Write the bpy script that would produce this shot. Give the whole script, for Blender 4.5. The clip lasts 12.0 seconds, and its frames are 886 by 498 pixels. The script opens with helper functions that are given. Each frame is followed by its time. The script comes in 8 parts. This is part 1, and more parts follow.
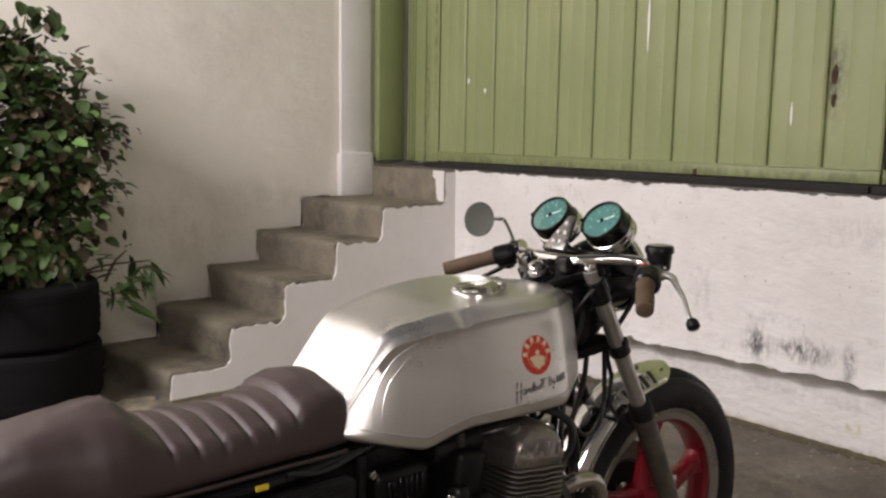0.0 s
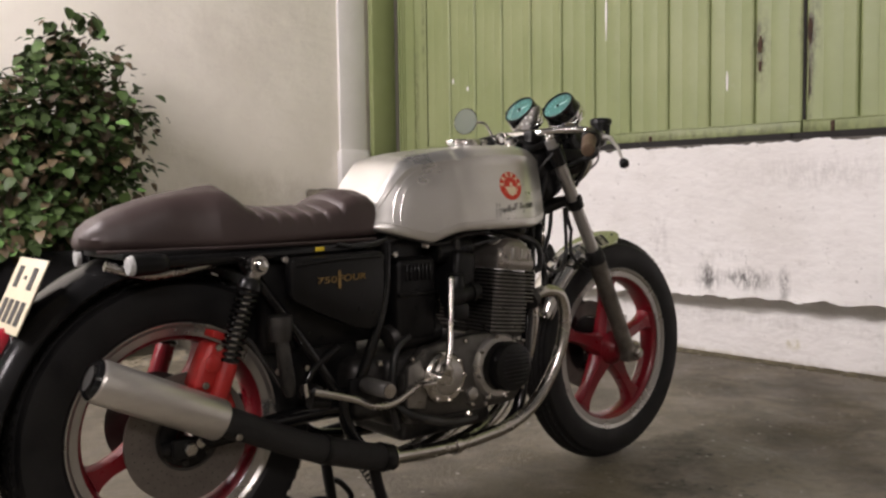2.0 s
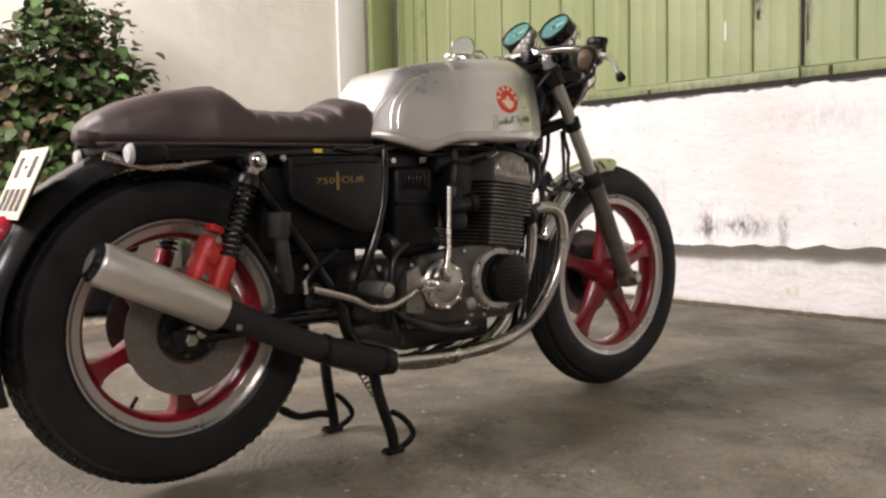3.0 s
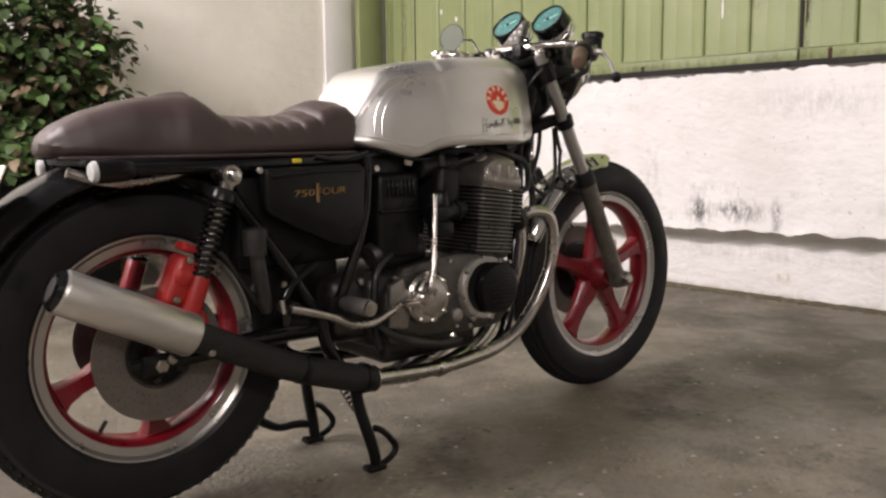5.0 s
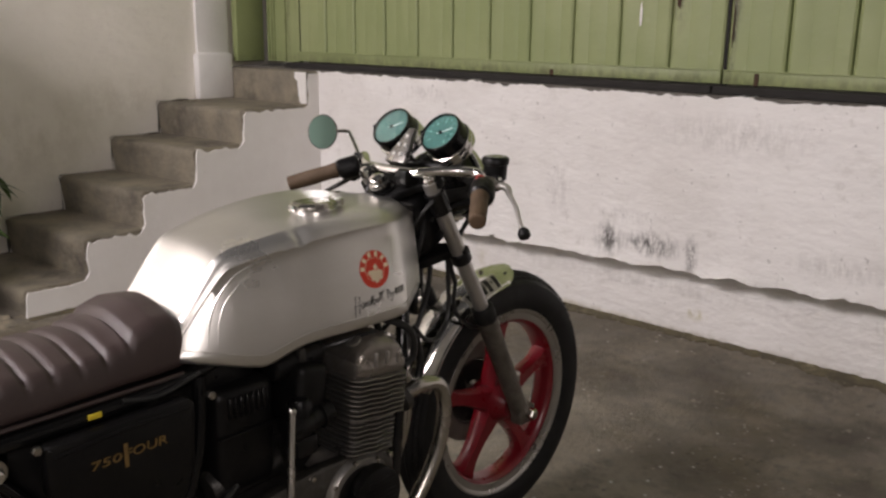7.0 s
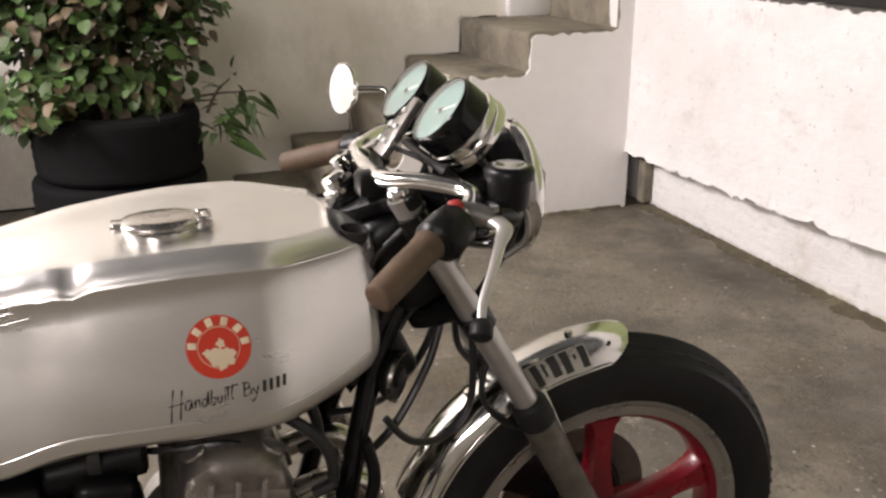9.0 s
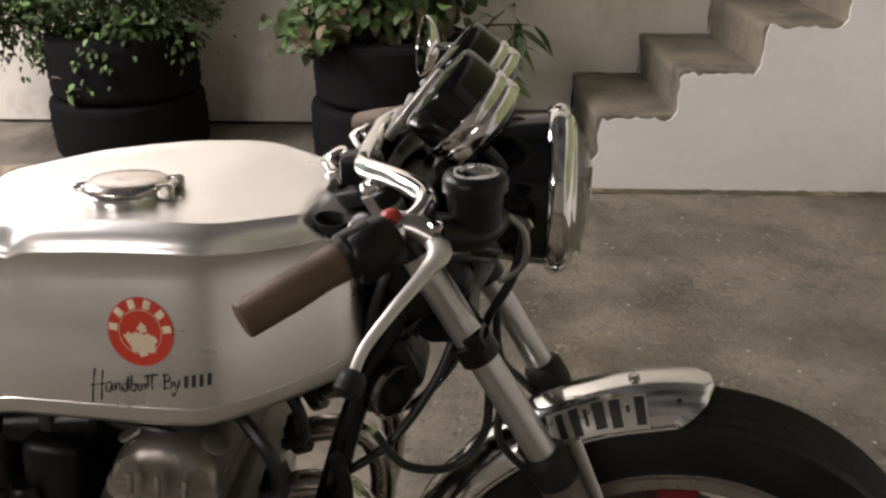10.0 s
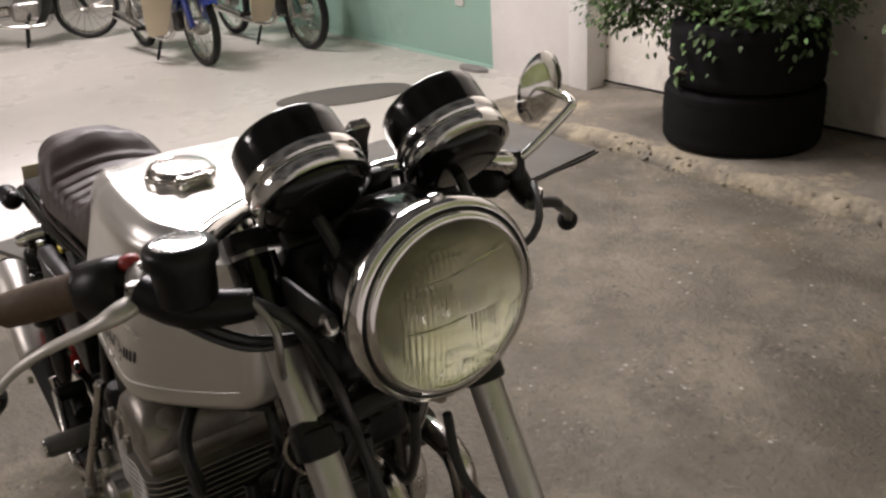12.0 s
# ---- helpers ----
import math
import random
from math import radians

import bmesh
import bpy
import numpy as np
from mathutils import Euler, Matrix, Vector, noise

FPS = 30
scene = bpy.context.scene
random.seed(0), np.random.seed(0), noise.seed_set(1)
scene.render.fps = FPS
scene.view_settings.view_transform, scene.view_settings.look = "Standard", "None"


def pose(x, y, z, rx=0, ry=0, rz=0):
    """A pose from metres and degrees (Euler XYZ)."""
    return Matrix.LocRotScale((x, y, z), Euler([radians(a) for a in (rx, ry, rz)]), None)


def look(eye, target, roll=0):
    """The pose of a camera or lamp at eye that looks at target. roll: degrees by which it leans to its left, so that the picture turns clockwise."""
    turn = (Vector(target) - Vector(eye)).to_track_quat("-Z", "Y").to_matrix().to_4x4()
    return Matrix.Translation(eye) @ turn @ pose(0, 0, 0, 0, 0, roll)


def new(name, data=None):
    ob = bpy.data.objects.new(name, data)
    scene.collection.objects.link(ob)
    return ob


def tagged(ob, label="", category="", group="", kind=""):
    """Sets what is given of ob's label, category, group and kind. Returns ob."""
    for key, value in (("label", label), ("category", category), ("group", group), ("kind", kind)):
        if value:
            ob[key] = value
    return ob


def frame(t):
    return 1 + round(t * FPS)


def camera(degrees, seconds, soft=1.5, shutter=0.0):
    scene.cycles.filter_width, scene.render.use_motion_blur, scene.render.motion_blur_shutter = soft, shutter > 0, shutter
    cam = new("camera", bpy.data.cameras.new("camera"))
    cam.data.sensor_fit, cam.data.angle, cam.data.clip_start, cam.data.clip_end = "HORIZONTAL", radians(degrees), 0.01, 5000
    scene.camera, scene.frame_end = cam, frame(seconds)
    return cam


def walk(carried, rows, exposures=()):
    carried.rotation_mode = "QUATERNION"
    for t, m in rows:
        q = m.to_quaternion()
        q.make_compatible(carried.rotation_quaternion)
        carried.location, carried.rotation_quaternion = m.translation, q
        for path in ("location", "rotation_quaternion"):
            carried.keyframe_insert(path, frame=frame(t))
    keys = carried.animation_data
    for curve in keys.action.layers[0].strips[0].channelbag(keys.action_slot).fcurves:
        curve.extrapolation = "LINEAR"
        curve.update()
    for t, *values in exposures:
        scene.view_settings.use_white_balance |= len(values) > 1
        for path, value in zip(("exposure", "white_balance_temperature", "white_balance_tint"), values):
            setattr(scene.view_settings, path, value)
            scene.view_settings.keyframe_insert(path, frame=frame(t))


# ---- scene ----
cam = camera(53.5, 12.0, soft=2.5)
PATH = [
    (0, (-0.276, -1.25, 1.263), (1.013, 0.256, 0.999), 0.9),
    (0.5, (-0.468, -1.392, 1.25), (0.888, 0.053, 0.98), -0.5),
    (1, (-0.548, -1.534, 1.214), (0.741, -0.029, 0.945), 0.2),
    (1.5, (-0.642, -1.65, 1.094), (0.621, -0.115, 0.869), 0.1),
    (2, (-0.713, -1.719, 0.846), (0.605, -0.221, 0.713), -0.8),
    (2.5, (-0.723, -1.709, 0.684), (0.601, -0.22, 0.515), -1.1),
    (2.7, (-0.727, -1.747, 0.644), (0.59, -0.249, 0.494), -1.4),
    (4.5, (-0.699, -1.698, 0.644), (0.608, -0.193, 0.48), -0.9),
    (5, (-0.654, -1.672, 0.769), (0.672, -0.198, 0.515), -0.6),
    (5.5, (-0.574, -1.636, 1.06), (0.757, -0.199, 0.656), -0.9),
    (6, (-0.505, -1.57, 1.232), (0.856, -0.188, 0.746), 0.0),
    (6.5, (-0.388, -1.44, 1.291), (1.059, -0.156, 0.786), 1.1),
    (6.7, (-0.33, -1.391, 1.307), (1.127, -0.11, 0.82), 0.7),
    (8.5, (0.548, -1.089, 1.306), (1.564, 0.506, 0.655), 0.1),
    (9, (0.832, -1.072, 1.293), (1.466, 0.697, 0.609), -0.1),
    (9.5, (1.064, -1.021, 1.296), (1.361, 0.814, 0.558), -1.4),
    (10, (1.262, -0.913, 1.3), (1.127, 0.903, 0.472), -0.7),
    (10.5, (1.475, -0.815, 1.299), (0.922, 0.927, 0.487), -2.0),
    (11, (1.673, -0.721, 1.311), (0.689, 0.805, 0.473), -2.3),
    (11.5, (1.778, -0.541, 1.3), (0.491, 0.772, 0.514), -2.6),
    (11.7, (1.822, -0.455, 1.284), (0.431, 0.745, 0.495), -1.4),
    (12, (1.876, -0.365, 1.301), (0.382, 0.675, 0.486), -3.9),
]
EXPOSURES = [(0, -0.15), (1.0, -0.15), (1.5, -0.10), (2.0, 0.0), (2.5, 0.58), (4.5, 0.36), (5.5, 0.38), (6.0, -0.04), (6.5, -0.35), (8.5, -0.12), (9.0, 0.42), (9.5, 0.22), (10.0, 0.0), (10.5, -0.02), (11.5, -0.1), (12.0, -0.2)]
walk(cam, [(t, look(eye, target, roll)) for t, eye, target, roll in PATH], EXPOSURES)

# ---- light ----
world = bpy.data.worlds.new("night_sky")
scene.world = world
world.use_nodes = True
world_nodes, world_links = world.node_tree.nodes, world.node_tree.links
sky_coord, sky_noise, sky_ramp = world_nodes.new("ShaderNodeTexCoord"), world_nodes.new("ShaderNodeTexNoise"), world_nodes.new("ShaderNodeValToRGB")
sky_noise.inputs["Scale"].default_value, sky_noise.inputs["Detail"].default_value = 2.2, 5
sky_ramp.color_ramp.elements[0].color, sky_ramp.color_ramp.elements[1].color = (0.25, 0.23, 0.23, 1), (1.9, 1.78, 1.70, 1)
sky_ramp.color_ramp.elements[0].position, sky_ramp.color_ramp.elements[1].position = 0.36, 0.66
world_links.new(sky_coord.outputs["Generated"], sky_noise.inputs["Vector"])
world_links.new(sky_noise.outputs["Fac"], sky_ramp.inputs["Fac"])
world_links.new(sky_ramp.outputs["Color"], world_nodes["Background"].inputs["Color"])
world.node_tree.nodes["Background"].inputs["Strength"].default_value = 0.07


def lamp(name, eye, target, watts, size, size_y, color):
    data = bpy.data.lights.new(name, "AREA")
    data.shape, data.size, data.size_y, data.energy, data.color = "RECTANGLE", size, size_y, watts, color
    ob = new(name, data)
    ob.matrix_world = look(eye, target)
    return ob


WARM, COOL = (1.0, 0.90, 0.89), (1.0, 0.91, 0.93)
lamp("garage_light", (-2.1, 1.6, 3.25), (2.2, 1.9, 0.7), 255, 2.2, 0.7, COOL)
# added fill from behind the viewer; no such lamp is known here
lamp("yard_light", (-2.4, -4.2, 3.3), (2.0, 1.2, 0.6), 115, 2.0, 0.8, WARM)
lamp("garage_tube_light", (-5.2, 1.0, 3.3), (-5.2, 1.0, 0), 165, 1.5, 1.0, COOL)


# ---- materials ----
def material(name, color, rough=0.6, metal=0.0, second=None, scale=8.0, amount=0.5, fine=90.0, bump=0.0, bump_scale=60.0,
             rough_spread=0.1, coat=0.0, random_tint=0.0, third=None, third_scale=2.0, third_cut=(0.55, 0.7), stretch=(1, 1, 1), spec=0.5):
    """A procedural surface: two colours mixed by noise at two scales, a third as stains, relief, and uneven gloss."""
    m = bpy.data.materials.new(name)
    m.use_nodes = True
    nt = m.node_tree
    n, ln = nt.nodes, nt.links
    b = n["Principled BSDF"]
    b.inputs["Metallic"].default_value = metal
    b.inputs["Coat Weight"].default_value = coat
    b.inputs["Coat Roughness"].default_value = 0.08
    b.inputs["Specular IOR Level"].default_value = spec
    tc = n.new("ShaderNodeTexCoord")
    mp = n.new("ShaderNodeMapping")
    mp.inputs["Scale"].default_value = stretch
    ln.new(tc.outputs["Object"], mp.inputs["Vector"])

    def noise_tex(s, detail, r=0.6):
        t = n.new("ShaderNodeTexNoise")
        t.inputs["Scale"].default_value, t.inputs["Detail"].default_value, t.inputs["Roughness"].default_value = s, detail, r
        ln.new(mp.outputs["Vector"], t.inputs["Vector"])
        return t.outputs["Fac"]

    def ramp(src, lo, hi):
        r = n.new("ShaderNodeMapRange")
        r.inputs["From Min"].default_value, r.inputs["From Max"].default_value = lo, hi
        ln.new(src, r.inputs["Value"])
        return r.outputs["Result"]

    def mix(fac, a, c):
        x = n.new("ShaderNodeMix")
        x.data_type = "RGBA"
        for sock, val in ((x.inputs[0], fac), (x.inputs[6], a), (x.inputs[7], c)):
            if isinstance(val, (int, float)):
                sock.default_value = val
            elif isinstance(val, tuple):
                sock.default_value = (*val, 1)
            else:
                ln.new(val, sock)
        return x.outputs[2]

    big, small = noise_tex(scale, 6), noise_tex(fine, 3)
    col = color
    if second:
        f = n.new("ShaderNodeMath")
        f.operation = "MULTIPLY"
        f.inputs[1].default_value = amount
        ln.new(ramp(big, 0.35, 0.65), f.inputs[0])
        col = mix(f.outputs[0], color, second)
        g = n.new("ShaderNodeMath")
        g.operation = "MULTIPLY"
        g.inputs[1].default_value = amount * 0.5
        ln.new(ramp(small, 0.4, 0.7), g.inputs[0])
        col = mix(g.outputs[0], col, second)
    if third:
        col = mix(ramp(noise_tex(third_scale, 8, 0.7), *third_cut), col, third)
    if random_tint:
        oi = n.new("ShaderNodeObjectInfo")
        gm = n.new("ShaderNodeNewGeometry")
        add = n.new("ShaderNodeMath")
        add.operation = "ADD"
        ln.new(oi.outputs["Random"], add.inputs[0])
        ln.new(gm.outputs["Random Per Island"], add.inputs[1])
        hs = n.new("ShaderNodeHueSaturation")
        ln.new(ramp(add.outputs[0], 0.0, 2.0), hs.inputs["Value"])
        r = hs.inputs["Value"].links[0].from_node
        r.inputs["To Min"].default_value, r.inputs["To Max"].default_value = 1 - random_tint, 1 + random_tint
        if isinstance(col, tuple):
            hs.inputs["Color"].default_value = (*col, 1)
        else:
            ln.new(col, hs.inputs["Color"])
        col = hs.outputs["Color"]
    if isinstance(col, tuple):
        b.inputs["Base Color"].default_value = (*col, 1)
    else:
        ln.new(col, b.inputs["Base Color"])
    rr = ramp(big, 0.3, 0.7)
    rr_node = rr.node
    rr_node.inputs["To Min"].default_value, rr_node.inputs["To Max"].default_value = max(0.02, rough - rough_spread), min(1, rough + rough_spread)
    ln.new(rr, b.inputs["Roughness"])
    if bump:
        bp = n.new("ShaderNodeBump")
        bp.inputs["Strength"].default_value = 1.0
        bp.inputs["Distance"].default_value = bump
        ln.new(noise_tex(bump_scale, 6), bp.inputs["Height"])
        ln.new(bp.outputs["Normal"], b.inputs["Normal"])
    return m


M = {
    "plaster_white": material("plaster_white", (0.80, 0.78, 0.745), 0.85, second=(0.66, 0.63, 0.59), scale=2.2, amount=0.35, fine=14, bump=0.004, bump_scale=14,
                              third=(0.42, 0.40, 0.37), third_scale=3.2, third_cut=(0.66, 0.76)),
    "plaster_base": material("plaster_base", (0.76, 0.73, 0.68), 0.85, second=(0.60, 0.57, 0.51), scale=3, amount=0.45, fine=18, bump=0.005, bump_scale=16,
                             third=(0.52, 0.47, 0.30), third_scale=4, third_cut=(0.62, 0.74)),
    "plaster_trim": material("plaster_trim", (0.80, 0.78, 0.76), 0.8, second=(0.66, 0.64, 0.6), scale=5, amount=0.3, bump=0.004, bump_scale=20),
    "concrete_step": material("concrete_step", (0.150, 0.132, 0.104), 0.9, second=(0.275, 0.242, 0.175), scale=7, amount=0.85, fine=60, bump=0.010, bump_scale=35,
                              third=(0.070, 0.061, 0.048), third_scale=3, third_cut=(0.52, 0.70)),
    "concrete_sill": material("concrete_sill", (0.15, 0.135, 0.12), 0.9, second=(0.07, 0.064, 0.056), scale=9, amount=0.8, bump=0.006, bump_scale=40),
    "slab": material("slab", (0.155, 0.148, 0.135), 0.7, second=(0.13, 0.122, 0.105), scale=3, amount=0.6, fine=40, bump=0.004, bump_scale=60),
    "kerb_sand": material("kerb_sand", (0.22, 0.195, 0.155), 0.95, second=(0.13, 0.115, 0.09), scale=6, amount=0.8, fine=50, bump=0.012, bump_scale=30,
                          third=(0.40, 0.34, 0.23), third_scale=3.0, third_cut=(0.54, 0.66)),
    "garage_floor": material("garage_floor", (0.52, 0.49, 0.44), 0.32, second=(0.44, 0.41, 0.37), scale=1.8, amount=0.6, fine=30, bump=0.001, bump_scale=40, rough_spread=0.12),
    "turquoise": material("turquoise", (0.33, 0.52, 0.43), 0.6, second=(0.38, 0.56, 0.47), scale=2, amount=0.5, fine=20, bump=0.002, bump_scale=20,
                          third=(0.26, 0.40, 0.33), third_scale=1.2, third_cut=(0.58, 0.75)),
    "rust": material("rust", (0.030, 0.020, 0.014), 0.9, second=(0.07, 0.036, 0.020), scale=30, amount=0.8, bump=0.002),
    # near-black for joints and holes, also painted shade under the gate and in hollows
    "gap_shade": material("gap_shade", (0.02, 0.018, 0.016), 0.9),
    "rubber_old": material("rubber_old", (0.006, 0.006, 0.0065), 0.9, second=(0.010, 0.0095, 0.009), scale=9, amount=0.7, spec=0.12, bump=0.002, bump_scale=80),
    "soil": material("soil", (0.05, 0.035, 0.022), 0.95, second=(0.09, 0.06, 0.035), scale=30, amount=0.8, bump=0.02, bump_scale=40),
    "wall_far": material("wall_far", (0.42, 0.40, 0.37), 0.85, second=(0.26, 0.245, 0.225), scale=1.5, amount=0.5, bump=0.004, bump_scale=12),
    "ceiling": material("ceiling", (0.7, 0.68, 0.64), 0.85, second=(0.6, 0.58, 0.54), scale=2, amount=0.4, bump=0.003),
    "oval_dark": material("oval_dark", (0.085, 0.08, 0.068), 0.85, second=(0.12, 0.11, 0.095), scale=20, amount=0.6, bump=0.003, bump_scale=90),
    "plastic_white": material("plastic_white", (0.75, 0.74, 0.7), 0.4, second=(0.65, 0.63, 0.58), scale=10, amount=0.3),
}


def old_paint(stains, base=(0.80, 0.78, 0.755), cloud=(0.70, 0.675, 0.645), patch_tone=(0.58, 0.555, 0.52), along="y", wear=1.0, relief=0.0040, rough=0.8):
    """Old white paint on plaster: trowel relief, grey cloudy patches, scuffs, and stains: smudges and painted-in shade
    (y, z, half width, half height, colour, strength, grain).
    """
    m = bpy.data.materials.new("old_paint")
    m.use_nodes = True
    n, ln = m.node_tree.nodes, m.node_tree.links
    b = n["Principled BSDF"]
    b.inputs["Roughness"].default_value = rough
    tc = n.new("ShaderNodeTexCoord")

    def field(scale, detail, rough, lo, hi, stretch=(1, 1, 1)):
        t, r, mp = n.new("ShaderNodeTexNoise"), n.new("ShaderNodeMapRange"), n.new("ShaderNodeMapping")
        mp.inputs["Scale"].default_value = stretch
        t.inputs["Scale"].default_value, t.inputs["Detail"].default_value, t.inputs["Roughness"].default_value = scale, detail, rough
        r.inputs["From Min"].default_value, r.inputs["From Max"].default_value = lo, hi
        ln.new(tc.outputs["Object"], mp.inputs["Vector"])
        ln.new(mp.outputs["Vector"], t.inputs["Vector"])
        ln.new(t.outputs["Fac"], r.inputs["Value"])
        return r.outputs["Result"]

    def math_node(op, a, c):
        x = n.new("ShaderNodeMath")
        x.operation = op
        for sock, val in zip(x.inputs, (a, c)):
            if isinstance(val, float):
                sock.default_value = val
            else:
                ln.new(val, sock)
        return x.outputs[0]

    def over(fac, col, top):
        x = n.new("ShaderNodeMix")
        x.data_type = "RGBA"
        ln.new(fac, x.inputs[0])
        if isinstance(col, tuple):
            x.inputs[6].default_value = (*col, 1)
        else:
            ln.new(col, x.inputs[6])
        x.inputs[7].default_value = (*top, 1)
        return x.outputs[2]

    col = over(field(1.7, 5, 0.6, 0.40, 0.68), base, cloud)
    col = over(math_node("MULTIPLY", field(5.0, 8, 0.75, 0.55, 0.70, (1, 1, 2.2)), 0.55 * wear), col, patch_tone)
    col = over(math_node("MULTIPLY", field(11.0, 8, 0.7, 0.61, 0.68), 0.35 * wear), col, (0.50, 0.475, 0.44))
    col = over(math_node("MULTIPLY", field(38.0, 4, 0.6, 0.66, 0.72), 0.6 * wear), col, (0.30, 0.28, 0.26))
    for y, z, w, h, tint, depth, grain in stains:
        mp, ln_node, r = n.new("ShaderNodeMapping"), n.new("ShaderNodeVectorMath"), n.new("ShaderNodeMapRange")
        mp.inputs["Location"].default_value, mp.inputs["Scale"].default_value = (0, -y / w, -z / h) if along == "y" else (-y / w, 0, -z / h), (0, 1 / w, 1 / h) if along == "y" else (1 / w, 0, 1 / h)
        ln_node.operation = "LENGTH"
        r.inputs["From Min"].default_value, r.inputs["From Max"].default_value = 1.0, 0.2
        ln.new(tc.outputs["Object"], mp.inputs["Vector"])
        ln.new(mp.outputs["Vector"], ln_node.inputs[0])
        ln.new(ln_node.outputs["Value"], r.inputs["Value"])
        fac = math_node("MULTIPLY", r.outputs["Result"], field(grain, 7, 0.75, 0.42, 0.60, (1, 1.6, 0.7)))
        col = over(math_node("MULTIPLY", fac, depth), col, tint)
    ln.new(col, b.inputs["Base Color"])
    height = math_node("ADD", math_node("MULTIPLY", field(7.0, 6, 0.6, 0.3, 0.7, (1, 0.7, 1.5)), 1.6), math_node("MULTIPLY", field(28.0, 7, 0.65, 0.3, 0.7), 0.5))
    bp = n.new("ShaderNodeBump")
    bp.inputs["Distance"].default_value = relief
    ln.new(height, bp.inputs["Height"])
    ln.new(bp.outputs["Normal"], b.inputs["Normal"])
    return m


GREY, INK, MOSS, MUD = (0.44, 0.42, 0.40), (0.07, 0.065, 0.06), (0.40, 0.36, 0.16), (0.30, 0.265, 0.205)
M["plaster_coat"] = old_paint(relief=0.0024, stains=[(y, z, w, h, GREY, 0.5, 26.0) for y, z, w, h in ((0.90, 0.60, 0.09, 0.17), (0.10, 0.90, 0.42, 0.10), (0.55, 0.52, 0.20, 0.04), (-0.7, 0.80, 0.30, 0.14), (1.75, 0.97, 0.20, 0.06), (-0.35, 0.45, 0.25, 0.06))]
                                 + [(y, z, w, h, INK, 1.0, 24.0) for y, z, w, h in ((0.627, 0.405, 0.085, 0.095), (0.420, 0.412, 0.17, 0.068), (0.238, 0.400, 0.035, 0.110))])
M["plaster_foot"] = old_paint([(1.2, 0.0, 4.5, 0.035, MUD, 0.75, 16.0), (1.0, 0.00, 1.0, 0.035, MOSS, 0.6, 12.0), (1.45, 0.10, 0.07, 0.14, MOSS, 0.35, 9.0), (0.26, 0.10, 0.06, 0.035, MOSS, 0.8, 30.0), (0.5, 0.20, 1.2, 0.05, GREY, 0.35, 18.0)])


# darker cream that paints the plant's cast shadow into the wall colour
PLANT_SHADE = (0.58, 0.535, 0.445)
M["plaster_side"] = old_paint([(1.15, 0.55, 0.75, 0.48, PLANT_SHADE, 0.6, 4.0), (1.75, 0.70, 0.60, 0.30, PLANT_SHADE, 0.6, 5.0), (2.25, 0.88, 0.45, 0.16, PLANT_SHADE, 0.55, 8.0), (0.4, 0.35, 1.2, 0.35, PLANT_SHADE, 0.6, 4.0),
                                  (2.0, 1.9, 0.9, 0.8, (0.66, 0.62, 0.55), 0.6, 2.0), (-0.6, 0.12, 1.6, 0.14, (0.42, 0.38, 0.32), 0.6, 9.0)],
                                 (0.83, 0.79, 0.71), (0.78, 0.74, 0.655), (0.71, 0.67, 0.585), "x", 0.22, 0.0024)
M["moss_dirt"] = material("moss_dirt", (0.135, 0.115, 0.062), 0.95, second=(0.055, 0.047, 0.034), scale=12, amount=0.85, fine=70, bump=0.004, bump_scale=60, third=(0.26, 0.225, 0.14), third_scale=6, third_cut=(0.55, 0.66))
RUST = (0.040, 0.027, 0.018)
M["gate_green"] = old_paint([(0.447, 0.42, 0.060, 0.24, RUST, 0.95, 14.0), (0.450, 0.44, 0.030, 0.13, RUST, 1.0, 30.0), (0.205, 0.46, 0.065, 0.26, RUST, 0.95, 14.0), (0.205, 0.25, 0.022, 0.34, RUST, 0.9, 20.0),
                             (3.00, 0.45, 0.035, 0.60, RUST, 0.6, 30.0), (2.925, 0.9, 0.020, 0.9, RUST, 0.6, 24.0), (1.2, 0.02, 4.0, 0.045, RUST, 0.5, 18.0), (-1.2, 0.5, 0.5, 0.5, (0.33, 0.36, 0.19), 0.4, 5.0)],
                            (0.240, 0.280, 0.120), (0.285, 0.318, 0.150), (0.180, 0.215, 0.090), "y", 0.28, 0.0009, 0.5)
# dark brown for the joint between steps and wall
M["dirt"] = material("dirt", (0.035, 0.029, 0.022), 0.95, second=(0.10, 0.085, 0.06), scale=25, amount=0.7)


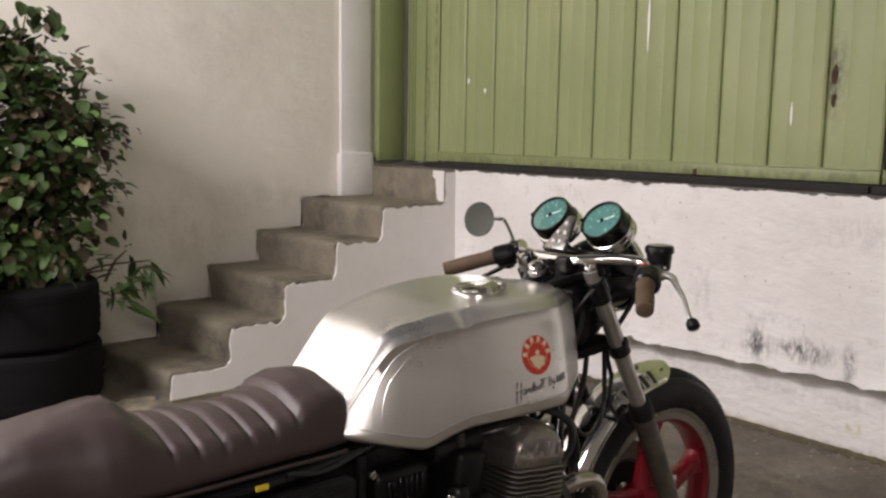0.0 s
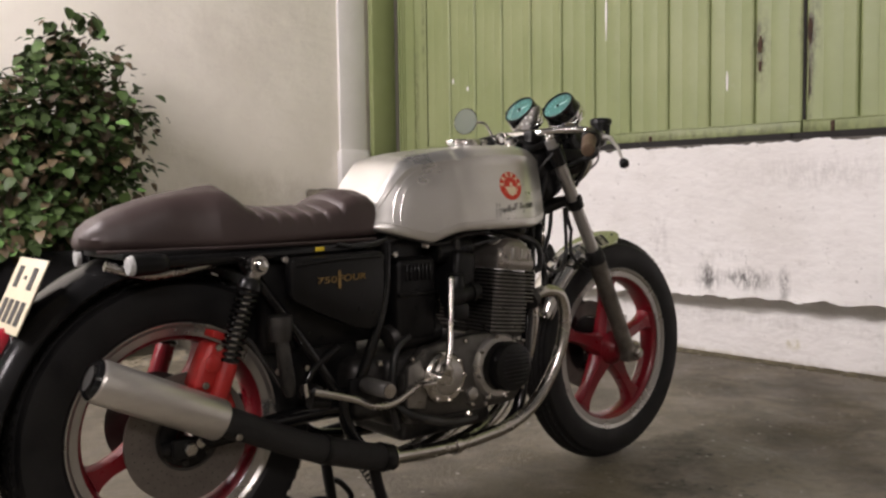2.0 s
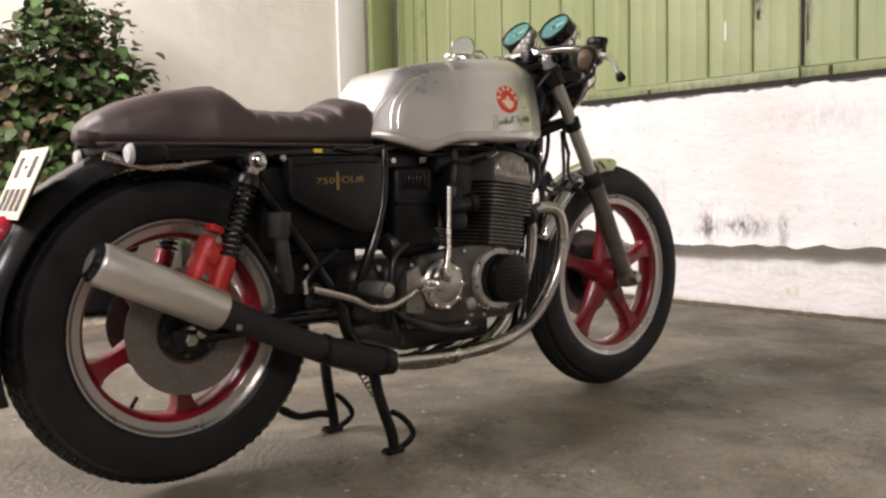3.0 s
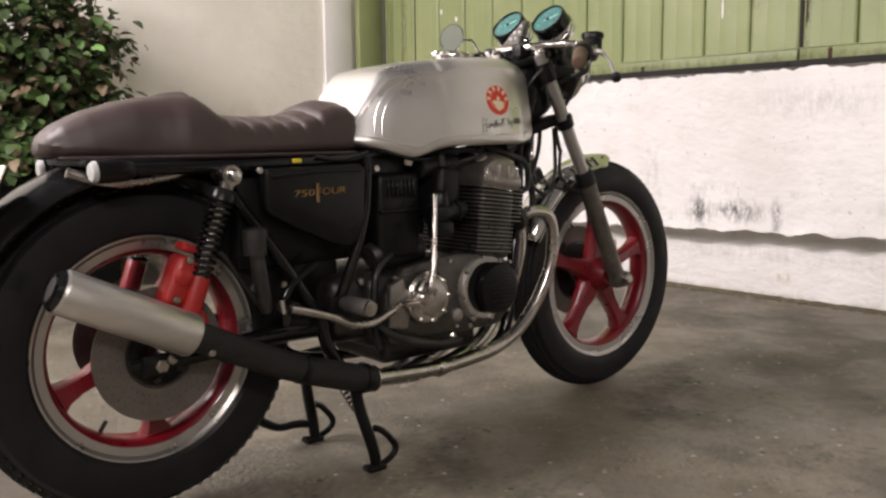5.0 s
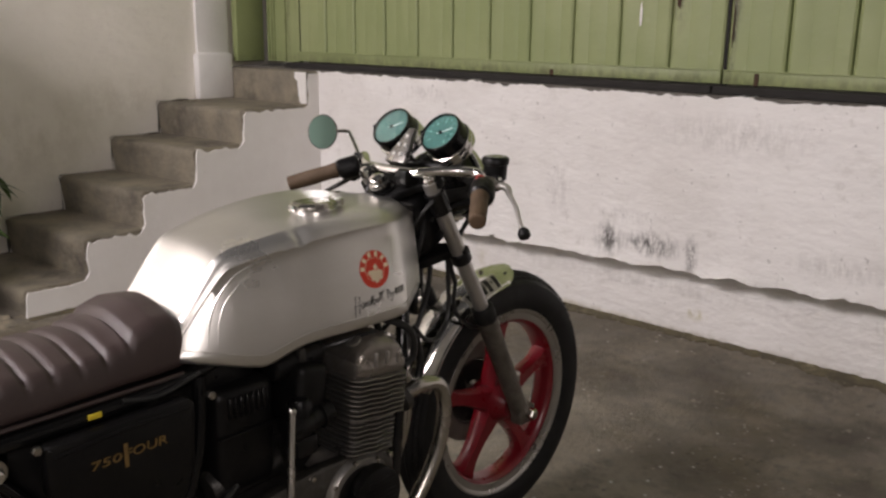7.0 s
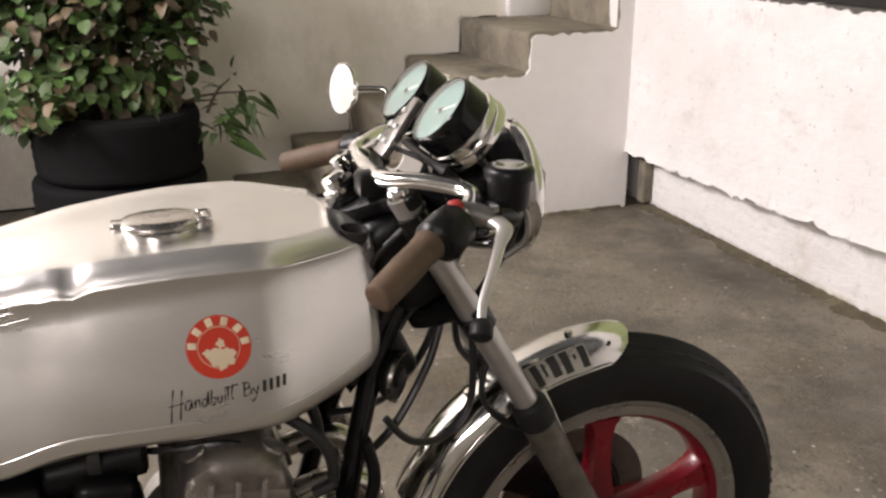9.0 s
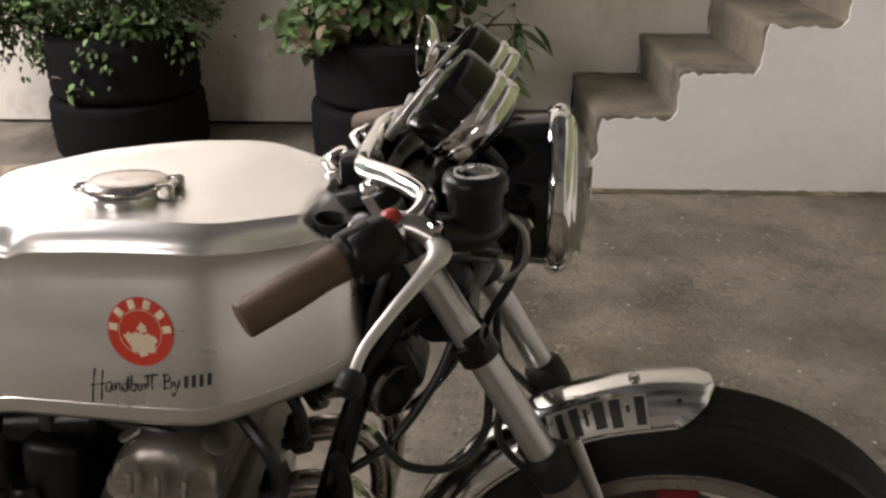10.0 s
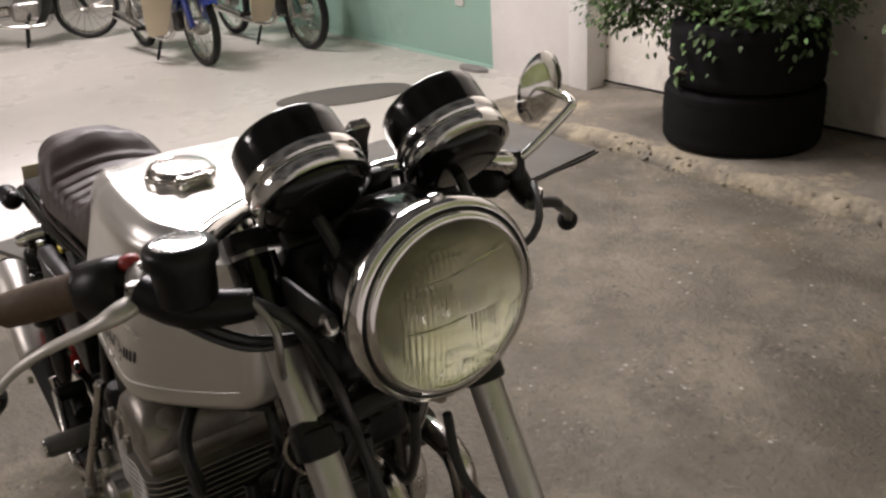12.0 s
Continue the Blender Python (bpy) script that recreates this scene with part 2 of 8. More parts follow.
def yard_concrete():
    """Worn concrete: cloudy patches, dark oil stains, pale scuffs and visible aggregate."""
    m = bpy.data.materials.new("yard_concrete")
    m.use_nodes = True
    n, ln = m.node_tree.nodes, m.node_tree.links
    b = n["Principled BSDF"]
    tc = n.new("ShaderNodeTexCoord")

    def noise_fac(scale, detail, rough, lo, hi):
        t, r = n.new("ShaderNodeTexNoise"), n.new("ShaderNodeMapRange")
        t.inputs["Scale"].default_value, t.inputs["Detail"].default_value, t.inputs["Roughness"].default_value = scale, detail, rough
        r.inputs["From Min"].default_value, r.inputs["From Max"].default_value = lo, hi
        ln.new(tc.outputs["Object"], t.inputs["Vector"])
        ln.new(t.outputs["Fac"], r.inputs["Value"])
        return r.outputs["Result"]

    def specks(scale, size):
        v, r = n.new("ShaderNodeTexVoronoi"), n.new("ShaderNodeMapRange")
        v.inputs["Scale"].default_value = scale
        r.inputs["From Min"].default_value, r.inputs["From Max"].default_value = size, size * 0.5
        ln.new(tc.outputs["Object"], v.inputs["Vector"])
        ln.new(v.outputs["Distance"], r.inputs["Value"])
        return r.outputs["Result"]

    def times(a, c):
        x = n.new("ShaderNodeMath")
        x.operation = "MULTIPLY"
        ln.new(a, x.inputs[0])
        if isinstance(c, float):
            x.inputs[1].default_value = c
        else:
            ln.new(c, x.inputs[1])
        return x.outputs[0]

    def over(fac, col, top):
        x = n.new("ShaderNodeMix")
        x.data_type = "RGBA"
        ln.new(fac, x.inputs[0])
        if isinstance(col, tuple):
            x.inputs[6].default_value = (*col, 1)
        else:
            ln.new(col, x.inputs[6])
        x.inputs[7].default_value = (*top, 1)
        return x.outputs[2]

    col = over(noise_fac(0.9, 4, 0.55, 0.38, 0.62), (0.100, 0.086, 0.062), (0.205, 0.179, 0.133))
    col = over(times(noise_fac(2.3, 6, 0.62, 0.47, 0.64), 0.75), col, (0.28, 0.247, 0.184))
    col = over(times(noise_fac(2.0, 7, 0.68, 0.54, 0.68), 0.75), col, (0.070, 0.062, 0.051))
    col = over(times(noise_fac(5.5, 10, 0.78, 0.56, 0.64), 0.55), col, (0.36, 0.325, 0.26))
    col = over(times(noise_fac(1.3, 5, 0.65, 0.52, 0.66), 0.45), col, (0.150, 0.118, 0.060))
    col = over(times(noise_fac(11, 9, 0.75, 0.53, 0.62), 0.50), col, (0.072, 0.063, 0.050))
    col = over(times(noise_fac(30, 5, 0.65, 0.52, 0.66), 0.40), col, (0.080, 0.070, 0.056))
    col = over(times(noise_fac(8, 10, 0.8, 0.60, 0.65), 0.6), col, (0.40, 0.365, 0.29))
    pale = times(specks(34, 0.24), noise_fac(2.6, 7, 0.75, 0.52, 0.58))
    col = over(times(pale, 0.55), col, (0.46, 0.43, 0.38))
    pits = times(times(specks(33, 0.34), noise_fac(1.9, 7, 0.75, 0.49, 0.60)), noise_fac(21, 3, 0.6, 0.42, 0.58))
    col = over(times(pits, 0.85), col, (0.030, 0.026, 0.022))
    flecks = times(specks(14, 0.10), noise_fac(1.7, 4, 0.6, 0.40, 0.55))
    col = over(times(flecks, 0.9), col, (0.62, 0.60, 0.55))
    ln.new(col, b.inputs["Base Color"])
    r = noise_fac(4, 6, 0.6, 0.3, 0.7)
    r.node.inputs["To Min"].default_value, r.node.inputs["To Max"].default_value = 0.36, 0.85
    ln.new(r, b.inputs["Roughness"])
    bp = n.new("ShaderNodeBump")
    bp.inputs["Distance"].default_value = 0.0045
    ln.new(noise_fac(60, 8, 0.65, 0.3, 0.7), bp.inputs["Height"])
    ln.new(bp.outputs["Normal"], b.inputs["Normal"])
    return m


M["yard_floor"] = yard_concrete()
M["sand_rubble"] = material("sand_rubble", (0.36, 0.31, 0.215), 0.95, second=(0.17, 0.148, 0.112), scale=7, amount=0.85, fine=50, bump=0.006, bump_scale=60, third=(0.16, 0.145, 0.118), third_scale=3.5, third_cut=(0.46, 0.60), random_tint=0.2)


# ---- mesh helpers ----
def smooth_mesh(bm, angle=40):
    me = bpy.data.meshes.new("mesh")
    bmesh.ops.recalc_face_normals(bm, faces=bm.faces)
    bm.to_mesh(me)
    bm.free()
    for p in me.polygons:
        p.use_smooth = True
    me.set_sharp_from_angle(angle=radians(angle))
    return me


def part(name, bm, mat, parent=None, label="", angle=40):
    """Links a bmesh as one mesh object, under a thing or a part where one is given."""
    ob = new(name, smooth_mesh(bm, angle))
    ob.data.materials.append(M[mat])
    if parent:
        ob.parent = parent
    if label:
        tagged(ob, label)
    return ob


def thing(name, m, label, category, group="", kind=""):
    ob = new(name)
    ob.empty_display_size = 0.1
    ob.matrix_world = m
    return tagged(ob, label, category, group, kind)


def box(size, at=(0, 0, 0), bevel=0.0, turn=None, seg=2, bm=None):
    """A box with rounded edges; added to bm where one is given."""
    made = bmesh.new()
    bmesh.ops.create_cube(made, size=1.0, matrix=Matrix.Diagonal((*size, 1)))
    if bevel:
        bmesh.ops.bevel(made, geom=made.edges[:], offset=bevel, segments=seg, affect="EDGES", profile=0.5)
    made.transform(Matrix.Translation(at) @ (turn.to_4x4() if turn else Matrix()))
    return join(bm, made)


def join(bm, other):
    if bm is None:
        return other
    me = bpy.data.meshes.new("tmp")
    other.to_mesh(me)
    other.free()
    bm.from_mesh(me)
    bpy.data.meshes.remove(me)
    return bm


def spline(pts, steps=6, closed=False):
    """Catmull-Rom points through the given ones."""
    pts = [Vector(p) for p in pts]
    n, out = len(pts), []
    for i in range(n if closed else n - 1):
        a, b, c, d = (pts[(i + k) % n] if closed else pts[min(max(i + k, 0), n - 1)] for k in (-1, 0, 1, 2))
        for s in range(steps):
            u = s / steps
            out.append(0.5 * ((2 * b) + (c - a) * u + (2 * a - 5 * b + 4 * c - d) * u * u + (3 * b - a - 3 * c + d) * u ** 3))
    if not closed:
        out.append(pts[-1])
    return out


def sweep(pts, radius, seg=10, steps=6, smooth=True, closed=False, bm=None, flat=1.0, up=None):
    """A round bar along a curve; radius may be a list of radii, one for each point given."""
    n0 = len(pts)
    path = spline(pts, steps, closed) if smooth else [Vector(p) for p in pts]
    n = len(path)

    def rad(i):
        if isinstance(radius, (int, float)):
            return radius
        u = i / (n - 1) * (n0 - 1)
        k = min(int(u), n0 - 2)
        return radius[k] + (radius[k + 1] - radius[k]) * (u - k)

    made = bmesh.new()
    rings, nor = [], None
    for i, p in enumerate(path):
        a, b = (path[(i - 1) % n], path[(i + 1) % n]) if closed else (path[max(i - 1, 0)], path[min(i + 1, n - 1)])
        tan = (b - a).normalized()
        if nor is None:
            ref = Vector(up) if up else (Vector((0, 0, 1)) if abs(tan.z) < 0.9 else Vector((1, 0, 0)))
            nor = tan.cross(ref).normalized()
        nor = (nor - tan * nor.dot(tan)).normalized()
        bi = tan.cross(nor)
        r = rad(i)
        rings.append([made.verts.new(p + r * (math.cos(2 * math.pi * k / seg) * nor + flat * math.sin(2 * math.pi * k / seg) * bi)) for k in range(seg)])
    for i in range(n if closed else n - 1):
        r1, r2 = rings[i], rings[(i + 1) % n]
        for k in range(seg):
            made.faces.new((r1[k], r1[(k + 1) % seg], r2[(k + 1) % seg], r2[k]))
    if not closed:
        made.faces.new(rings[0])
        made.faces.new(rings[-1])
    return join(bm, made)


def lathe(profile, seg=32, at=(0, 0, 0), axis=(0, 0, 1), bm=None, closed=False):
    """A turned shape: (radius, height) pairs along the axis."""
    made = bmesh.new()
    turn = Vector((0, 0, 1)).rotation_difference(Vector(axis)).to_matrix()
    rings = []
    for r, h in profile:
        if r < 1e-6:
            rings.append([made.verts.new(turn @ Vector((0, 0, h)) + Vector(at))])
        else:
            rings.append([made.verts.new(turn @ Vector((r * math.cos(2 * math.pi * k / seg), r * math.sin(2 * math.pi * k / seg), h)) + Vector(at)) for k in range(seg)])
    pairs = list(zip(rings, rings[1:])) + ([(rings[-1], rings[0])] if closed else [])
    for a, b in pairs:
        for k in range(seg):
            q = [a[k % len(a)], a[(k + 1) % seg % len(a)], b[(k + 1) % seg % len(b)], b[k % len(b)]]
            q = [v for i, v in enumerate(q) if v not in q[:i]]
            if len(q) > 2:
                made.faces.new(q)
    if not closed:
        for ring in (rings[0], rings[-1]):
            if len(ring) > 2:
                made.faces.new(ring)
    return join(bm, made)


def loft(sections, caps=True, bm=None, ring=True):
    """A skin over sections with equal numbers of points."""
    made = bmesh.new()
    rows = [[made.verts.new(p) for p in s] for s in sections]
    n = len(rows[0])
    for a, b in zip(rows, rows[1:]):
        for k in range(n if ring else n - 1):
            made.faces.new((a[k], a[(k + 1) % n], b[(k + 1) % n], b[k]))
    if caps and ring:
        made.faces.new(rows[0])
        made.faces.new(rows[-1])
    return join(bm, made)


def prism(outline, depth, place, bevel=0.0, bm=None):
    """A plate: an outline in x and y, depth along z, set by the matrix place."""
    made = bmesh.new()
    top = [made.verts.new((x, y, depth / 2)) for x, y in outline]
    low = [made.verts.new((x, y, -depth / 2)) for x, y in outline]
    made.faces.new(top)
    made.faces.new(low[::-1])
    for i in range(len(top)):
        j = (i + 1) % len(top)
        made.faces.new((low[i], low[j], top[j], top[i]))
    if bevel:
        bmesh.ops.recalc_face_normals(made, faces=made.faces)
        bmesh.ops.bevel(made, geom=made.edges[:], offset=bevel, segments=2, affect="EDGES", profile=0.5)
    made.transform(place)
    return join(bm, made)


def side_plate(x0, z0=0.0, y=0.0):
    """Turns an outline in x and z into a plate that faces sideways."""
    return Matrix.Translation((x0, y, z0)) @ Matrix.Rotation(radians(90), 4, "X")


def structure(name, bm, mat, label, category, parent=None, angle=30):
    return tagged(part(name, bm, mat, parent, angle=angle), label, category, kind="structure")


def wob(x, y, z=0.0, s=1.0):
    return noise.noise(Vector((x * s, y * s, z * s)))


# ---- the yard ----
WALL2 = 3.30      # inner face of the side wall
GATE_X = 3.22     # gate plane
FACE_X = 3.07     # face of the painted wall under the gate


def build_ground():
    bm = bmesh.new()
    bmesh.ops.create_grid(bm, x_segments=120, y_segments=120, size=6.0)
    for v in bm.verts:
        v.co.z = 0.006 * wob(v.co.x, v.co.y, 0, 1.1) + 0.003 * wob(v.co.x, v.co.y, 4, 4) - 0.003
    # a skirt far out
    bmesh.ops.translate(bm, verts=bm.verts, vec=(0.5, 0, 0))
    edge = [e for e in bm.edges if e.is_boundary]
    ext = bmesh.ops.extrude_edge_only(bm, edges=edge)
    for v in [g for g in ext["geom"] if isinstance(g, bmesh.types.BMVert)]:
        v.co.x = 0.5 + (v.co.x - 0.5) * 6
        v.co.y *= 6
        v.co.z = -0.01
    structure("ground", bm, "yard_floor", "worn grey-brown concrete yard floor with stains", "ground")


def ragged_strip(y0, y1, low, high, x0, x1, step=0.012, amp=0.020, seed=0.0, top_amp=0.015):
    """A plaster coat with an uneven lower and upper edge, between two x planes."""
    n = max(2, int(abs(y1 - y0) / step))
    front, back = [], []
    for i in range(n + 1):
        y = y0 + (y1 - y0) * i / n
        a = low(y) + amp * (wob(y, seed, 0, 9) + 0.6 * wob(y, seed, 3, 31))
        b = high(y) + top_amp * (wob(y, seed + 9, 0, 6) + 0.7 * wob(y, seed, 7, 24) + 0.4 * wob(y, seed, 11, 60))
        mid = [a + (b - a) * k / 22 for k in range(23)]
        front.append([Vector((x0 + 0.006 * wob(y, z, seed, 3.0) + 0.002 * wob(y, z, seed + 5, 8) - 0.016 * max(0.0, 1 - (z - a) / 0.05) * (0.4 + wob(y, 0, seed, 5)), y, z)) for z in mid])
        back.append([Vector((x1, y, z)) for z in (b, a)])
    rings = [f + k for f, k in zip(front, back)]
    return loft(rings)


def build_gate_wall():
    core = box((0.5, 9.0, 1.02), (3.21 + 0.25, -1.2, 0.51))
    wall = structure("wall_gate", core, "plaster_foot", "whitewashed plinth wall below the green gate, set back at the foot", "wall")
    coat = ragged_strip(2.58, -5.6, lambda y: 0.275 + (2.5 - y) * 0.022, lambda y: 1.043, FACE_X, 3.212)
    part("plaster_coat", coat, "plaster_coat", wall, "thick white painted plaster with a ragged lower edge", angle=50)
    sill = box((0.42, 9.0, 0.03), (3.079 + 0.21, -1.2, 1.037), 0.006)
    part("sill", sill, "concrete_sill", wall, "bare grey concrete sill under the gate")
    upper = box((0.4, 9.0, 1.6), (3.42, -1.2, 4.4))
    structure("wall_above_gate", upper, "plaster_white", "white plastered wall over the gate", "wall")
    side = box((0.4, 3.2, 2.55), (3.42, -4.1, 2.335))
    structure("wall_beside_gate", side, "plaster_white", "white plastered wall beside the gate", "wall")


def build_gate():
    gate = thing("green_gate", Matrix.Translation((GATE_X, 0, 1.08)), "olive-green ribbed sheet-steel double gate with rusty lock holes", "gate")
    high = 2.52
    part("side_post", box((0.2, 0.05, high), (-0.105, 3.255, high / 2), 0.004), "gate_green", gate, "green steel jamb lining")
    part("fixed_panel", box((0.03, 0.31, high), (0.015, 3.05, high / 2), 0.003), "gate_green", gate)
    for i, y in enumerate((3.18, 3.15, 3.125, 3.02)):
        part("fold", box((0.012, 0.008, high), (-0.004, y, high / 2), 0.003), "gate_green", gate)
    for name, y0, y1 in (("gate_leaf", 2.895, 0.238), ("gate_leaf", 0.228, -2.44)):
        leaf = part(name, box((0.02, y0 - y1, high - 0.02), (0.036, (y0 + y1) / 2, high / 2 + 0.01)), "gate_green", gate)
        # folded sheets, each with a raised face and a groove between
        n = 11
        w = (y0 - y1) / n
        for k in range(n):
            c = y0 - w * (k + 0.5)
            face = [(-w / 2 + 0.0012, 0.008), (-w / 2 + 0.0045, -0.006), (-w / 2 + 0.016, -0.014), (-w * 0.17, -0.014), (-w * 0.15, -0.0125), (-w * 0.12, -0.014), (w * 0.2, -0.014), (w * 0.22, -0.0125),
                    (w * 0.25, -0.014), (w / 2 - 0.014, -0.014), (w / 2 - 0.005, -0.008), (w / 2 - 0.0012, 0.008)]
            rows = [[Vector((0.012 + d, c - s, z)) for s, d in face] + [Vector((0.028, c - w / 2 + 0.005, z)), Vector((0.028, c + w / 2 - 0.005, z))]
                    for z in (0.05, high / 2, high)]
            part("sheet", loft(rows), "gate_green", leaf, angle=25)
        part("bottom_rail", box((0.035, y0 - y1, 0.055), (0.0, (y0 + y1) / 2, 0.036), 0.004), "gate_green", leaf)
        # solid black bar painting the shade under the gate
        part("bottom_gap", box((0.090, y0 - y1 + 0.02, 0.028), (-0.062, (y0 + y1) / 2, -0.011)), "gap_shade", leaf)
        part("rail_lip", box((0.012, y0 - y1, 0.006), (-0.018, (y0 + y1) / 2, 0.062), 0.002), "gate_green", leaf)
    part("seam", box((0.02, 0.012, high), (0.012, 0.233, high / 2)), "gap_shade", gate)
    part("seam", box((0.02, 0.010, high), (0.012, 2.90, high / 2)), "gap_shade", gate)
    # rusted lock holes and the long stains that run from them
    for y, zs in ((0.447, ((0.43, 0.022, 0.08), (0.335, 0.016, 0.06))), (0.205, ((0.47, 0.022, 0.11), (0.22, 0.006, 0.16)))):
        for dz, wide, tall in zs:
            bm = bmesh.new()
            bmesh.ops.create_circle(bm, cap_ends=True, segments=28, radius=0.5)
            for v in bm.verts:
                k = 1 + 0.45 * wob(v.co.x * 3, v.co.y * 3, dz * 20 + y)
                v.co = Vector((-0.0065, y + v.co.x * wide * k, dz + v.co.y * tall * k))
            part("rust_stain", bm, "rust", gate, "dark rust round a torn lock hole")
    for y, z, w, h in ((1.36, 0.72, 0.012, 0.30), (0.62, 0.28, 0.012, 0.10), (2.62, 0.48, 0.02, 0.035), (2.48, 0.42, 0.02, 0.03), (1.2, 1.1, 0.01, 0.4)):
        bm = bmesh.new()
        bmesh.ops.create_circle(bm, cap_ends=True, segments=16, radius=0.5)
        for v in bm.verts:
            v.co = Vector((-0.006, y + v.co.x * w * (1 + 0.5 * wob(v.co.y * 4, y)), z + v.co.y * h))
        part("paint_scrape", bm, "plaster_trim", gate, "pale scrape in the paint")
    part("hinge_stub", box((0.02, 0.02, 0.05), (-0.012, 0.09, 0.03), 0.004), "rust", gate)
    part("hinge_stub", box((0.02, 0.02, 0.03), (-0.012, 1.06, 0.02), 0.004), "rust", gate)


STEP_X = (1.335, 1.637, 1.94, 2.245, 2.545)
STEP_Z = (0.135, 0.319, 0.503, 0.683, 0.862)
STAIR_Y = 2.556


def build_stairs():
    stairs = thing("stairs", Matrix.Translation((0, 0, 0)), "worn bare concrete steps with a white painted side", "stairs", kind="structure")
    for i, (x, z) in enumerate(zip(STEP_X, STEP_Z)):
        x1 = STEP_X[i + 1] + 0.04 if i < 4 else 3.22
        low = STEP_Z[i - 1] - 0.03 if i else -0.02
        nx, ny = 10, 26
        rows = []
        for j in range(ny + 1):
            y = STAIR_Y + 0.006 + (WALL2 - STAIR_Y - 0.01) * j / ny
            skew = -0.05 * j / ny
            prof = []
            for k, (px, pz) in enumerate(((x + 0.012, low), (x + 0.004, (low + z) / 2), (x - 0.004, z - 0.035), (x - 0.002, z - 0.012), (x + 0.012, z - 0.001), (x + 0.06, z), (x + 0.15, z), ((x + x1) / 2, z), (x1, z), (x1, low))):
                d = 0.007 * wob(px * 3, y * 3, pz * 3, 2.2) + 0.004 * wob(px, y, pz, 21)
                prof.append(Vector((px + skew + d * (1 if k < 5 else 0), y, pz + d * (0.8 if 2 < k < 8 else 0))))
            rows.append(prof)
        part("step", loft(rows), "concrete_step", stairs, angle=60)
    sill = box((0.23, WALL2 - STAIR_Y, 0.20), (3.10, (WALL2 + STAIR_Y) / 2, 0.945), 0.012)
    part("top_step", sill, "concrete_step", stairs)
    # the painted side, a thin coat whose ragged edge follows the steps
    pts = [(1.330, -0.02)]
    for i, (x, z) in enumerate(zip(STEP_X, STEP_Z)):
        x1 = STEP_X[i + 1] if i < 4 else 2.985
        low = STEP_Z[i - 1] if i else 0.0
        n = 9
        pts += [(x + 0.006 + 0.012 * wob(x, low + (z - low) * k / n, 2, 13), low + (z - low - 0.014) * k / n) for k in range(1, n)]
        n = 16
        pts += [(x + (x1 - x) * k / n, z - 0.014 + 0.016 * wob(x + k * 0.13, z, 1, 8) + 0.007 * wob(x + k * 0.31, z, 4, 19)) for k in range(1, n)]
    pts += [(2.993 + 0.012 * wob(k, 3, 0, 0.7), STEP_Z[-1] + 0.172 * k / 6) for k in range(7)] + [(3.09, 1.036), (3.09, -0.02)]
    bm = prism(pts, 0.014, side_plate(0, 0, STAIR_Y + 0.004))
    part("painted_side", bm, "plaster_white", stairs, "white painted plaster on the side of the steps")
    # uneven dark line in the joint between steps and wall
    for i, (x, z) in enumerate(zip(STEP_X, STEP_Z)):
        low = STEP_Z[i - 1] if i else 0.05
        x1 = STEP_X[i + 1] if i < 4 else 2.75
        line = [(x - 0.052, low + (z - low) * k / 5) for k in range(5)] + [(x - 0.054 + (x1 - x) * k / 7, z + 0.002) for k in range(8)]
        part("dirt_joint", sweep([(px + 0.004 * wob(px, pz, 1, 30), WALL2 - 0.004, pz + 0.004 * wob(px, pz, 7, 30)) for px, pz in line], [0.0012 + 0.011 * max(0.0, wob(px, pz, 3, 11)) for px, pz in line], 6, 3), "dirt", stairs)
    edge = [(STAIR_Y + 0.045 + 0.055 * (z - 0.86) / 0.18 + 0.030 * wob(z, 2, 0, 15) + 0.014 * wob(z, 5, 0, 45), z) for z in [0.868 + 0.175 * k / 22 for k in range(23)]]
    splash = prism([(STAIR_Y + 0.002, 0.868)] + edge + [(STAIR_Y + 0.002, 1.043)], 0.006, Matrix.Translation((2.983, 0, 0)) @ Matrix(((0, 0, 1, 0), (1, 0, 0, 0), (0, 1, 0, 0), (0, 0, 0, 1))))
    part("paint_splash", splash, "plaster_white", stairs, "white paint run over the top step")
    nook = box((0.05, 0.06, 0.22), (3.18, 2.53, 0.13), 0.01)
    part("corner_filler", nook, "concrete_step", stairs)


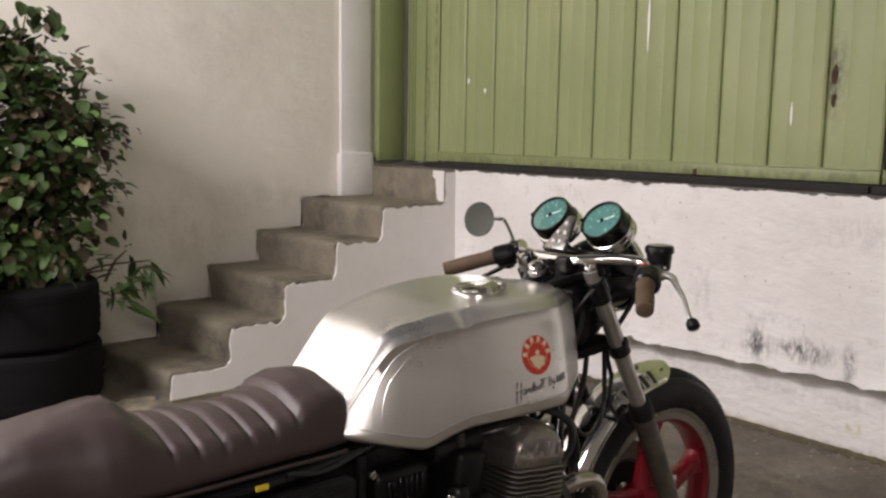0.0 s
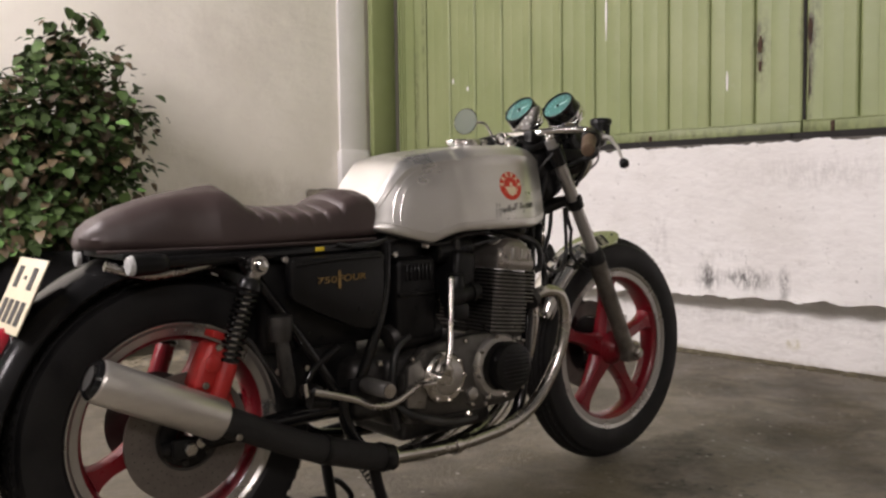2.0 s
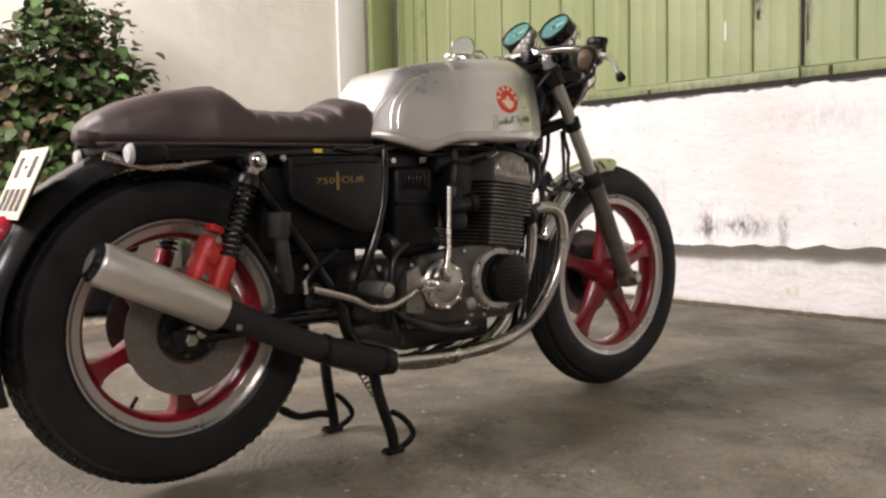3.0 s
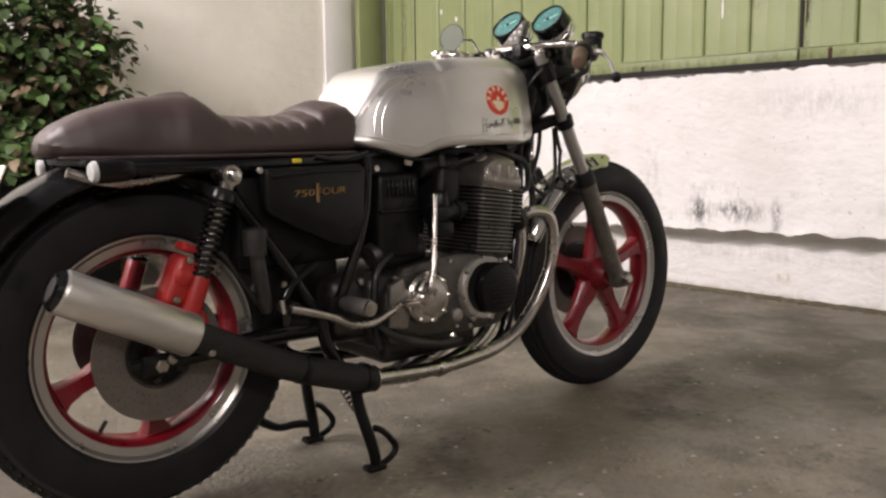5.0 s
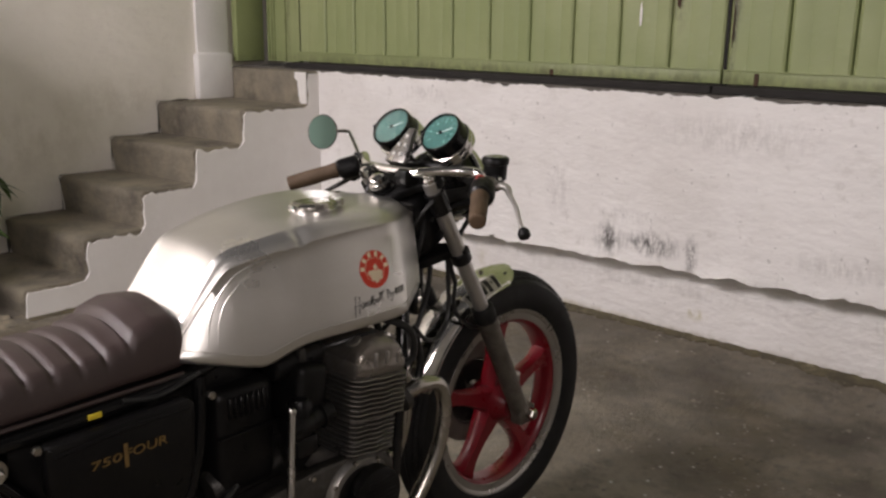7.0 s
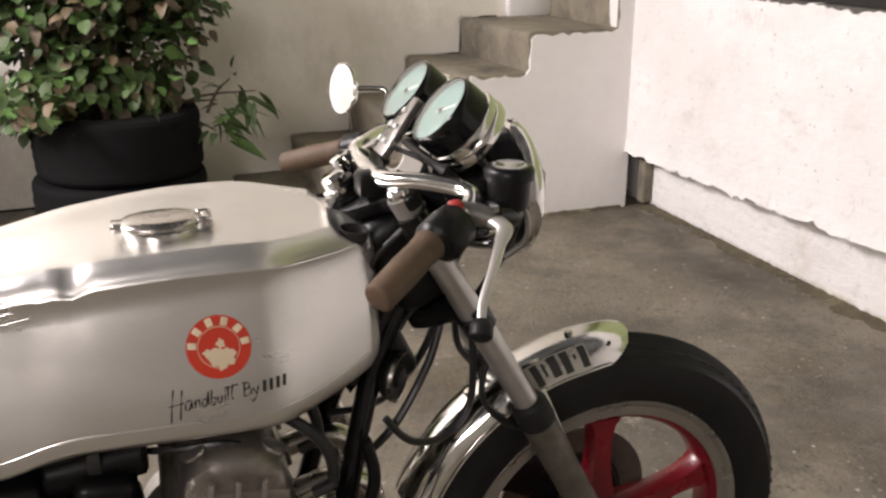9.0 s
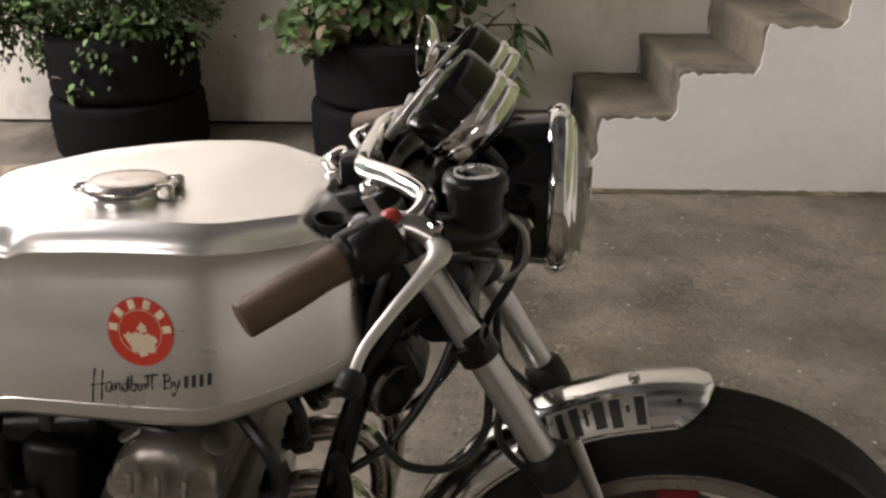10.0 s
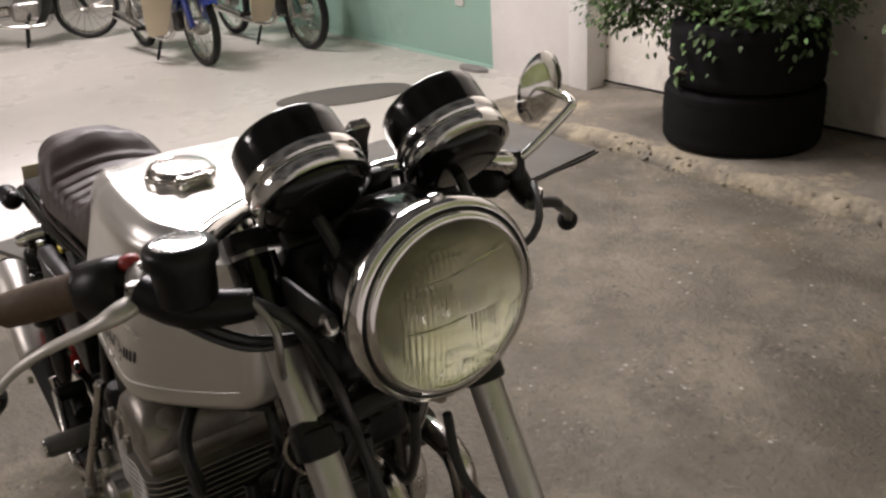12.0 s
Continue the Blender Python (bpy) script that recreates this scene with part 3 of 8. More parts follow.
def build_side_walls():
    rows = []
    for i in range(41):
        x = -1.70 + (3.62 + 1.70) * i / 40
        rows.append([Vector((x, WALL2 + 0.010 * wob(x, z, 2, 0.9) + 0.003 * wob(x, z, 8, 5) if k < 17 else WALL2 + 0.3, z)) for k, z in enumerate([4.2 * j / 16 for j in range(17)] + [4.2, 0.0])])
    structure("wall_side", loft(rows), "plaster_side", "tall off-white plastered side wall with faint stains and painted-in plant shadow", "wall")
    part("foot_gap", box((2.5, 0.010, 0.012), (-0.45, WALL2 - 0.008, 0.062), 0.002), "gap_shade", bpy.data.objects["wall_side"])
    trim = box((0.22, 0.024, 3.2), (2.875, WALL2 - 0.012, 2.62), 0.006)
    structure("trim", trim, "plaster_trim", "bright white painted strip at the wall's corner", "wall trim")
    foot = box((0.25, 0.06, 0.27), (2.865, WALL2 - 0.03, 0.995), 0.02)
    structure("trim_foot", foot, "plaster_trim", "white plaster block at the foot of the corner strip", "wall trim")
    pillar = box((0.15, 0.35, 3.4), (-1.715, 3.325, 1.7), 0.008)
    structure("pillar", pillar, "plaster_trim", "narrow white pillar between wall and garage", "pillar")
    white = box((0.74, 0.25, 3.4), (-2.16, 3.315, 1.7), 0.004)
    structure("wall_white", white, "plaster_white", "bright white plastered wall beside the turquoise wall", "wall")
    turq = box((5.8, 0.25, 3.4), (-5.43, 3.335, 1.7), 0.004)
    wall = structure("wall_turquoise", turq, "turquoise", "turquoise painted garage wall", "wall")
    part("baseboard", box((5.8, 0.012, 0.035), (-5.43, 3.205, 0.018), 0.003), "turquoise", wall)
    far = box((0.25, 9.0, 3.4), (-8.5, -0.9, 1.7))
    structure("wall_garage_back", far, "wall_far", "plain pale back wall of the garage", "wall")
    # unseen wall, added to close the yard and tone the tank's reflections
    back = box((13.0, 0.25, 4.2), (-1.7, -5.6, 2.1))
    structure("wall_street", back, "wall_far", "unseen plain wall added to close the yard and fill reflections", "wall")
    structure("ceiling", box((6.6, 9.0, 0.2), (-5.3, -0.9, 3.5)), "ceiling", "pale garage ceiling", "ceiling")


def kerb_height(x):
    """The strip's height: it sinks towards the garage and towards the stairs."""
    return (0.055 + 0.012 * wob(x, 9, 0, 3)) * min(1.0, max(0.42, 1 - (-1.15 - x) * 0.75), max(0.25, 1 - (x - 0.50) * 1.2))


def build_floors():
    rows = []
    for i in range(60):
        y = 3.25 - 8.6 * i / 59
        e = -1.78 + 0.02 * wob(y, 3, 0, 3)
        rows.append([Vector((-8.5, y, -0.03)), Vector((-8.5, y, 0.016)), Vector((e - 0.02, y, 0.016)), Vector((e, y, 0.006)), Vector((e, y, -0.03))])
    structure("floor_garage", loft(rows), "garage_floor", "pale polished concrete garage floor", "floor")
    slab = prism([(-1.79, 2.52), (-0.90, 2.47), (-0.80, 1.93), (-0.95, 0.9), (-1.2, 0.2), (-1.79, 0.0)], 0.024, Matrix.Translation((0, 0, 0.0)), 0.004)
    structure("slab", slab, "slab", "grey concrete ramp slab with a cracked edge", "pavement")
    part("crack", sweep([(-0.88, 2.465, 0.002), (-0.845, 2.30, 0.003), (-0.825, 2.15, 0.002), (-0.80, 1.98, 0.002), (-0.83, 1.7, 0.002), (-0.87, 1.4, 0.002), (-0.94, 0.9, 0.002)], 0.0045, 6), "gap_shade", bpy.data.objects["slab"])
    # low raised strip along the wall, with a broken sandy edge
    rows = []
    for i in range(160):
        x = -1.90 + (1.34 + 1.90) * i / 159
        e = 2.525 + 0.02 * wob(x, 0, 0, 1.7) + 0.020 * wob(x, 5, 0, 9)
        h = kerb_height(x)
        row = [Vector((x, e + 0.03 * wob(x, 2, 2, 14) * 0.4, -0.02)), Vector((x, e + 0.012, h * 0.45)), Vector((x, e + 0.05 + 0.015 * wob(x, 7, 1, 11), h * 0.9))]
        for k in range(10):
            y = e + 0.10 + (WALL2 + 0.05 - e - 0.10) * k / 9
            row.append(Vector((x, y, h + 0.006 * wob(x, y, 0, 5) + 0.006 * wob(x, y, 3, 16))))
        row.append(Vector((x, WALL2 + 0.05, -0.02)))
        rows.append(row)
    pave = structure("pavement", loft(rows), "kerb_sand", "low raised pavement with a broken sandy edge", "pavement", angle=60)
    # a crumbling mortar skin over the edge
    skin = []
    for i in range(420):
        x = -1.86 + 3.14 * i / 419
        e = 2.525 + 0.02 * wob(x, 0, 0, 1.7) + 0.020 * wob(x, 5, 0, 9)
        h = kerb_height(x)
        wide = 0.10 + 0.05 * wob(x, 3, 0, 4) + 0.02 * wob(x, 8, 0, 23)
        row = []
        for k in range(9):
            u = k / 8
            y = e - 0.012 + (wide + 0.012) * u
            z = h * min(1.0, 1.9 * u ** 0.8) + 0.004 * (1 - u)
            rough = 0.010 * wob(x, y, 0, 34) + 0.006 * wob(x, y, 6, 80)
            row.append(Vector((x, y + rough * 0.6 * (1 - u), max(0.001, z + rough * (1.1 - u)))))
        row += [Vector((x, e + wide, 0.03)), Vector((x, e + 0.02, -0.02)), Vector((x, e - 0.012, -0.02))]
        skin.append(row)
    part("mortar_edge", loft(skin), "sand_rubble", pave, "crumbled sandy mortar edge", angle=70)
    # loose lumps along the edge
    rng = random.Random(21)
    base = bmesh.new()
    bmesh.ops.create_icosphere(base, subdivisions=1, radius=1.0)
    shape, faces = [v.co.copy() for v in base.verts], [[v.index for v in f.verts] for f in base.faces]
    base.free()
    verts, polys = [], []
    for k in range(420):
        x = -1.80 + 3.10 * rng.random()
        if wob(x, 1, 0, 2.2) < 0.0 and rng.random() < 0.75:
            continue
        e = 2.525 + 0.02 * wob(x, 0, 0, 1.7) + 0.020 * wob(x, 5, 0, 9)
        u = rng.uniform(-0.02, 0.10)
        size = rng.uniform(0.003, 0.012) * (1.8 if rng.random() < 0.08 else 1)
        h = kerb_height(x)
        at = Vector((x, e + u, max(0.002, min(h, 0.45 * h + u * 1.0)) - 0.3 * size))
        turn = Matrix.Rotation(rng.uniform(0, 6.28), 3, "Z")
        o = len(verts)
        for co in shape:
            q = co * size * rng.uniform(0.55, 1.25)
            verts.append(at + turn @ Vector((q.x * 1.5, q.y, q.z * 0.6)))
        polys.extend([o + i for i in f] for f in faces)
    me = bpy.data.meshes.new("rubble")
    me.from_pydata(verts, [], polys)
    bm = bmesh.new()
    bm.from_mesh(me)
    tagged(part("edge_rubble", bm, "sand_rubble", pave, "crumbled sandy mortar", angle=25), kind="stuff")


build_ground()
build_gate_wall()
build_gate()
build_stairs()
build_side_walls()
build_floors()

# ---- the motorcycle ----
M.update({
    "aluminium": material("aluminium", (0.74, 0.73, 0.70), 0.33, 0.93, second=(0.66, 0.64, 0.60), scale=5, amount=0.5, fine=120, bump=0.0003, bump_scale=12, rough_spread=0.08,
                          stretch=(1, 1, 2.5)),
    "chrome": material("chrome", (0.80, 0.79, 0.77), 0.11, 1.0, second=(0.56, 0.54, 0.51), scale=40, amount=0.4, rough_spread=0.05, bump=0.0003, bump_scale=22),
    "chrome_dull": material("chrome_dull", (0.55, 0.53, 0.50), 0.22, 1.0, second=(0.36, 0.33, 0.29), scale=22, amount=0.6, rough_spread=0.1),
    "alloy": material("alloy", (0.56, 0.54, 0.51), 0.32, 0.9, second=(0.30, 0.285, 0.26), scale=14, amount=0.7, fine=80, bump=0.0006, bump_scale=150),
    "alloy_dark": material("alloy_dark", (0.028, 0.027, 0.026), 0.42, 0.7, second=(0.085, 0.08, 0.075), scale=14, amount=0.6, bump=0.0006, bump_scale=120),
    "black_paint": material("black_paint", (0.005, 0.005, 0.0055), 0.11, second=(0.010, 0.0095, 0.009), scale=20, amount=0.5, spec=0.28, rough_spread=0.04, coat=0.15),
    "black_satin": material("black_satin", (0.0035, 0.0035, 0.004), 0.36, second=(0.008, 0.0075, 0.007), scale=18, amount=0.6, spec=0.25, bump=0.0004, bump_scale=160),
    "rubber": material("rubber", (0.0055, 0.0055, 0.006), 0.55, second=(0.013, 0.0125, 0.012), scale=14, amount=0.7, spec=0.28, bump=0.0006, bump_scale=120, rough_spread=0.15),
    "red_paint": material("red_paint", (0.185, 0.005, 0.012), 0.32, second=(0.120, 0.004, 0.008), scale=16, amount=0.5, coat=0.2),
    "red_caliper": material("red_caliper", (0.40, 0.016, 0.013), 0.42, second=(0.28, 0.011, 0.009), scale=30, amount=0.6, bump=0.0006, bump_scale=90),
    "vinyl": material("vinyl", (0.048, 0.032, 0.030), 0.45, second=(0.066, 0.047, 0.043), scale=10, amount=0.4, fine=200, bump=0.0005, bump_scale=300, rough_spread=0.06),
    "grip_brown": material("grip_brown", (0.105, 0.066, 0.036), 0.7, second=(0.065, 0.040, 0.022), scale=25, amount=0.7, bump=0.0012, bump_scale=120),
    "disc_steel": material("disc_steel", (0.16, 0.142, 0.125), 0.45, 0.5, second=(0.11, 0.095, 0.082), scale=26, amount=0.6),
    "muffler_shell": material("muffler_shell", (0.62, 0.60, 0.56), 0.40, 0.85, second=(0.50, 0.47, 0.43), scale=14, amount=0.5, rough_spread=0.08, stretch=(0.2, 3, 3)),
    "heat_wrap": material("heat_wrap", (0.010, 0.0095, 0.009), 0.75, second=(0.022, 0.021, 0.020), scale=40, amount=0.7, spec=0.3, bump=0.0015, bump_scale=120),
    "sticker_red": material("sticker_red", (0.62, 0.045, 0.018), 0.4, second=(0.54, 0.04, 0.016), scale=40, amount=0.3),
    "sticker_cream": material("sticker_cream", (0.78, 0.66, 0.46), 0.45, second=(0.70, 0.58, 0.40), scale=40, amount=0.3),
    "ink": material("ink", (0.02, 0.018, 0.016), 0.6),
    "plate_cream": material("plate_cream", (0.64, 0.58, 0.42), 0.5, second=(0.55, 0.49, 0.35), scale=20, amount=0.4),
    "gold": material("gold", (0.36, 0.24, 0.09), 0.45, 0.6, second=(0.16, 0.10, 0.04), scale=40, amount=0.6),
    "yellow_tag": material("yellow_tag", (0.72, 0.55, 0.03), 0.5),
    "dial_teal": material("dial_teal", (0.022, 0.080, 0.070), 0.35, second=(0.032, 0.105, 0.092), scale=14, amount=0.5),
    "lamp_white": material("lamp_white", (0.72, 0.72, 0.70), 0.35),
    "lamp_grey": material("lamp_grey", (0.42, 0.42, 0.41), 0.25),
    "red_switch": material("red_switch", (0.30, 0.022, 0.018), 0.45, second=(0.3, 0.02, 0.02), scale=60, amount=0.5),
    "tail_red": material("tail_red", (0.35, 0.015, 0.03), 0.2, coat=0.5),
    # silver; the yellow-green second colour paints in the gate's reflection
    "reflector": material("reflector", (0.95, 0.95, 0.89), 0.24, 1.0, second=(0.86, 0.89, 0.50), scale=9, amount=0.8, rough_spread=0.04),
    "lever_alloy": material("lever_alloy", (0.58, 0.56, 0.52), 0.42, 0.6, second=(0.46, 0.44, 0.40), scale=25, amount=0.5),
    "rim_alloy": material("rim_alloy", (0.48, 0.465, 0.44), 0.30, 0.9, second=(0.40, 0.385, 0.36), scale=12, amount=0.3, fine=30, rough_spread=0.06),
    "fin_alloy": material("fin_alloy", (0.34, 0.325, 0.305), 0.34, 0.9, second=(0.19, 0.18, 0.165), scale=16, amount=0.6),
    "dial_mark": material("dial_mark", (0.26, 0.40, 0.37), 0.5),
    "peg_rubber": material("peg_rubber", (0.10, 0.095, 0.088), 0.6, second=(0.06, 0.056, 0.052), scale=40, amount=0.6),
    "tube_steel": material("tube_steel", (0.46, 0.45, 0.43), 0.32, 0.75, second=(0.36, 0.345, 0.325), scale=18, amount=0.5, rough_spread=0.06),
    "fender_black": material("fender_black", (0.004, 0.004, 0.0045), 0.20, second=(0.010, 0.0095, 0.009), scale=14, amount=0.5, rough_spread=0.05, spec=0.22),
    "slider_alloy": material("slider_alloy", (0.18, 0.163, 0.140), 0.5, 0.55, second=(0.085, 0.075, 0.062), scale=16, amount=0.9, bump=0.0005, bump_scale=120),
    "case_alloy": material("case_alloy", (0.115, 0.110, 0.102), 0.34, 0.8, second=(0.06, 0.056, 0.05), scale=11, amount=0.8, bump=0.0006, bump_scale=120),
    "head_alloy": material("head_alloy", (0.36, 0.335, 0.305), 0.34, 0.85, second=(0.17, 0.152, 0.135), scale=12, amount=0.7, bump=0.0005, bump_scale=150),
    "lid_steel": material("lid_steel", (0.55, 0.54, 0.53), 0.16, 1.0, second=(0.46, 0.45, 0.44), scale=40, amount=0.4, rough_spread=0.04),
    "strip_paint": material("strip_paint", (0.50, 0.48, 0.42), 0.3, 0.5, second=(0.42, 0.40, 0.35), scale=20, amount=0.4),
    "cable": material("cable", (0.012, 0.012, 0.012), 0.4),
})


def glass_material(name, tint, rough, ridges=0.0):
    m = bpy.data.materials.new(name)
    m.use_nodes = True
    b = m.node_tree.nodes["Principled BSDF"]
    b.inputs["Base Color"].default_value = (*tint, 1)
    b.inputs["Roughness"].default_value = rough
    b.inputs["Transmission Weight"].default_value = 1.0
    b.inputs["IOR"].default_value = 1.17 if ridges else 1.45
    if ridges:
        n, ln = m.node_tree.nodes, m.node_tree.links
        tc, w, bp = n.new("ShaderNodeTexCoord"), n.new("ShaderNodeTexWave"), n.new("ShaderNodeBump")
        w.bands_direction = "Y"
        w.inputs["Scale"].default_value, w.inputs["Distortion"].default_value = ridges, 0.3
        bp.inputs["Distance"].default_value, bp.inputs["Strength"].default_value = 0.0014, 0.6
        ln.new(tc.outputs["Object"], w.inputs["Vector"])
        ln.new(w.outputs["Fac"], bp.inputs["Height"])
        ln.new(bp.outputs["Normal"], b.inputs["Normal"])
    return m


M["lens_glass"] = glass_material("lens_glass", (1.0, 1.0, 0.97), 0.02, 58.0)
M["clear_glass"] = glass_material("clear_glass", (0.98, 1.0, 0.99), 0.02)
M["mirror_glass"] = material("mirror_glass", (0.86, 0.88, 0.88), 0.03, 1.0, rough_spread=0.01)

bike = thing("motorcycle", Matrix.Translation((0, 0.04, 0)), "vintage cafe racer motorcycle, bare aluminium tank, red cast wheels", "motorcycle")
REAR, FRONT = Vector((0.054, 0, 0.356)), Vector((1.490, 0, 0.346))
RAKE = Vector((0.46, 0, -0.888)).normalized()       # down the fork legs


def bar(name, a, b, r, mat, parent, seg=14, label="", r2=None):
    return part(name, sweep([a, b], [r, r2 if r2 else r], seg, smooth=False), mat, parent, label)


def bolt(at, r, h, parent, axis=(0, -1, 0), mat="chrome_dull", name="bolt"):
    return part(name, lathe([(0, 0), (r, 0), (r, h * 0.8), (r * 0.8, h), (0, h)], 6, at, axis), mat, parent, angle=30)


def wheel(name, c, big, lip, wide, phase, tread):
    w = part(name, lathe([(lip - 0.012, -wide * 0.28), (lip - 0.026, 0), (lip - 0.012, wide * 0.28), (lip - 0.019, wide * 0.325), (lip - 0.030, wide * 0.27), (lip - 0.036, wide * 0.18), (lip - 0.037, 0), (lip - 0.036, -wide * 0.18), (lip - 0.030, -wide * 0.27), (lip - 0.019, -wide * 0.325)], 72, c, (0, 1, 0), closed=True), "red_paint", bike, "red cast wheel with five spokes")
    for s in (-1, 1):
        part("rim_lip", lathe([(lip - 0.024, s * wide * 0.315), (lip - 0.0235, s * wide * 0.345), (lip - 0.018, s * wide * 0.352), (lip - 0.007, s * wide * 0.362), (lip + 0.000, s * wide * 0.41), (lip + 0.004, s * wide * 0.415), (lip + 0.006, s * wide * 0.38), (lip - 0.004, s * wide * 0.32), (lip - 0.012, s * wide * 0.29)], 72, c, (0, 1, 0), closed=True),
             "rim_alloy", w, "bare alloy rim lip", 30)
    # tyre with a rounded crown
    prof = [(lip - 0.004, -wide * 0.36), (lip + 0.012, -wide * 0.45), (lip + 0.045, -wide * 0.50), (big - 0.028, -wide * 0.46)]
    for k in range(-8, 9):
        u = k / 8
        prof.append((big - 0.022 * abs(u) ** 2.2 - (0.004 if k % 2 else 0), u * wide * 0.40))
    prof += [(big - 0.028, wide * 0.46), (lip + 0.045, wide * 0.50), (lip + 0.012, wide * 0.45), (lip - 0.004, wide * 0.36)]
    tyre = part("tyre", lathe(prof, 96, c, (0, 1, 0), closed=True), "rubber", w, "black rubber tyre", angle=25)
    # tread blocks on the shoulder
    bm = bmesh.new()
    for k in range(tread):
        a = 2 * math.pi * k / tread
        for s in (-1, 1):
            for off, zig in ((0.30, 0.5),) if wide < 0.12 else ((0.10, 0.0), (0.21, 0.5), (0.32, 0.0)):
                aa = a + zig * math.pi / tread
                r = big - 0.0138 if wide < 0.12 else big - 0.022 * (off / 0.40) ** 2.2 - 0.0006
                box((0.010, wide * 0.06, 0.0026), Vector((math.cos(aa) * r, s * wide * off, math.sin(aa) * r)) + c, 0, (Matrix.Rotation(-aa + math.pi / 2, 3, "Y") @ Matrix.Rotation(s * 0.6, 3, "Z")), bm=bm)
    tagged(part("tread", bm, "rubber", tyre), kind="stuff")
    for k in range(5):
        a = radians(phase + 72 * k)
        d, n = Vector((math.cos(a), 0, math.sin(a))), Vector((-math.sin(a), 0, math.cos(a)))
        secs = []
        for r, hw, th in ((0.040, 0.036, 0.026), (0.075, 0.028, 0.024), (0.12, 0.020, 0.020), (lip - 0.080, 0.019, 0.019), (lip - 0.052, 0.025, 0.021), (lip - 0.038, 0.036, 0.022)):
            e = 0.3
            secs.append([c + d * r + n * hw * sx + Vector((0, th * sy, 0)) for sx, sy in ((1, e), (0.75, 1), (-0.75, 1), (-1, e), (-1, -e), (-0.75, -1), (0.75, -1), (1, -e))])
        part("spoke", loft(secs), "red_paint", w)
    part("hub", lathe([(0, -0.062), (0.030, -0.062), (0.034, -0.055), (0.052, -0.034), (0.055, 0), (0.052, 0.034), (0.034, 0.055), (0.030, 0.062), (0, 0.062)], 40, c, (0, 1, 0)), "red_paint", w)
    va = radians(phase + 36)
    bar("valve", c + Vector((math.cos(va), 0, math.sin(va))) * (lip - 0.032), c + Vector((math.cos(va), 0, math.sin(va))) * (lip - 0.062) + Vector((0, -0.006, 0)), 0.0045, "black_satin", w, 8)
    return w


def brake_disc(name, c, y, r_out, r_in, parent):
    d = part(name, lathe([(r_in, y - 0.003), (r_out - 0.001, y - 0.003), (r_out, y - 0.002), (r_out, y + 0.002), (r_out - 0.001, y + 0.003), (r_in, y + 0.003)], 64, c, (0, 1, 0), closed=True), "disc_steel", parent, "worn steel brake disc")
    part("friction_edge", lathe([(r_in - 0.003, y - 0.0034), (r_in + 0.003, y - 0.0034), (r_in + 0.003, y + 0.0034), (r_in - 0.003, y + 0.0034)], 64, c, (0, 1, 0), closed=True), "alloy_dark", d)
    s = -1 if y < 0 else 1
    part("carrier", lathe([(0.030, y - s * 0.001), (r_in - 0.004, y - s * 0.001), (r_in - 0.005, y + s * 0.005), (0.05, y + s * 0.010), (0.030, y + s * 0.010)], 48, c, (0, 1, 0), closed=True), "black_satin", d)
    # drilled rows
    bm = bmesh.new()
    for k in range(40):
        a = 2 * math.pi * k / 40
        for j in range(3):
            r = r_in + (r_out - r_in) * (0.25 + 0.25 * j)
            aa = a + j * 0.05
            lathe([(0.0020, 0), (0, 0.0006)], 8, c + Vector((math.cos(aa) * r, y + s * 0.0028, math.sin(aa) * r)), (0, s, 0), bm=bm)
    tagged(part("drill_holes", bm, "gap_shade", d), kind="stuff")
    for k in range(6):
        a = 2 * math.pi * k / 6 + 0.3
        bolt(c + Vector((math.cos(a) * 0.050, y + s * 0.008, math.sin(a) * 0.050)), 0.007, 0.007, d, (0, s, 0), "alloy_dark")
    return d


def build_wheels():
    rear = wheel("rear_wheel", REAR, 0.334, 0.223, 0.130, 205, 84)
    front = wheel("front_wheel", FRONT, 0.348, 0.248, 0.104, 90, 84)
    brake_disc("brake_disc", REAR, -0.098, 0.132, 0.066, rear)
    brake_disc("brake_disc", FRONT, 0.075, 0.140, 0.090, front)
    bar("axle", REAR + Vector((0, -0.16, 0)), REAR + Vector((0, 0.16, 0)), 0.010, "chrome_dull", rear)
    bar("axle", FRONT + Vector((0, -0.125, 0)), FRONT + Vector((0, 0.125, 0)), 0.009, "chrome_dull", front)
    part("sprocket", lathe([(0.04, 0.080), (0.098, 0.080), (0.105, 0.083), (0.098, 0.087), (0.04, 0.087)], 48, REAR, (0, 1, 0), closed=True), "alloy_dark", rear)


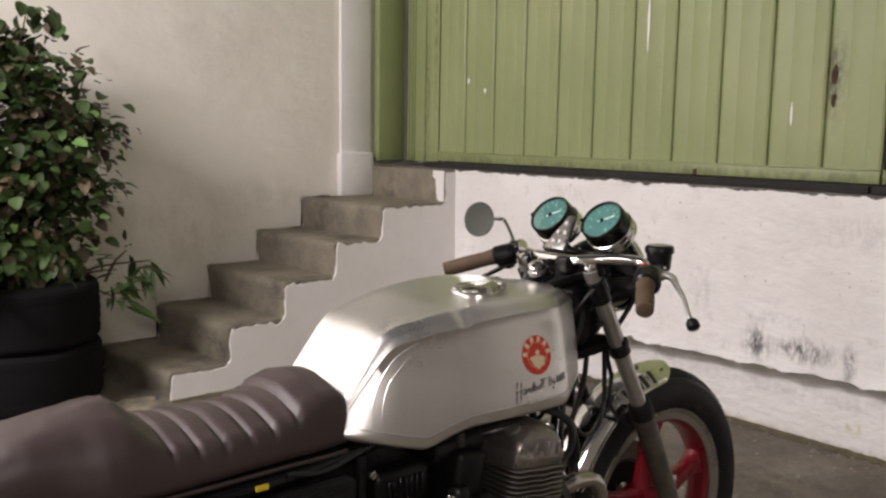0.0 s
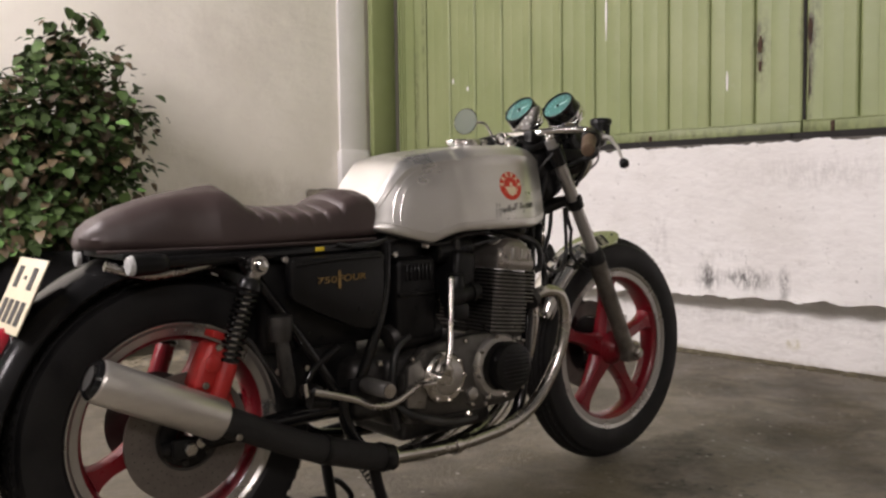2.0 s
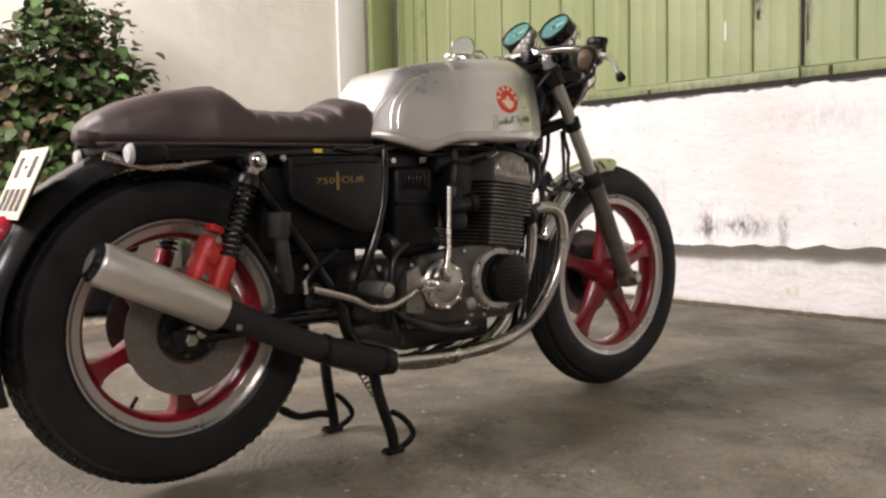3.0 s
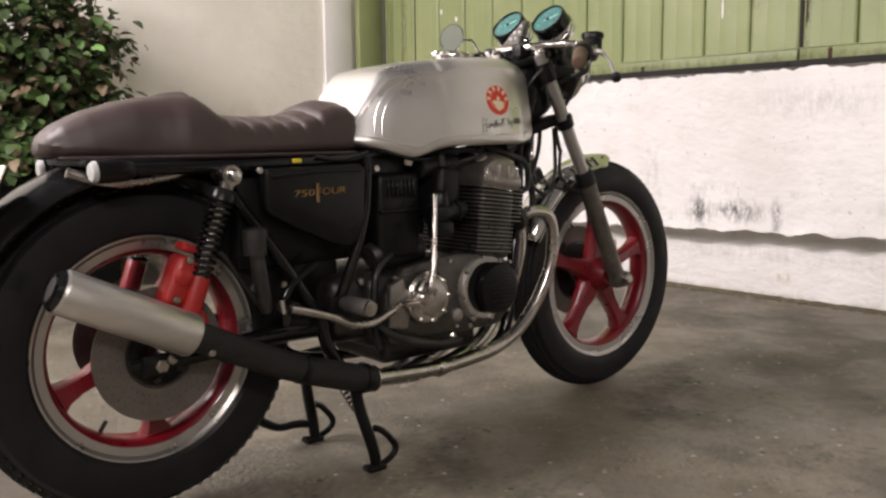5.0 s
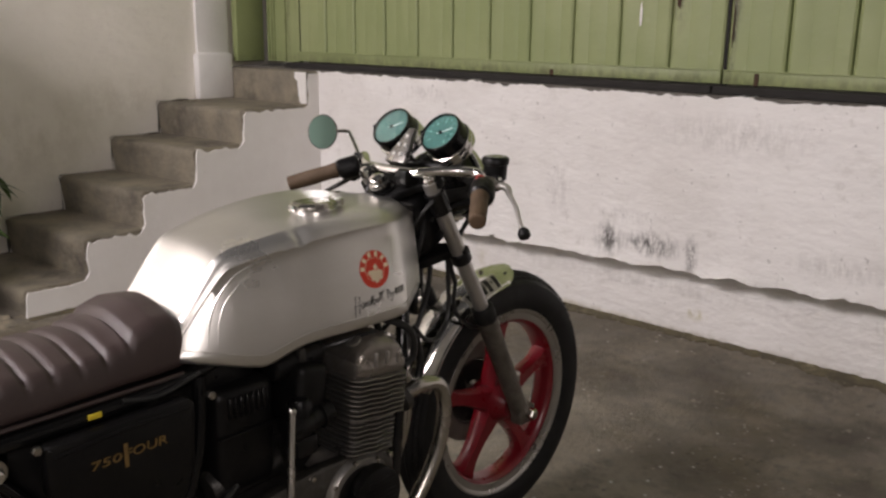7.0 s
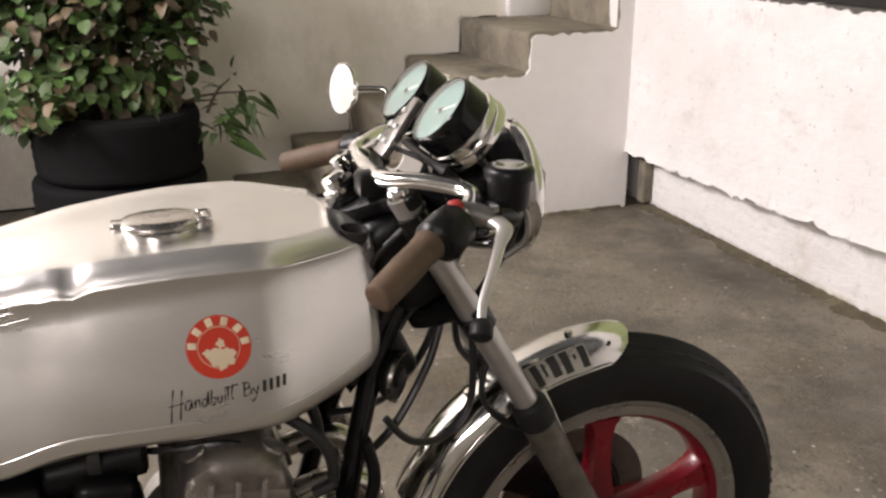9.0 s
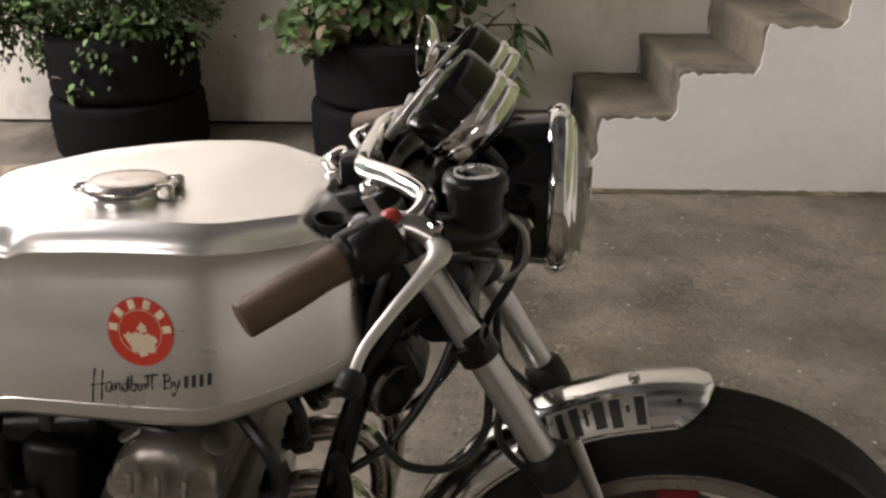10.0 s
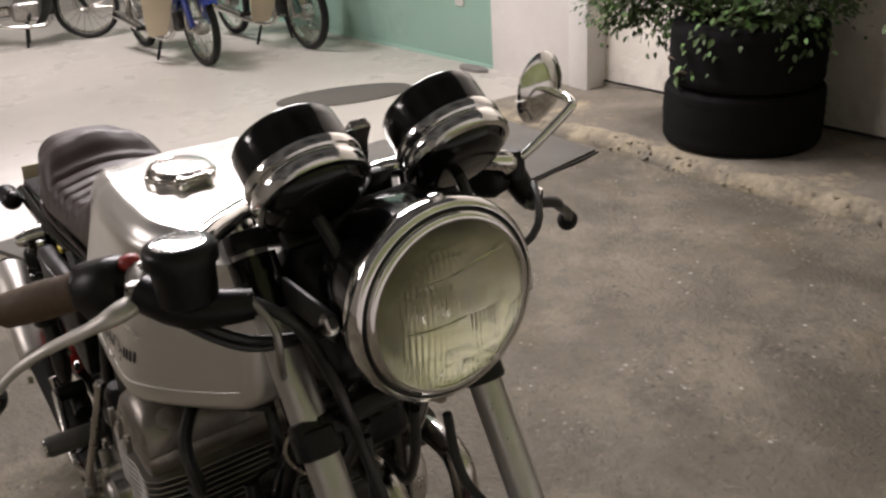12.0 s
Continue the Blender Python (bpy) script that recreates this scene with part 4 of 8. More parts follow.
def rounded(w, z0, z1, r_top, r_low, lean, crown, n=6, flat=0.0):
    """A ring in y and z: flat sides, rounded upper and lower corners, a slightly crowned top."""
    pts = []
    for k in range(n + 1):          # upper corner on +y, from the side to the top
        a = math.pi / 2 * k / n
        cut = flat * (1 - abs(1 - 2 * k / n) ** 3)
        pts.append((w - lean - r_top + r_top * (math.cos(a) * (1 - cut) + (1 - k / n) * cut), z1 - r_top + r_top * (math.sin(a) * (1 - cut) + k / n * cut)))
    for k in range(1, 6):
        u = 1 - 2 * k / 6
        pts.append(((w - lean - r_top) * u, z1 + crown * (1 - u * u)))
    for k in range(n + 1):
        a = math.pi / 2 + math.pi / 2 * k / n
        cut = flat * (1 - abs(1 - 2 * k / n) ** 3)
        pts.append((-(w - lean - r_top) + r_top * (math.cos(a) * (1 - cut) - k / n * cut), z1 - r_top + r_top * (math.sin(a) * (1 - cut) + (1 - k / n) * cut)))
    for k in range(4):
        a = math.pi + math.pi / 2 * k / 3
        pts.append((-(w - r_low) + r_low * math.cos(a), z0 + r_low + r_low * math.sin(a)))
    for k in range(4):
        a = 1.5 * math.pi + math.pi / 2 * k / 3
        pts.append(((w - r_low) + r_low * math.cos(a), z0 + r_low + r_low * math.sin(a)))
    return pts


def lerp_table(table, x):
    for a, b in zip(table, table[1:]):
        if x <= b[0]:
            u = min(max((x - a[0]) / (b[0] - a[0]), 0), 1)
            return [p + (q - p) * u for p, q in zip(a[1:], b[1:])]
    return list(table[-1][1:])


# along the tank: x, half width low down, underside, top at the shoulder, lean of the side
TANK = ((0.500, 0.096, 0.760, 0.772, 0.004), (0.506, 0.108, 0.757, 0.783, 0.008), (0.516, 0.118, 0.753, 0.799, 0.014), (0.536, 0.130, 0.749, 0.826, 0.023), (0.556, 0.140, 0.744, 0.853, 0.030), (0.580, 0.149, 0.738, 0.885, 0.037),
        (0.600, 0.155, 0.732, 0.910, 0.041), (0.612, 0.158, 0.729, 0.920, 0.042), (0.628, 0.161, 0.725, 0.926, 0.042), (0.652, 0.167, 0.719, 0.931, 0.041), (0.678, 0.171, 0.727, 0.936, 0.040), (0.705, 0.176, 0.737, 0.941, 0.038), (0.740, 0.182, 0.745, 0.947, 0.037), (0.800, 0.189, 0.747, 0.953, 0.036),
        (0.860, 0.194, 0.748, 0.957, 0.036), (0.920, 0.198, 0.749, 0.958, 0.037), (0.950, 0.198, 0.749, 0.957, 0.037), (0.972, 0.192, 0.750, 0.955, 0.036), (0.995, 0.178, 0.751, 0.953, 0.034), (1.020, 0.160, 0.752, 0.951, 0.031),
        (1.060, 0.133, 0.757, 0.949, 0.027), (1.092, 0.112, 0.764, 0.945, 0.024), (1.100, 0.104, 0.770, 0.938, 0.022), (1.105, 0.092, 0.782, 0.924, 0.018))
TANK_X0, TANK_X1 = 0.500, 1.105
DENT = 0.752     # along the tank, on the right shoulder


def tank_at(x):
    """The tank's table, eased over a short stretch so that the skin has no facets."""
    reach = min(0.010, x - TANK_X0 + 0.0005, TANK_X1 - x + 0.0005)
    rows = [lerp_table(TANK, x + reach * k / 2) for k in (-2, -1, 0, 1, 2)]
    return [sum(c) / 5 for c in zip(*rows)]


def tank_band(x):
    """Width and drop of the slanting band between side and top."""
    k = min(1.0, max(0.0, (x - TANK_X0) / 0.10)) * min(1.0, max(0.25, (TANK_X1 - x) / 0.05))
    return 0.006 + 0.016 * k, 0.007 + 0.014 * k


def tank_ring(x):
    """A half section on +y from the underside to the middle of the top, then mirrored."""
    w, z0, z1, lean = tank_at(x)
    across, drop = tank_band(x)
    side_z, top_y = z1 - drop, w - lean - across
    half = [(w - 0.010, z0), (w - 0.003, z0 + 0.003), (w, z0 + 0.010)]
    half += [(w - lean * (u ** 1.25), z0 + 0.010 + (side_z - 0.007 - z0 - 0.010) * u) for u in (0.12, 0.3, 0.5, 0.7, 0.86, 1.0)]
    # side crease with a light bead, convex band, top crease
    y1 = w - lean
    half += [(y1 + 0.0012, side_z - 0.004), (y1 + 0.0010, side_z - 0.001), (y1 - 0.0020, side_z + 0.0020)]
    for u in (0.15, 0.35, 0.6, 0.85):
        half.append((y1 - across * u, side_z + drop * (u + 0.24 * math.sin(math.pi * u))))
    half += [(top_y, z1 + 0.0016), (top_y - 0.004, z1 + 0.0018), (top_y - 0.009, z1 + 0.0008), (top_y * 0.80, z1 + 0.0005), (top_y * 0.45, z1 + 0.0025), (0.0, z1 + 0.004)]
    return half + [(-y, z) for y, z in half[-2::-1]]


def tank_side(x, z):
    """The y of the tank's right side at x and z."""
    w, z0, z1, lean = tank_at(x)
    u = min(max((z - z0 - 0.010) / (z1 - tank_band(x)[1] - 0.007 - z0 - 0.010), 0), 1)
    return -(w - lean * u ** 1.25)


def build_tank():
    secs = []
    n = 110
    for i in range(n + 1):
        u = i / n
        x = TANK_X0 + (TANK_X1 - TANK_X0) * (u - 0.09 * math.sin(2 * math.pi * u))
        row = []
        for y, z in tank_ring(x):
            top = min(1.0, max(0.0, (z - 0.88) / 0.05))
            # hollows for the bar clamps at the front corners, and old dents on the shoulder
            for s in (-1, 1):
                z -= 0.022 * top * math.exp(-((x - 1.078) / 0.020) ** 4 - ((y - s * 0.074) / 0.020) ** 4)
            z -= 0.010 * math.exp(-((x - DENT) / 0.013) ** 2 - ((y + 0.137) / 0.016) ** 2)
            z -= 0.004 * math.exp(-((x - DENT + 0.030) / 0.010) ** 2 - ((y + 0.139) / 0.012) ** 2)
            z -= 0.003 * top * math.exp(-((x - 0.618) / 0.010) ** 2 - ((y + 0.090) / 0.010) ** 2)
            row.append(Vector((x, y + 0.0010 * wob(x, y, z, 9) + 0.0003 * wob(x, 0, z, 30), z + 0.0008 * wob(x, y, 3, 11) * top)))
        secs.append(row)
    tank = part("fuel_tank", loft(secs), "aluminium", bike, "hand-beaten bare aluminium fuel tank with a few dents", angle=60)
    for s in (-1, 1):
        # folded seam along the lower edge
        pts = []
        for k in range(30):
            x = 0.515 + (1.088 - 0.515) * k / 29
            z0 = tank_at(x)[1]
            pts.append((x, -s * (tank_side(x, z0 + 0.024) - 0.0006), z0 + 0.024))
        part("seam", sweep(pts, 0.0014, 8, 2), "aluminium", tank)
        # pressed ridge that follows the rear edge down the side
        for off, r in ((0.0, 0.0022), (0.016, 0.0014)):
            pts = []
            for x, z in ((0.558 + off, 0.775), (0.566 + off, 0.808), (0.580 + off, 0.838), (0.600 + off, 0.864 - off * 0.3), (0.624 + off, 0.885 - off * 0.4), (0.655 + off, 0.899 - off * 0.4), (0.690 + off, 0.908 - off * 0.4)):
                pts.append((x, -s * tank_side(x, z), z))
            part("pressed_ridge", sweep(pts, [0.0008, r, r, r, r, r * 0.9, 0.0006], 8, 6), "aluminium", tank)
    # near-black cups put the hollows' darkness into colour
    for s in (-1, 1):
        part("bar_recess", lathe([(0, 0), (0.016, 0.0), (0.018, 0.003), (0.0185, 0.016), (0.0170, 0.016), (0.0160, 0.004), (0, 0.003)], 28, (1.078, s * 0.074, 0.926), (0.12, s * 0.08, 1)), "gap_shade", tank, "near-black cup painting the dark of the bar-clamp hollow")
    cap_at = Vector((0.853, -0.060, 0.959))
    cap = part("filler_cap", lathe([(0, -0.004), (0.043, -0.004), (0.0445, 0.002), (0.0435, 0.008), (0.040, 0.010), (0, 0.010)], 40, cap_at), "chrome", tank, "flip-up chrome filler cap")
    lid = [(-0.047, -0.014), (-0.040, -0.026), (-0.024, -0.036), (0.0, -0.040), (0.024, -0.036), (0.040, -0.024), (0.046, -0.008), (0.046, 0.008), (0.040, 0.024), (0.024, 0.036), (0.0, 0.040), (-0.024, 0.036), (-0.040, 0.026), (-0.047, 0.014)]
    rows = [[cap_at + Vector((x * k, y * k, h)) for x, y in lid] for k, h in ((0.97, 0.007), (1.0, 0.010), (0.99, 0.013), (0.90, 0.0165), (0.72, 0.0185), (0.40, 0.0195), (0.02, 0.019))]
    part("lid", loft(rows), "chrome_dull", cap, angle=40)
    part("cap_latch", box((0.016, 0.024, 0.012), cap_at + Vector((-0.050, 0.0, 0.010)), 0.004), "chrome", cap)
    for y in (-0.016, 0.016):
        part("cap_hinge", box((0.020, 0.010, 0.017), cap_at + Vector((0.048, y, 0.010)), 0.004), "chrome", cap)
    part("hinge_pin", sweep([cap_at + Vector((0.050, -0.024, 0.012)), cap_at + Vector((0.050, 0.024, 0.012))], 0.005, 12, smooth=False), "chrome_dull", cap)
    return tank


# along the seat: x, half width, underside, top, corner radius
SEAT = ((-0.122, 0.026, 0.742, 0.756, 0.006), (-0.110, 0.052, 0.738, 0.778, 0.018), (-0.085, 0.070, 0.736, 0.798, 0.032), (-0.04, 0.082, 0.735, 0.820, 0.048), (0.02, 0.092, 0.733, 0.838, 0.064), (0.08, 0.102, 0.732, 0.850, 0.074),
        (0.135, 0.117, 0.732, 0.856, 0.078), (0.165, 0.119, 0.732, 0.855, 0.072), (0.185, 0.121, 0.732, 0.838, 0.056), (0.205, 0.122, 0.732, 0.816, 0.036), (0.23, 0.122, 0.733, 0.806, 0.032), (0.30, 0.121, 0.735, 0.802, 0.030),
        (0.38, 0.118, 0.737, 0.804, 0.030), (0.42, 0.117, 0.738, 0.812, 0.030), (0.445, 0.117, 0.738, 0.828, 0.032), (0.48, 0.117, 0.739, 0.840, 0.034), (0.515, 0.115, 0.740, 0.838, 0.034), (0.53, 0.112, 0.742, 0.825, 0.032))


def build_seat():
    secs = []
    for i in range(130):
        x = -0.122 + (0.53 + 0.122) * i / 129
        w, z0, z1, r = lerp_table(SEAT, x)
        tuck = 0.0
        for k in range(6):
            tuck = max(tuck, math.exp(-((x - 0.225 - 0.042 * k) / 0.0045) ** 2))
        ring = rounded(w, z0, z1, min(r, 0.050 + 0.030 * min(1.0, max(0.0, (x - 0.04) / 0.08))), 0.022, 0.006, 0.014 if x > 0.19 else 0.003 + 0.011 * max(0.0, (x - 0.10) / 0.09))
        secs.append([Vector((x, y, z - (0.008 * tuck if z > z1 - r else 0))) for y, z in ring])
    seat = part("seat", loft(secs), "vinyl", bike, "brown vinyl single seat with stitched pleats and a rear hump", angle=50)
    rows = [[Vector((x, s * (lerp_table(SEAT, x)[0] + 0.001), 0.736)) for s in (1,)][0] for x in [-0.10 + 0.62 * k / 14 for k in range(15)]]
    for s in (-1, 1):
        part("piping", sweep([(p.x, s * p.y, p.z) for p in rows], 0.004, 6, 3), "vinyl", seat)
    return seat


build_wheels()
build_tank()
build_seat()


def text_mesh(body, size, mat, parent, place, name="lettering", shear=0.0, depth=0.0006, align="CENTER"):
    """Lettering in the built-in font, as a thin mesh."""
    cu = bpy.data.curves.new("text", "FONT")
    cu.body, cu.size, cu.shear, cu.extrude, cu.align_x, cu.align_y, cu.resolution_u = body, size, shear, depth, align, "CENTER", 3
    ob = bpy.data.objects.new("text", cu)
    scene.collection.objects.link(ob)
    bpy.context.view_layer.update()
    me = bpy.data.meshes.new_from_object(ob)
    bpy.data.objects.remove(ob)
    bpy.data.curves.remove(cu)
    me.transform(place)
    me.materials.clear()
    made = new(name, me)
    me.materials.append(M[mat])
    made.parent = parent
    return made


def facing(at, right, normal):
    """A matrix whose x runs to the right, and z along the normal."""
    n = Vector(normal).normalized()
    r = (Vector(right) - n * Vector(right).dot(n)).normalized()
    m = Matrix((r, n.cross(r), n)).transposed().to_4x4()
    return Matrix.Translation(at) @ m


def on_tank(bm, at, lift):
    """Lays a flat shape, drawn in x and z round a point, on the tank's right side."""
    for v in bm.verts:
        x, z = at[0] + v.co.x, at[1] + v.co.y
        v.co = Vector((x, tank_side(x, z) - lift - v.co.z, z))
    return bm


def flat_shape(outline, thick=0.0005):
    return prism(outline, thick, Matrix())


def pen_line(points, wide, at):
    """A felt-pen stroke on the tank, a thin band along a line."""
    pts = spline([(x, z, 0) for x, z in points], 5)
    left, right = [], []
    for i, p in enumerate(pts):
        t = (pts[min(i + 1, len(pts) - 1)] - pts[max(i - 1, 0)]).normalized()
        n = Vector((-t.y, t.x, 0)) * wide * (0.75 + 0.35 * math.sin(i * 0.9))
        left.append(p + n)
        right.append(p - n)
    bm = bmesh.new()
    rows = [(bm.verts.new(a), bm.verts.new(b)) for a, b in zip(left, right)]
    for (a, b), (c, d) in zip(rows, rows[1:]):
        bm.faces.new((a, b, d, c))
    return on_tank(bm, at, 0.0006)


def build_badge(tank):
    """A round red transfer with pale marks round it, and a hand-written line under it."""
    at = (0.898, 0.855)
    disc = lathe([(0, 0.0006), (0.009, 0.0006), (0.018, 0.0006), (0.027, 0.0006), (0.0355, 0.0006), (0.0355, 0)], 48)
    badge = part("badge", on_tank(disc, at, 0.0002), "sticker_red", tank, "round red transfer with pale marks")
    part("ring_line", on_tank(lathe([(0.0225, 0), (0.0232, 0), (0.0232, 0.0004), (0.0225, 0.0004)], 48, closed=True), at, 0.0010), "sticker_cream", badge)
    for k in range(6):
        a = radians(172 - 32.8 * k)
        bm = box((0.0075, 0.0095, 0.0004), (0, 0, 0), 0.0001, seg=1)
        bm.transform(Matrix.Translation((0.0292 * math.cos(a), 0.0292 * math.sin(a), 0)) @ Matrix.Rotation(a - math.pi / 2, 4, "Z"))
        part("mark_bar", on_tank(bm, at, 0.0011), "sticker_cream", badge)
    for cx, cz, r, seed in ((0.002, -0.012, 0.0125, 3), (-0.012, -0.006, 0.0050, 5), (0.013, -0.008, 0.0048, 8), (0.002, 0.004, 0.0050, 11)):
        pts = []
        for k in range(32):
            a = 2 * math.pi * k / 32
            q = r * (1 + 0.16 * math.sin(5 * a + seed) + 0.40 * wob(math.cos(a), math.sin(a), seed, 2.6))
            pts.append((cx + q * math.cos(a), cz + q * math.sin(a)))
        part("emblem_shape", on_tank(flat_shape(pts), at, 0.0011), "sticker_cream", badge)
    # hand-written line: stems first, then bowls and bars
    line = (0.840, 0.793)
    strokes = [[(0.000, -0.018), (0.001, 0.004), (0.003, 0.020)], [(0.010, -0.016), (0.011, 0.004), (0.012, 0.018)], [(-0.002, 0.001), (0.006, 0.002), (0.014, 0.003)],
               [(0.021, 0.005), (0.016, 0.003), (0.016, -0.005), (0.020, -0.005), (0.022, 0.004), (0.023, -0.005)], [(0.026, 0.004), (0.026, -0.005), (0.027, 0.002), (0.030, 0.004), (0.031, -0.005)],
               [(0.039, 0.003), (0.035, 0.003), (0.034, -0.004), (0.038, -0.004), (0.040, 0.012), (0.041, -0.004)], [(0.044, 0.013), (0.044, -0.004), (0.048, -0.003), (0.048, 0.003), (0.045, 0.003)],
               [(0.051, 0.004), (0.051, -0.002), (0.054, -0.003), (0.055, 0.004), (0.056, -0.003)], [(0.059, 0.005), (0.059, -0.003)], [(0.0588, 0.009), (0.0594, 0.010)], [(0.062, 0.014), (0.062, -0.002)],
               [(0.067, 0.015), (0.066, 0.002), (0.068, -0.002)], [(0.058, 0.012), (0.066, 0.013), (0.073, 0.014)],
               [(0.080, 0.014), (0.080, -0.001)], [(0.078, 0.014), (0.085, 0.013), (0.085, 0.008), (0.080, 0.007), (0.087, 0.006), (0.087, 0.000), (0.079, -0.001)], [(0.090, 0.007), (0.092, 0.001), (0.095, 0.001)], [(0.096, 0.008), (0.094, -0.002), (0.090, -0.009), (0.088, -0.006)]]
    for k, pts in enumerate(strokes):
        slant = [(x + 0.08 * z, z + 0.055 * x) for x, z in pts]
        part("handwriting", pen_line(slant, 0.00095, line), "ink", tank, "hand-written line in black felt pen" if k == 0 else "")
    for k in range(4):
        bm = box((0.0040, 0.0130, 0.0004), (0, 0, 0), 0.0001, seg=1)
        bm.transform(Matrix.Rotation(-0.08, 4, "Z"))
        part("name_bar", on_tank(bm, (line[0] + 0.1035 + 0.0078 * k, line[1] + 0.0115 + 0.0005 * k), 0.0005), "ink", tank)


def build_fork():
    fork = part("front_fork", sweep([(1.080, 0, 0.985), (1.195, 0, 0.770)], 0.018, 20, smooth=False), "black_satin", bike, "telescopic front fork with dull steel tubes")
    for s in (-1, 1):
        y = s * 0.098
        top, seal, axle = Vector((1.134, y, 0.985)), Vector((1.328, y, 0.640)), Vector((1.478, y, 0.345))
        leg = part("fork_leg", sweep([top, seal], 0.0180, 24, smooth=False), "tube_steel", fork, "bare steel fork tube")
        d = (axle - seal).normalized()
        slider = part("slider", sweep([seal - d * 0.012, seal + d * 0.02, seal + d * 0.12, axle - d * 0.05, axle - d * 0.01, axle + d * 0.022], [0.0255, 0.026, 0.0245, 0.024, 0.025, 0.018], 24, 3), "slider_alloy", leg, "dull grey alloy fork slider")
        part("dust_boot", sweep([seal - d * 0.030, seal - d * 0.022, seal + d * 0.004, seal + d * 0.012], [0.0215, 0.027, 0.028, 0.0265], 24, 2), "rubber", leg, "black rubber dust seal")
        part("axle_clamp", box((0.060, 0.036, 0.048), axle + Vector((0.006, s * 0.004, -0.006)), 0.008), "slider_alloy", slider)
        bolt(axle + Vector((0.010, s * 0.020, -0.002)), 0.016, 0.022, slider, (0, s, 0))
        part("brake_lug", box((0.028, 0.012, 0.050), axle - d * 0.10 + Vector((0.022, 0, 0)), 0.004), "alloy", slider)
        part("top_bolt", lathe([(0, 0), (0.015, 0), (0.015, 0.008), (0.011, 0.014), (0, 0.014)], 24, top, (-0.49, 0, 0.87)), "chrome", leg)
        part("gaiter_shroud", sweep([top + Vector((0.012, 0, -0.022)), top + (seal - top) * 0.20], 0.024, 24, smooth=False), "black_paint", leg, "black headlamp shroud round the tube")
        lo = top + (seal - top) * 0.53
        dl = (seal - top).normalized()
        part("clamp_collar", sweep([lo - dl * 0.014, lo - dl * 0.012, lo + dl * 0.012, lo + dl * 0.014], [0.0215, 0.0238, 0.0238, 0.0215], 28, smooth=False), "black_satin", fork)
    for z, x, t in ((0.800, 1.215, 0.022), (0.965, 1.125, 0.020)):
        pts = [(-0.06, 0.028), (-0.045, 0.045), (0.0, 0.075), (0.032, 0.125), (0.055, 0.122), (0.058, 0.085), (0.035, 0.03), (0.035, -0.03), (0.058, -0.085), (0.055, -0.122), (0.032, -0.125), (0.0, -0.075), (-0.045, -0.045), (-0.06, -0.028)]
        part("yoke", prism(pts, t, Matrix.Translation((x - 0.008, 0, z)) @ Matrix.Rotation(radians(-29), 4, "Y") @ Matrix.Diagonal((0.80, 0.97, 1, 1)), 0.004), "black_satin", fork, "black fork yoke")
    part("stem_nut", lathe([(0, 0), (0.022, 0), (0.022, 0.006), (0.017, 0.008), (0.017, 0.020), (0.012, 0.024), (0, 0.024)], 24, (1.080, 0.0, 0.972), (-0.48, 0, 0.88)), "chrome", fork, "chrome steering stem nut")
    part("key_lock", lathe([(0, 0), (0.014, 0), (0.014, 0.02), (0.010, 0.022), (0, 0.022)], 20, (1.100, 0.052, 0.985), (-0.48, 0, 0.88)), "chrome", fork)
    for s in (-1, 1):
        bolt((1.125, s * 0.055, 0.972), 0.008, 0.012, fork, (-0.48, 0, 0.88), "chrome")
    # black wiring bundle and junctions behind the lamp
    for k, (a, b, c, r) in enumerate((((1.16, -0.05, 0.93), (1.13, -0.08, 0.86), (1.10, -0.06, 0.76), 0.006), ((1.17, -0.02, 0.93), (1.15, -0.06, 0.85), (1.08, -0.05, 0.78), 0.005),
                                      ((1.18, 0.03, 0.92), (1.16, 0.07, 0.84), (1.09, 0.06, 0.76), 0.006), ((1.20, -0.06, 0.90), (1.19, -0.03, 0.84), (1.14, -0.02, 0.75), 0.004),
                                      ((1.14, -0.11, 0.95), (1.10, -0.09, 0.90), (1.11, -0.04, 0.83), 0.004), ((1.22, 0.05, 0.90), (1.21, 0.02, 0.82), (1.12, 0.03, 0.72), 0.005))):
        part("cable", sweep([a, b, c], r, 8), "cable", fork)
    # added black block that stands in for the dark between the fork legs
    part("wiring_box", box((0.105, 0.150, 0.150), (1.160, 0.0, 0.888), 0.030, Matrix.Rotation(radians(-29), 3, "Y"), seg=3), "black_satin", fork)
    rng = random.Random(17)
    for k in range(14):
        y0, y1 = rng.uniform(-0.085, 0.085), rng.uniform(-0.08, 0.08)
        x0, z0 = rng.uniform(1.10, 1.20), rng.uniform(0.93, 0.975)
        mid = (rng.uniform(1.11, 1.19), (y0 + y1) / 2 - 0.02, rng.uniform(0.83, 0.90))
        part("cable", sweep([(x0, y0, z0), (x0 - 0.02, y0 * 1.05, z0 - 0.04), mid, (rng.uniform(1.08, 1.15), y1, rng.uniform(0.72, 0.79))], rng.uniform(0.003, 0.0075), 8), "cable", fork)
    part("horn_bracket", box((0.085, 0.10, 0.13), (1.112, 0, 0.752), 0.018, Matrix.Rotation(radians(-25), 3, "Y"), seg=3), "black_satin", fork)
    return fork


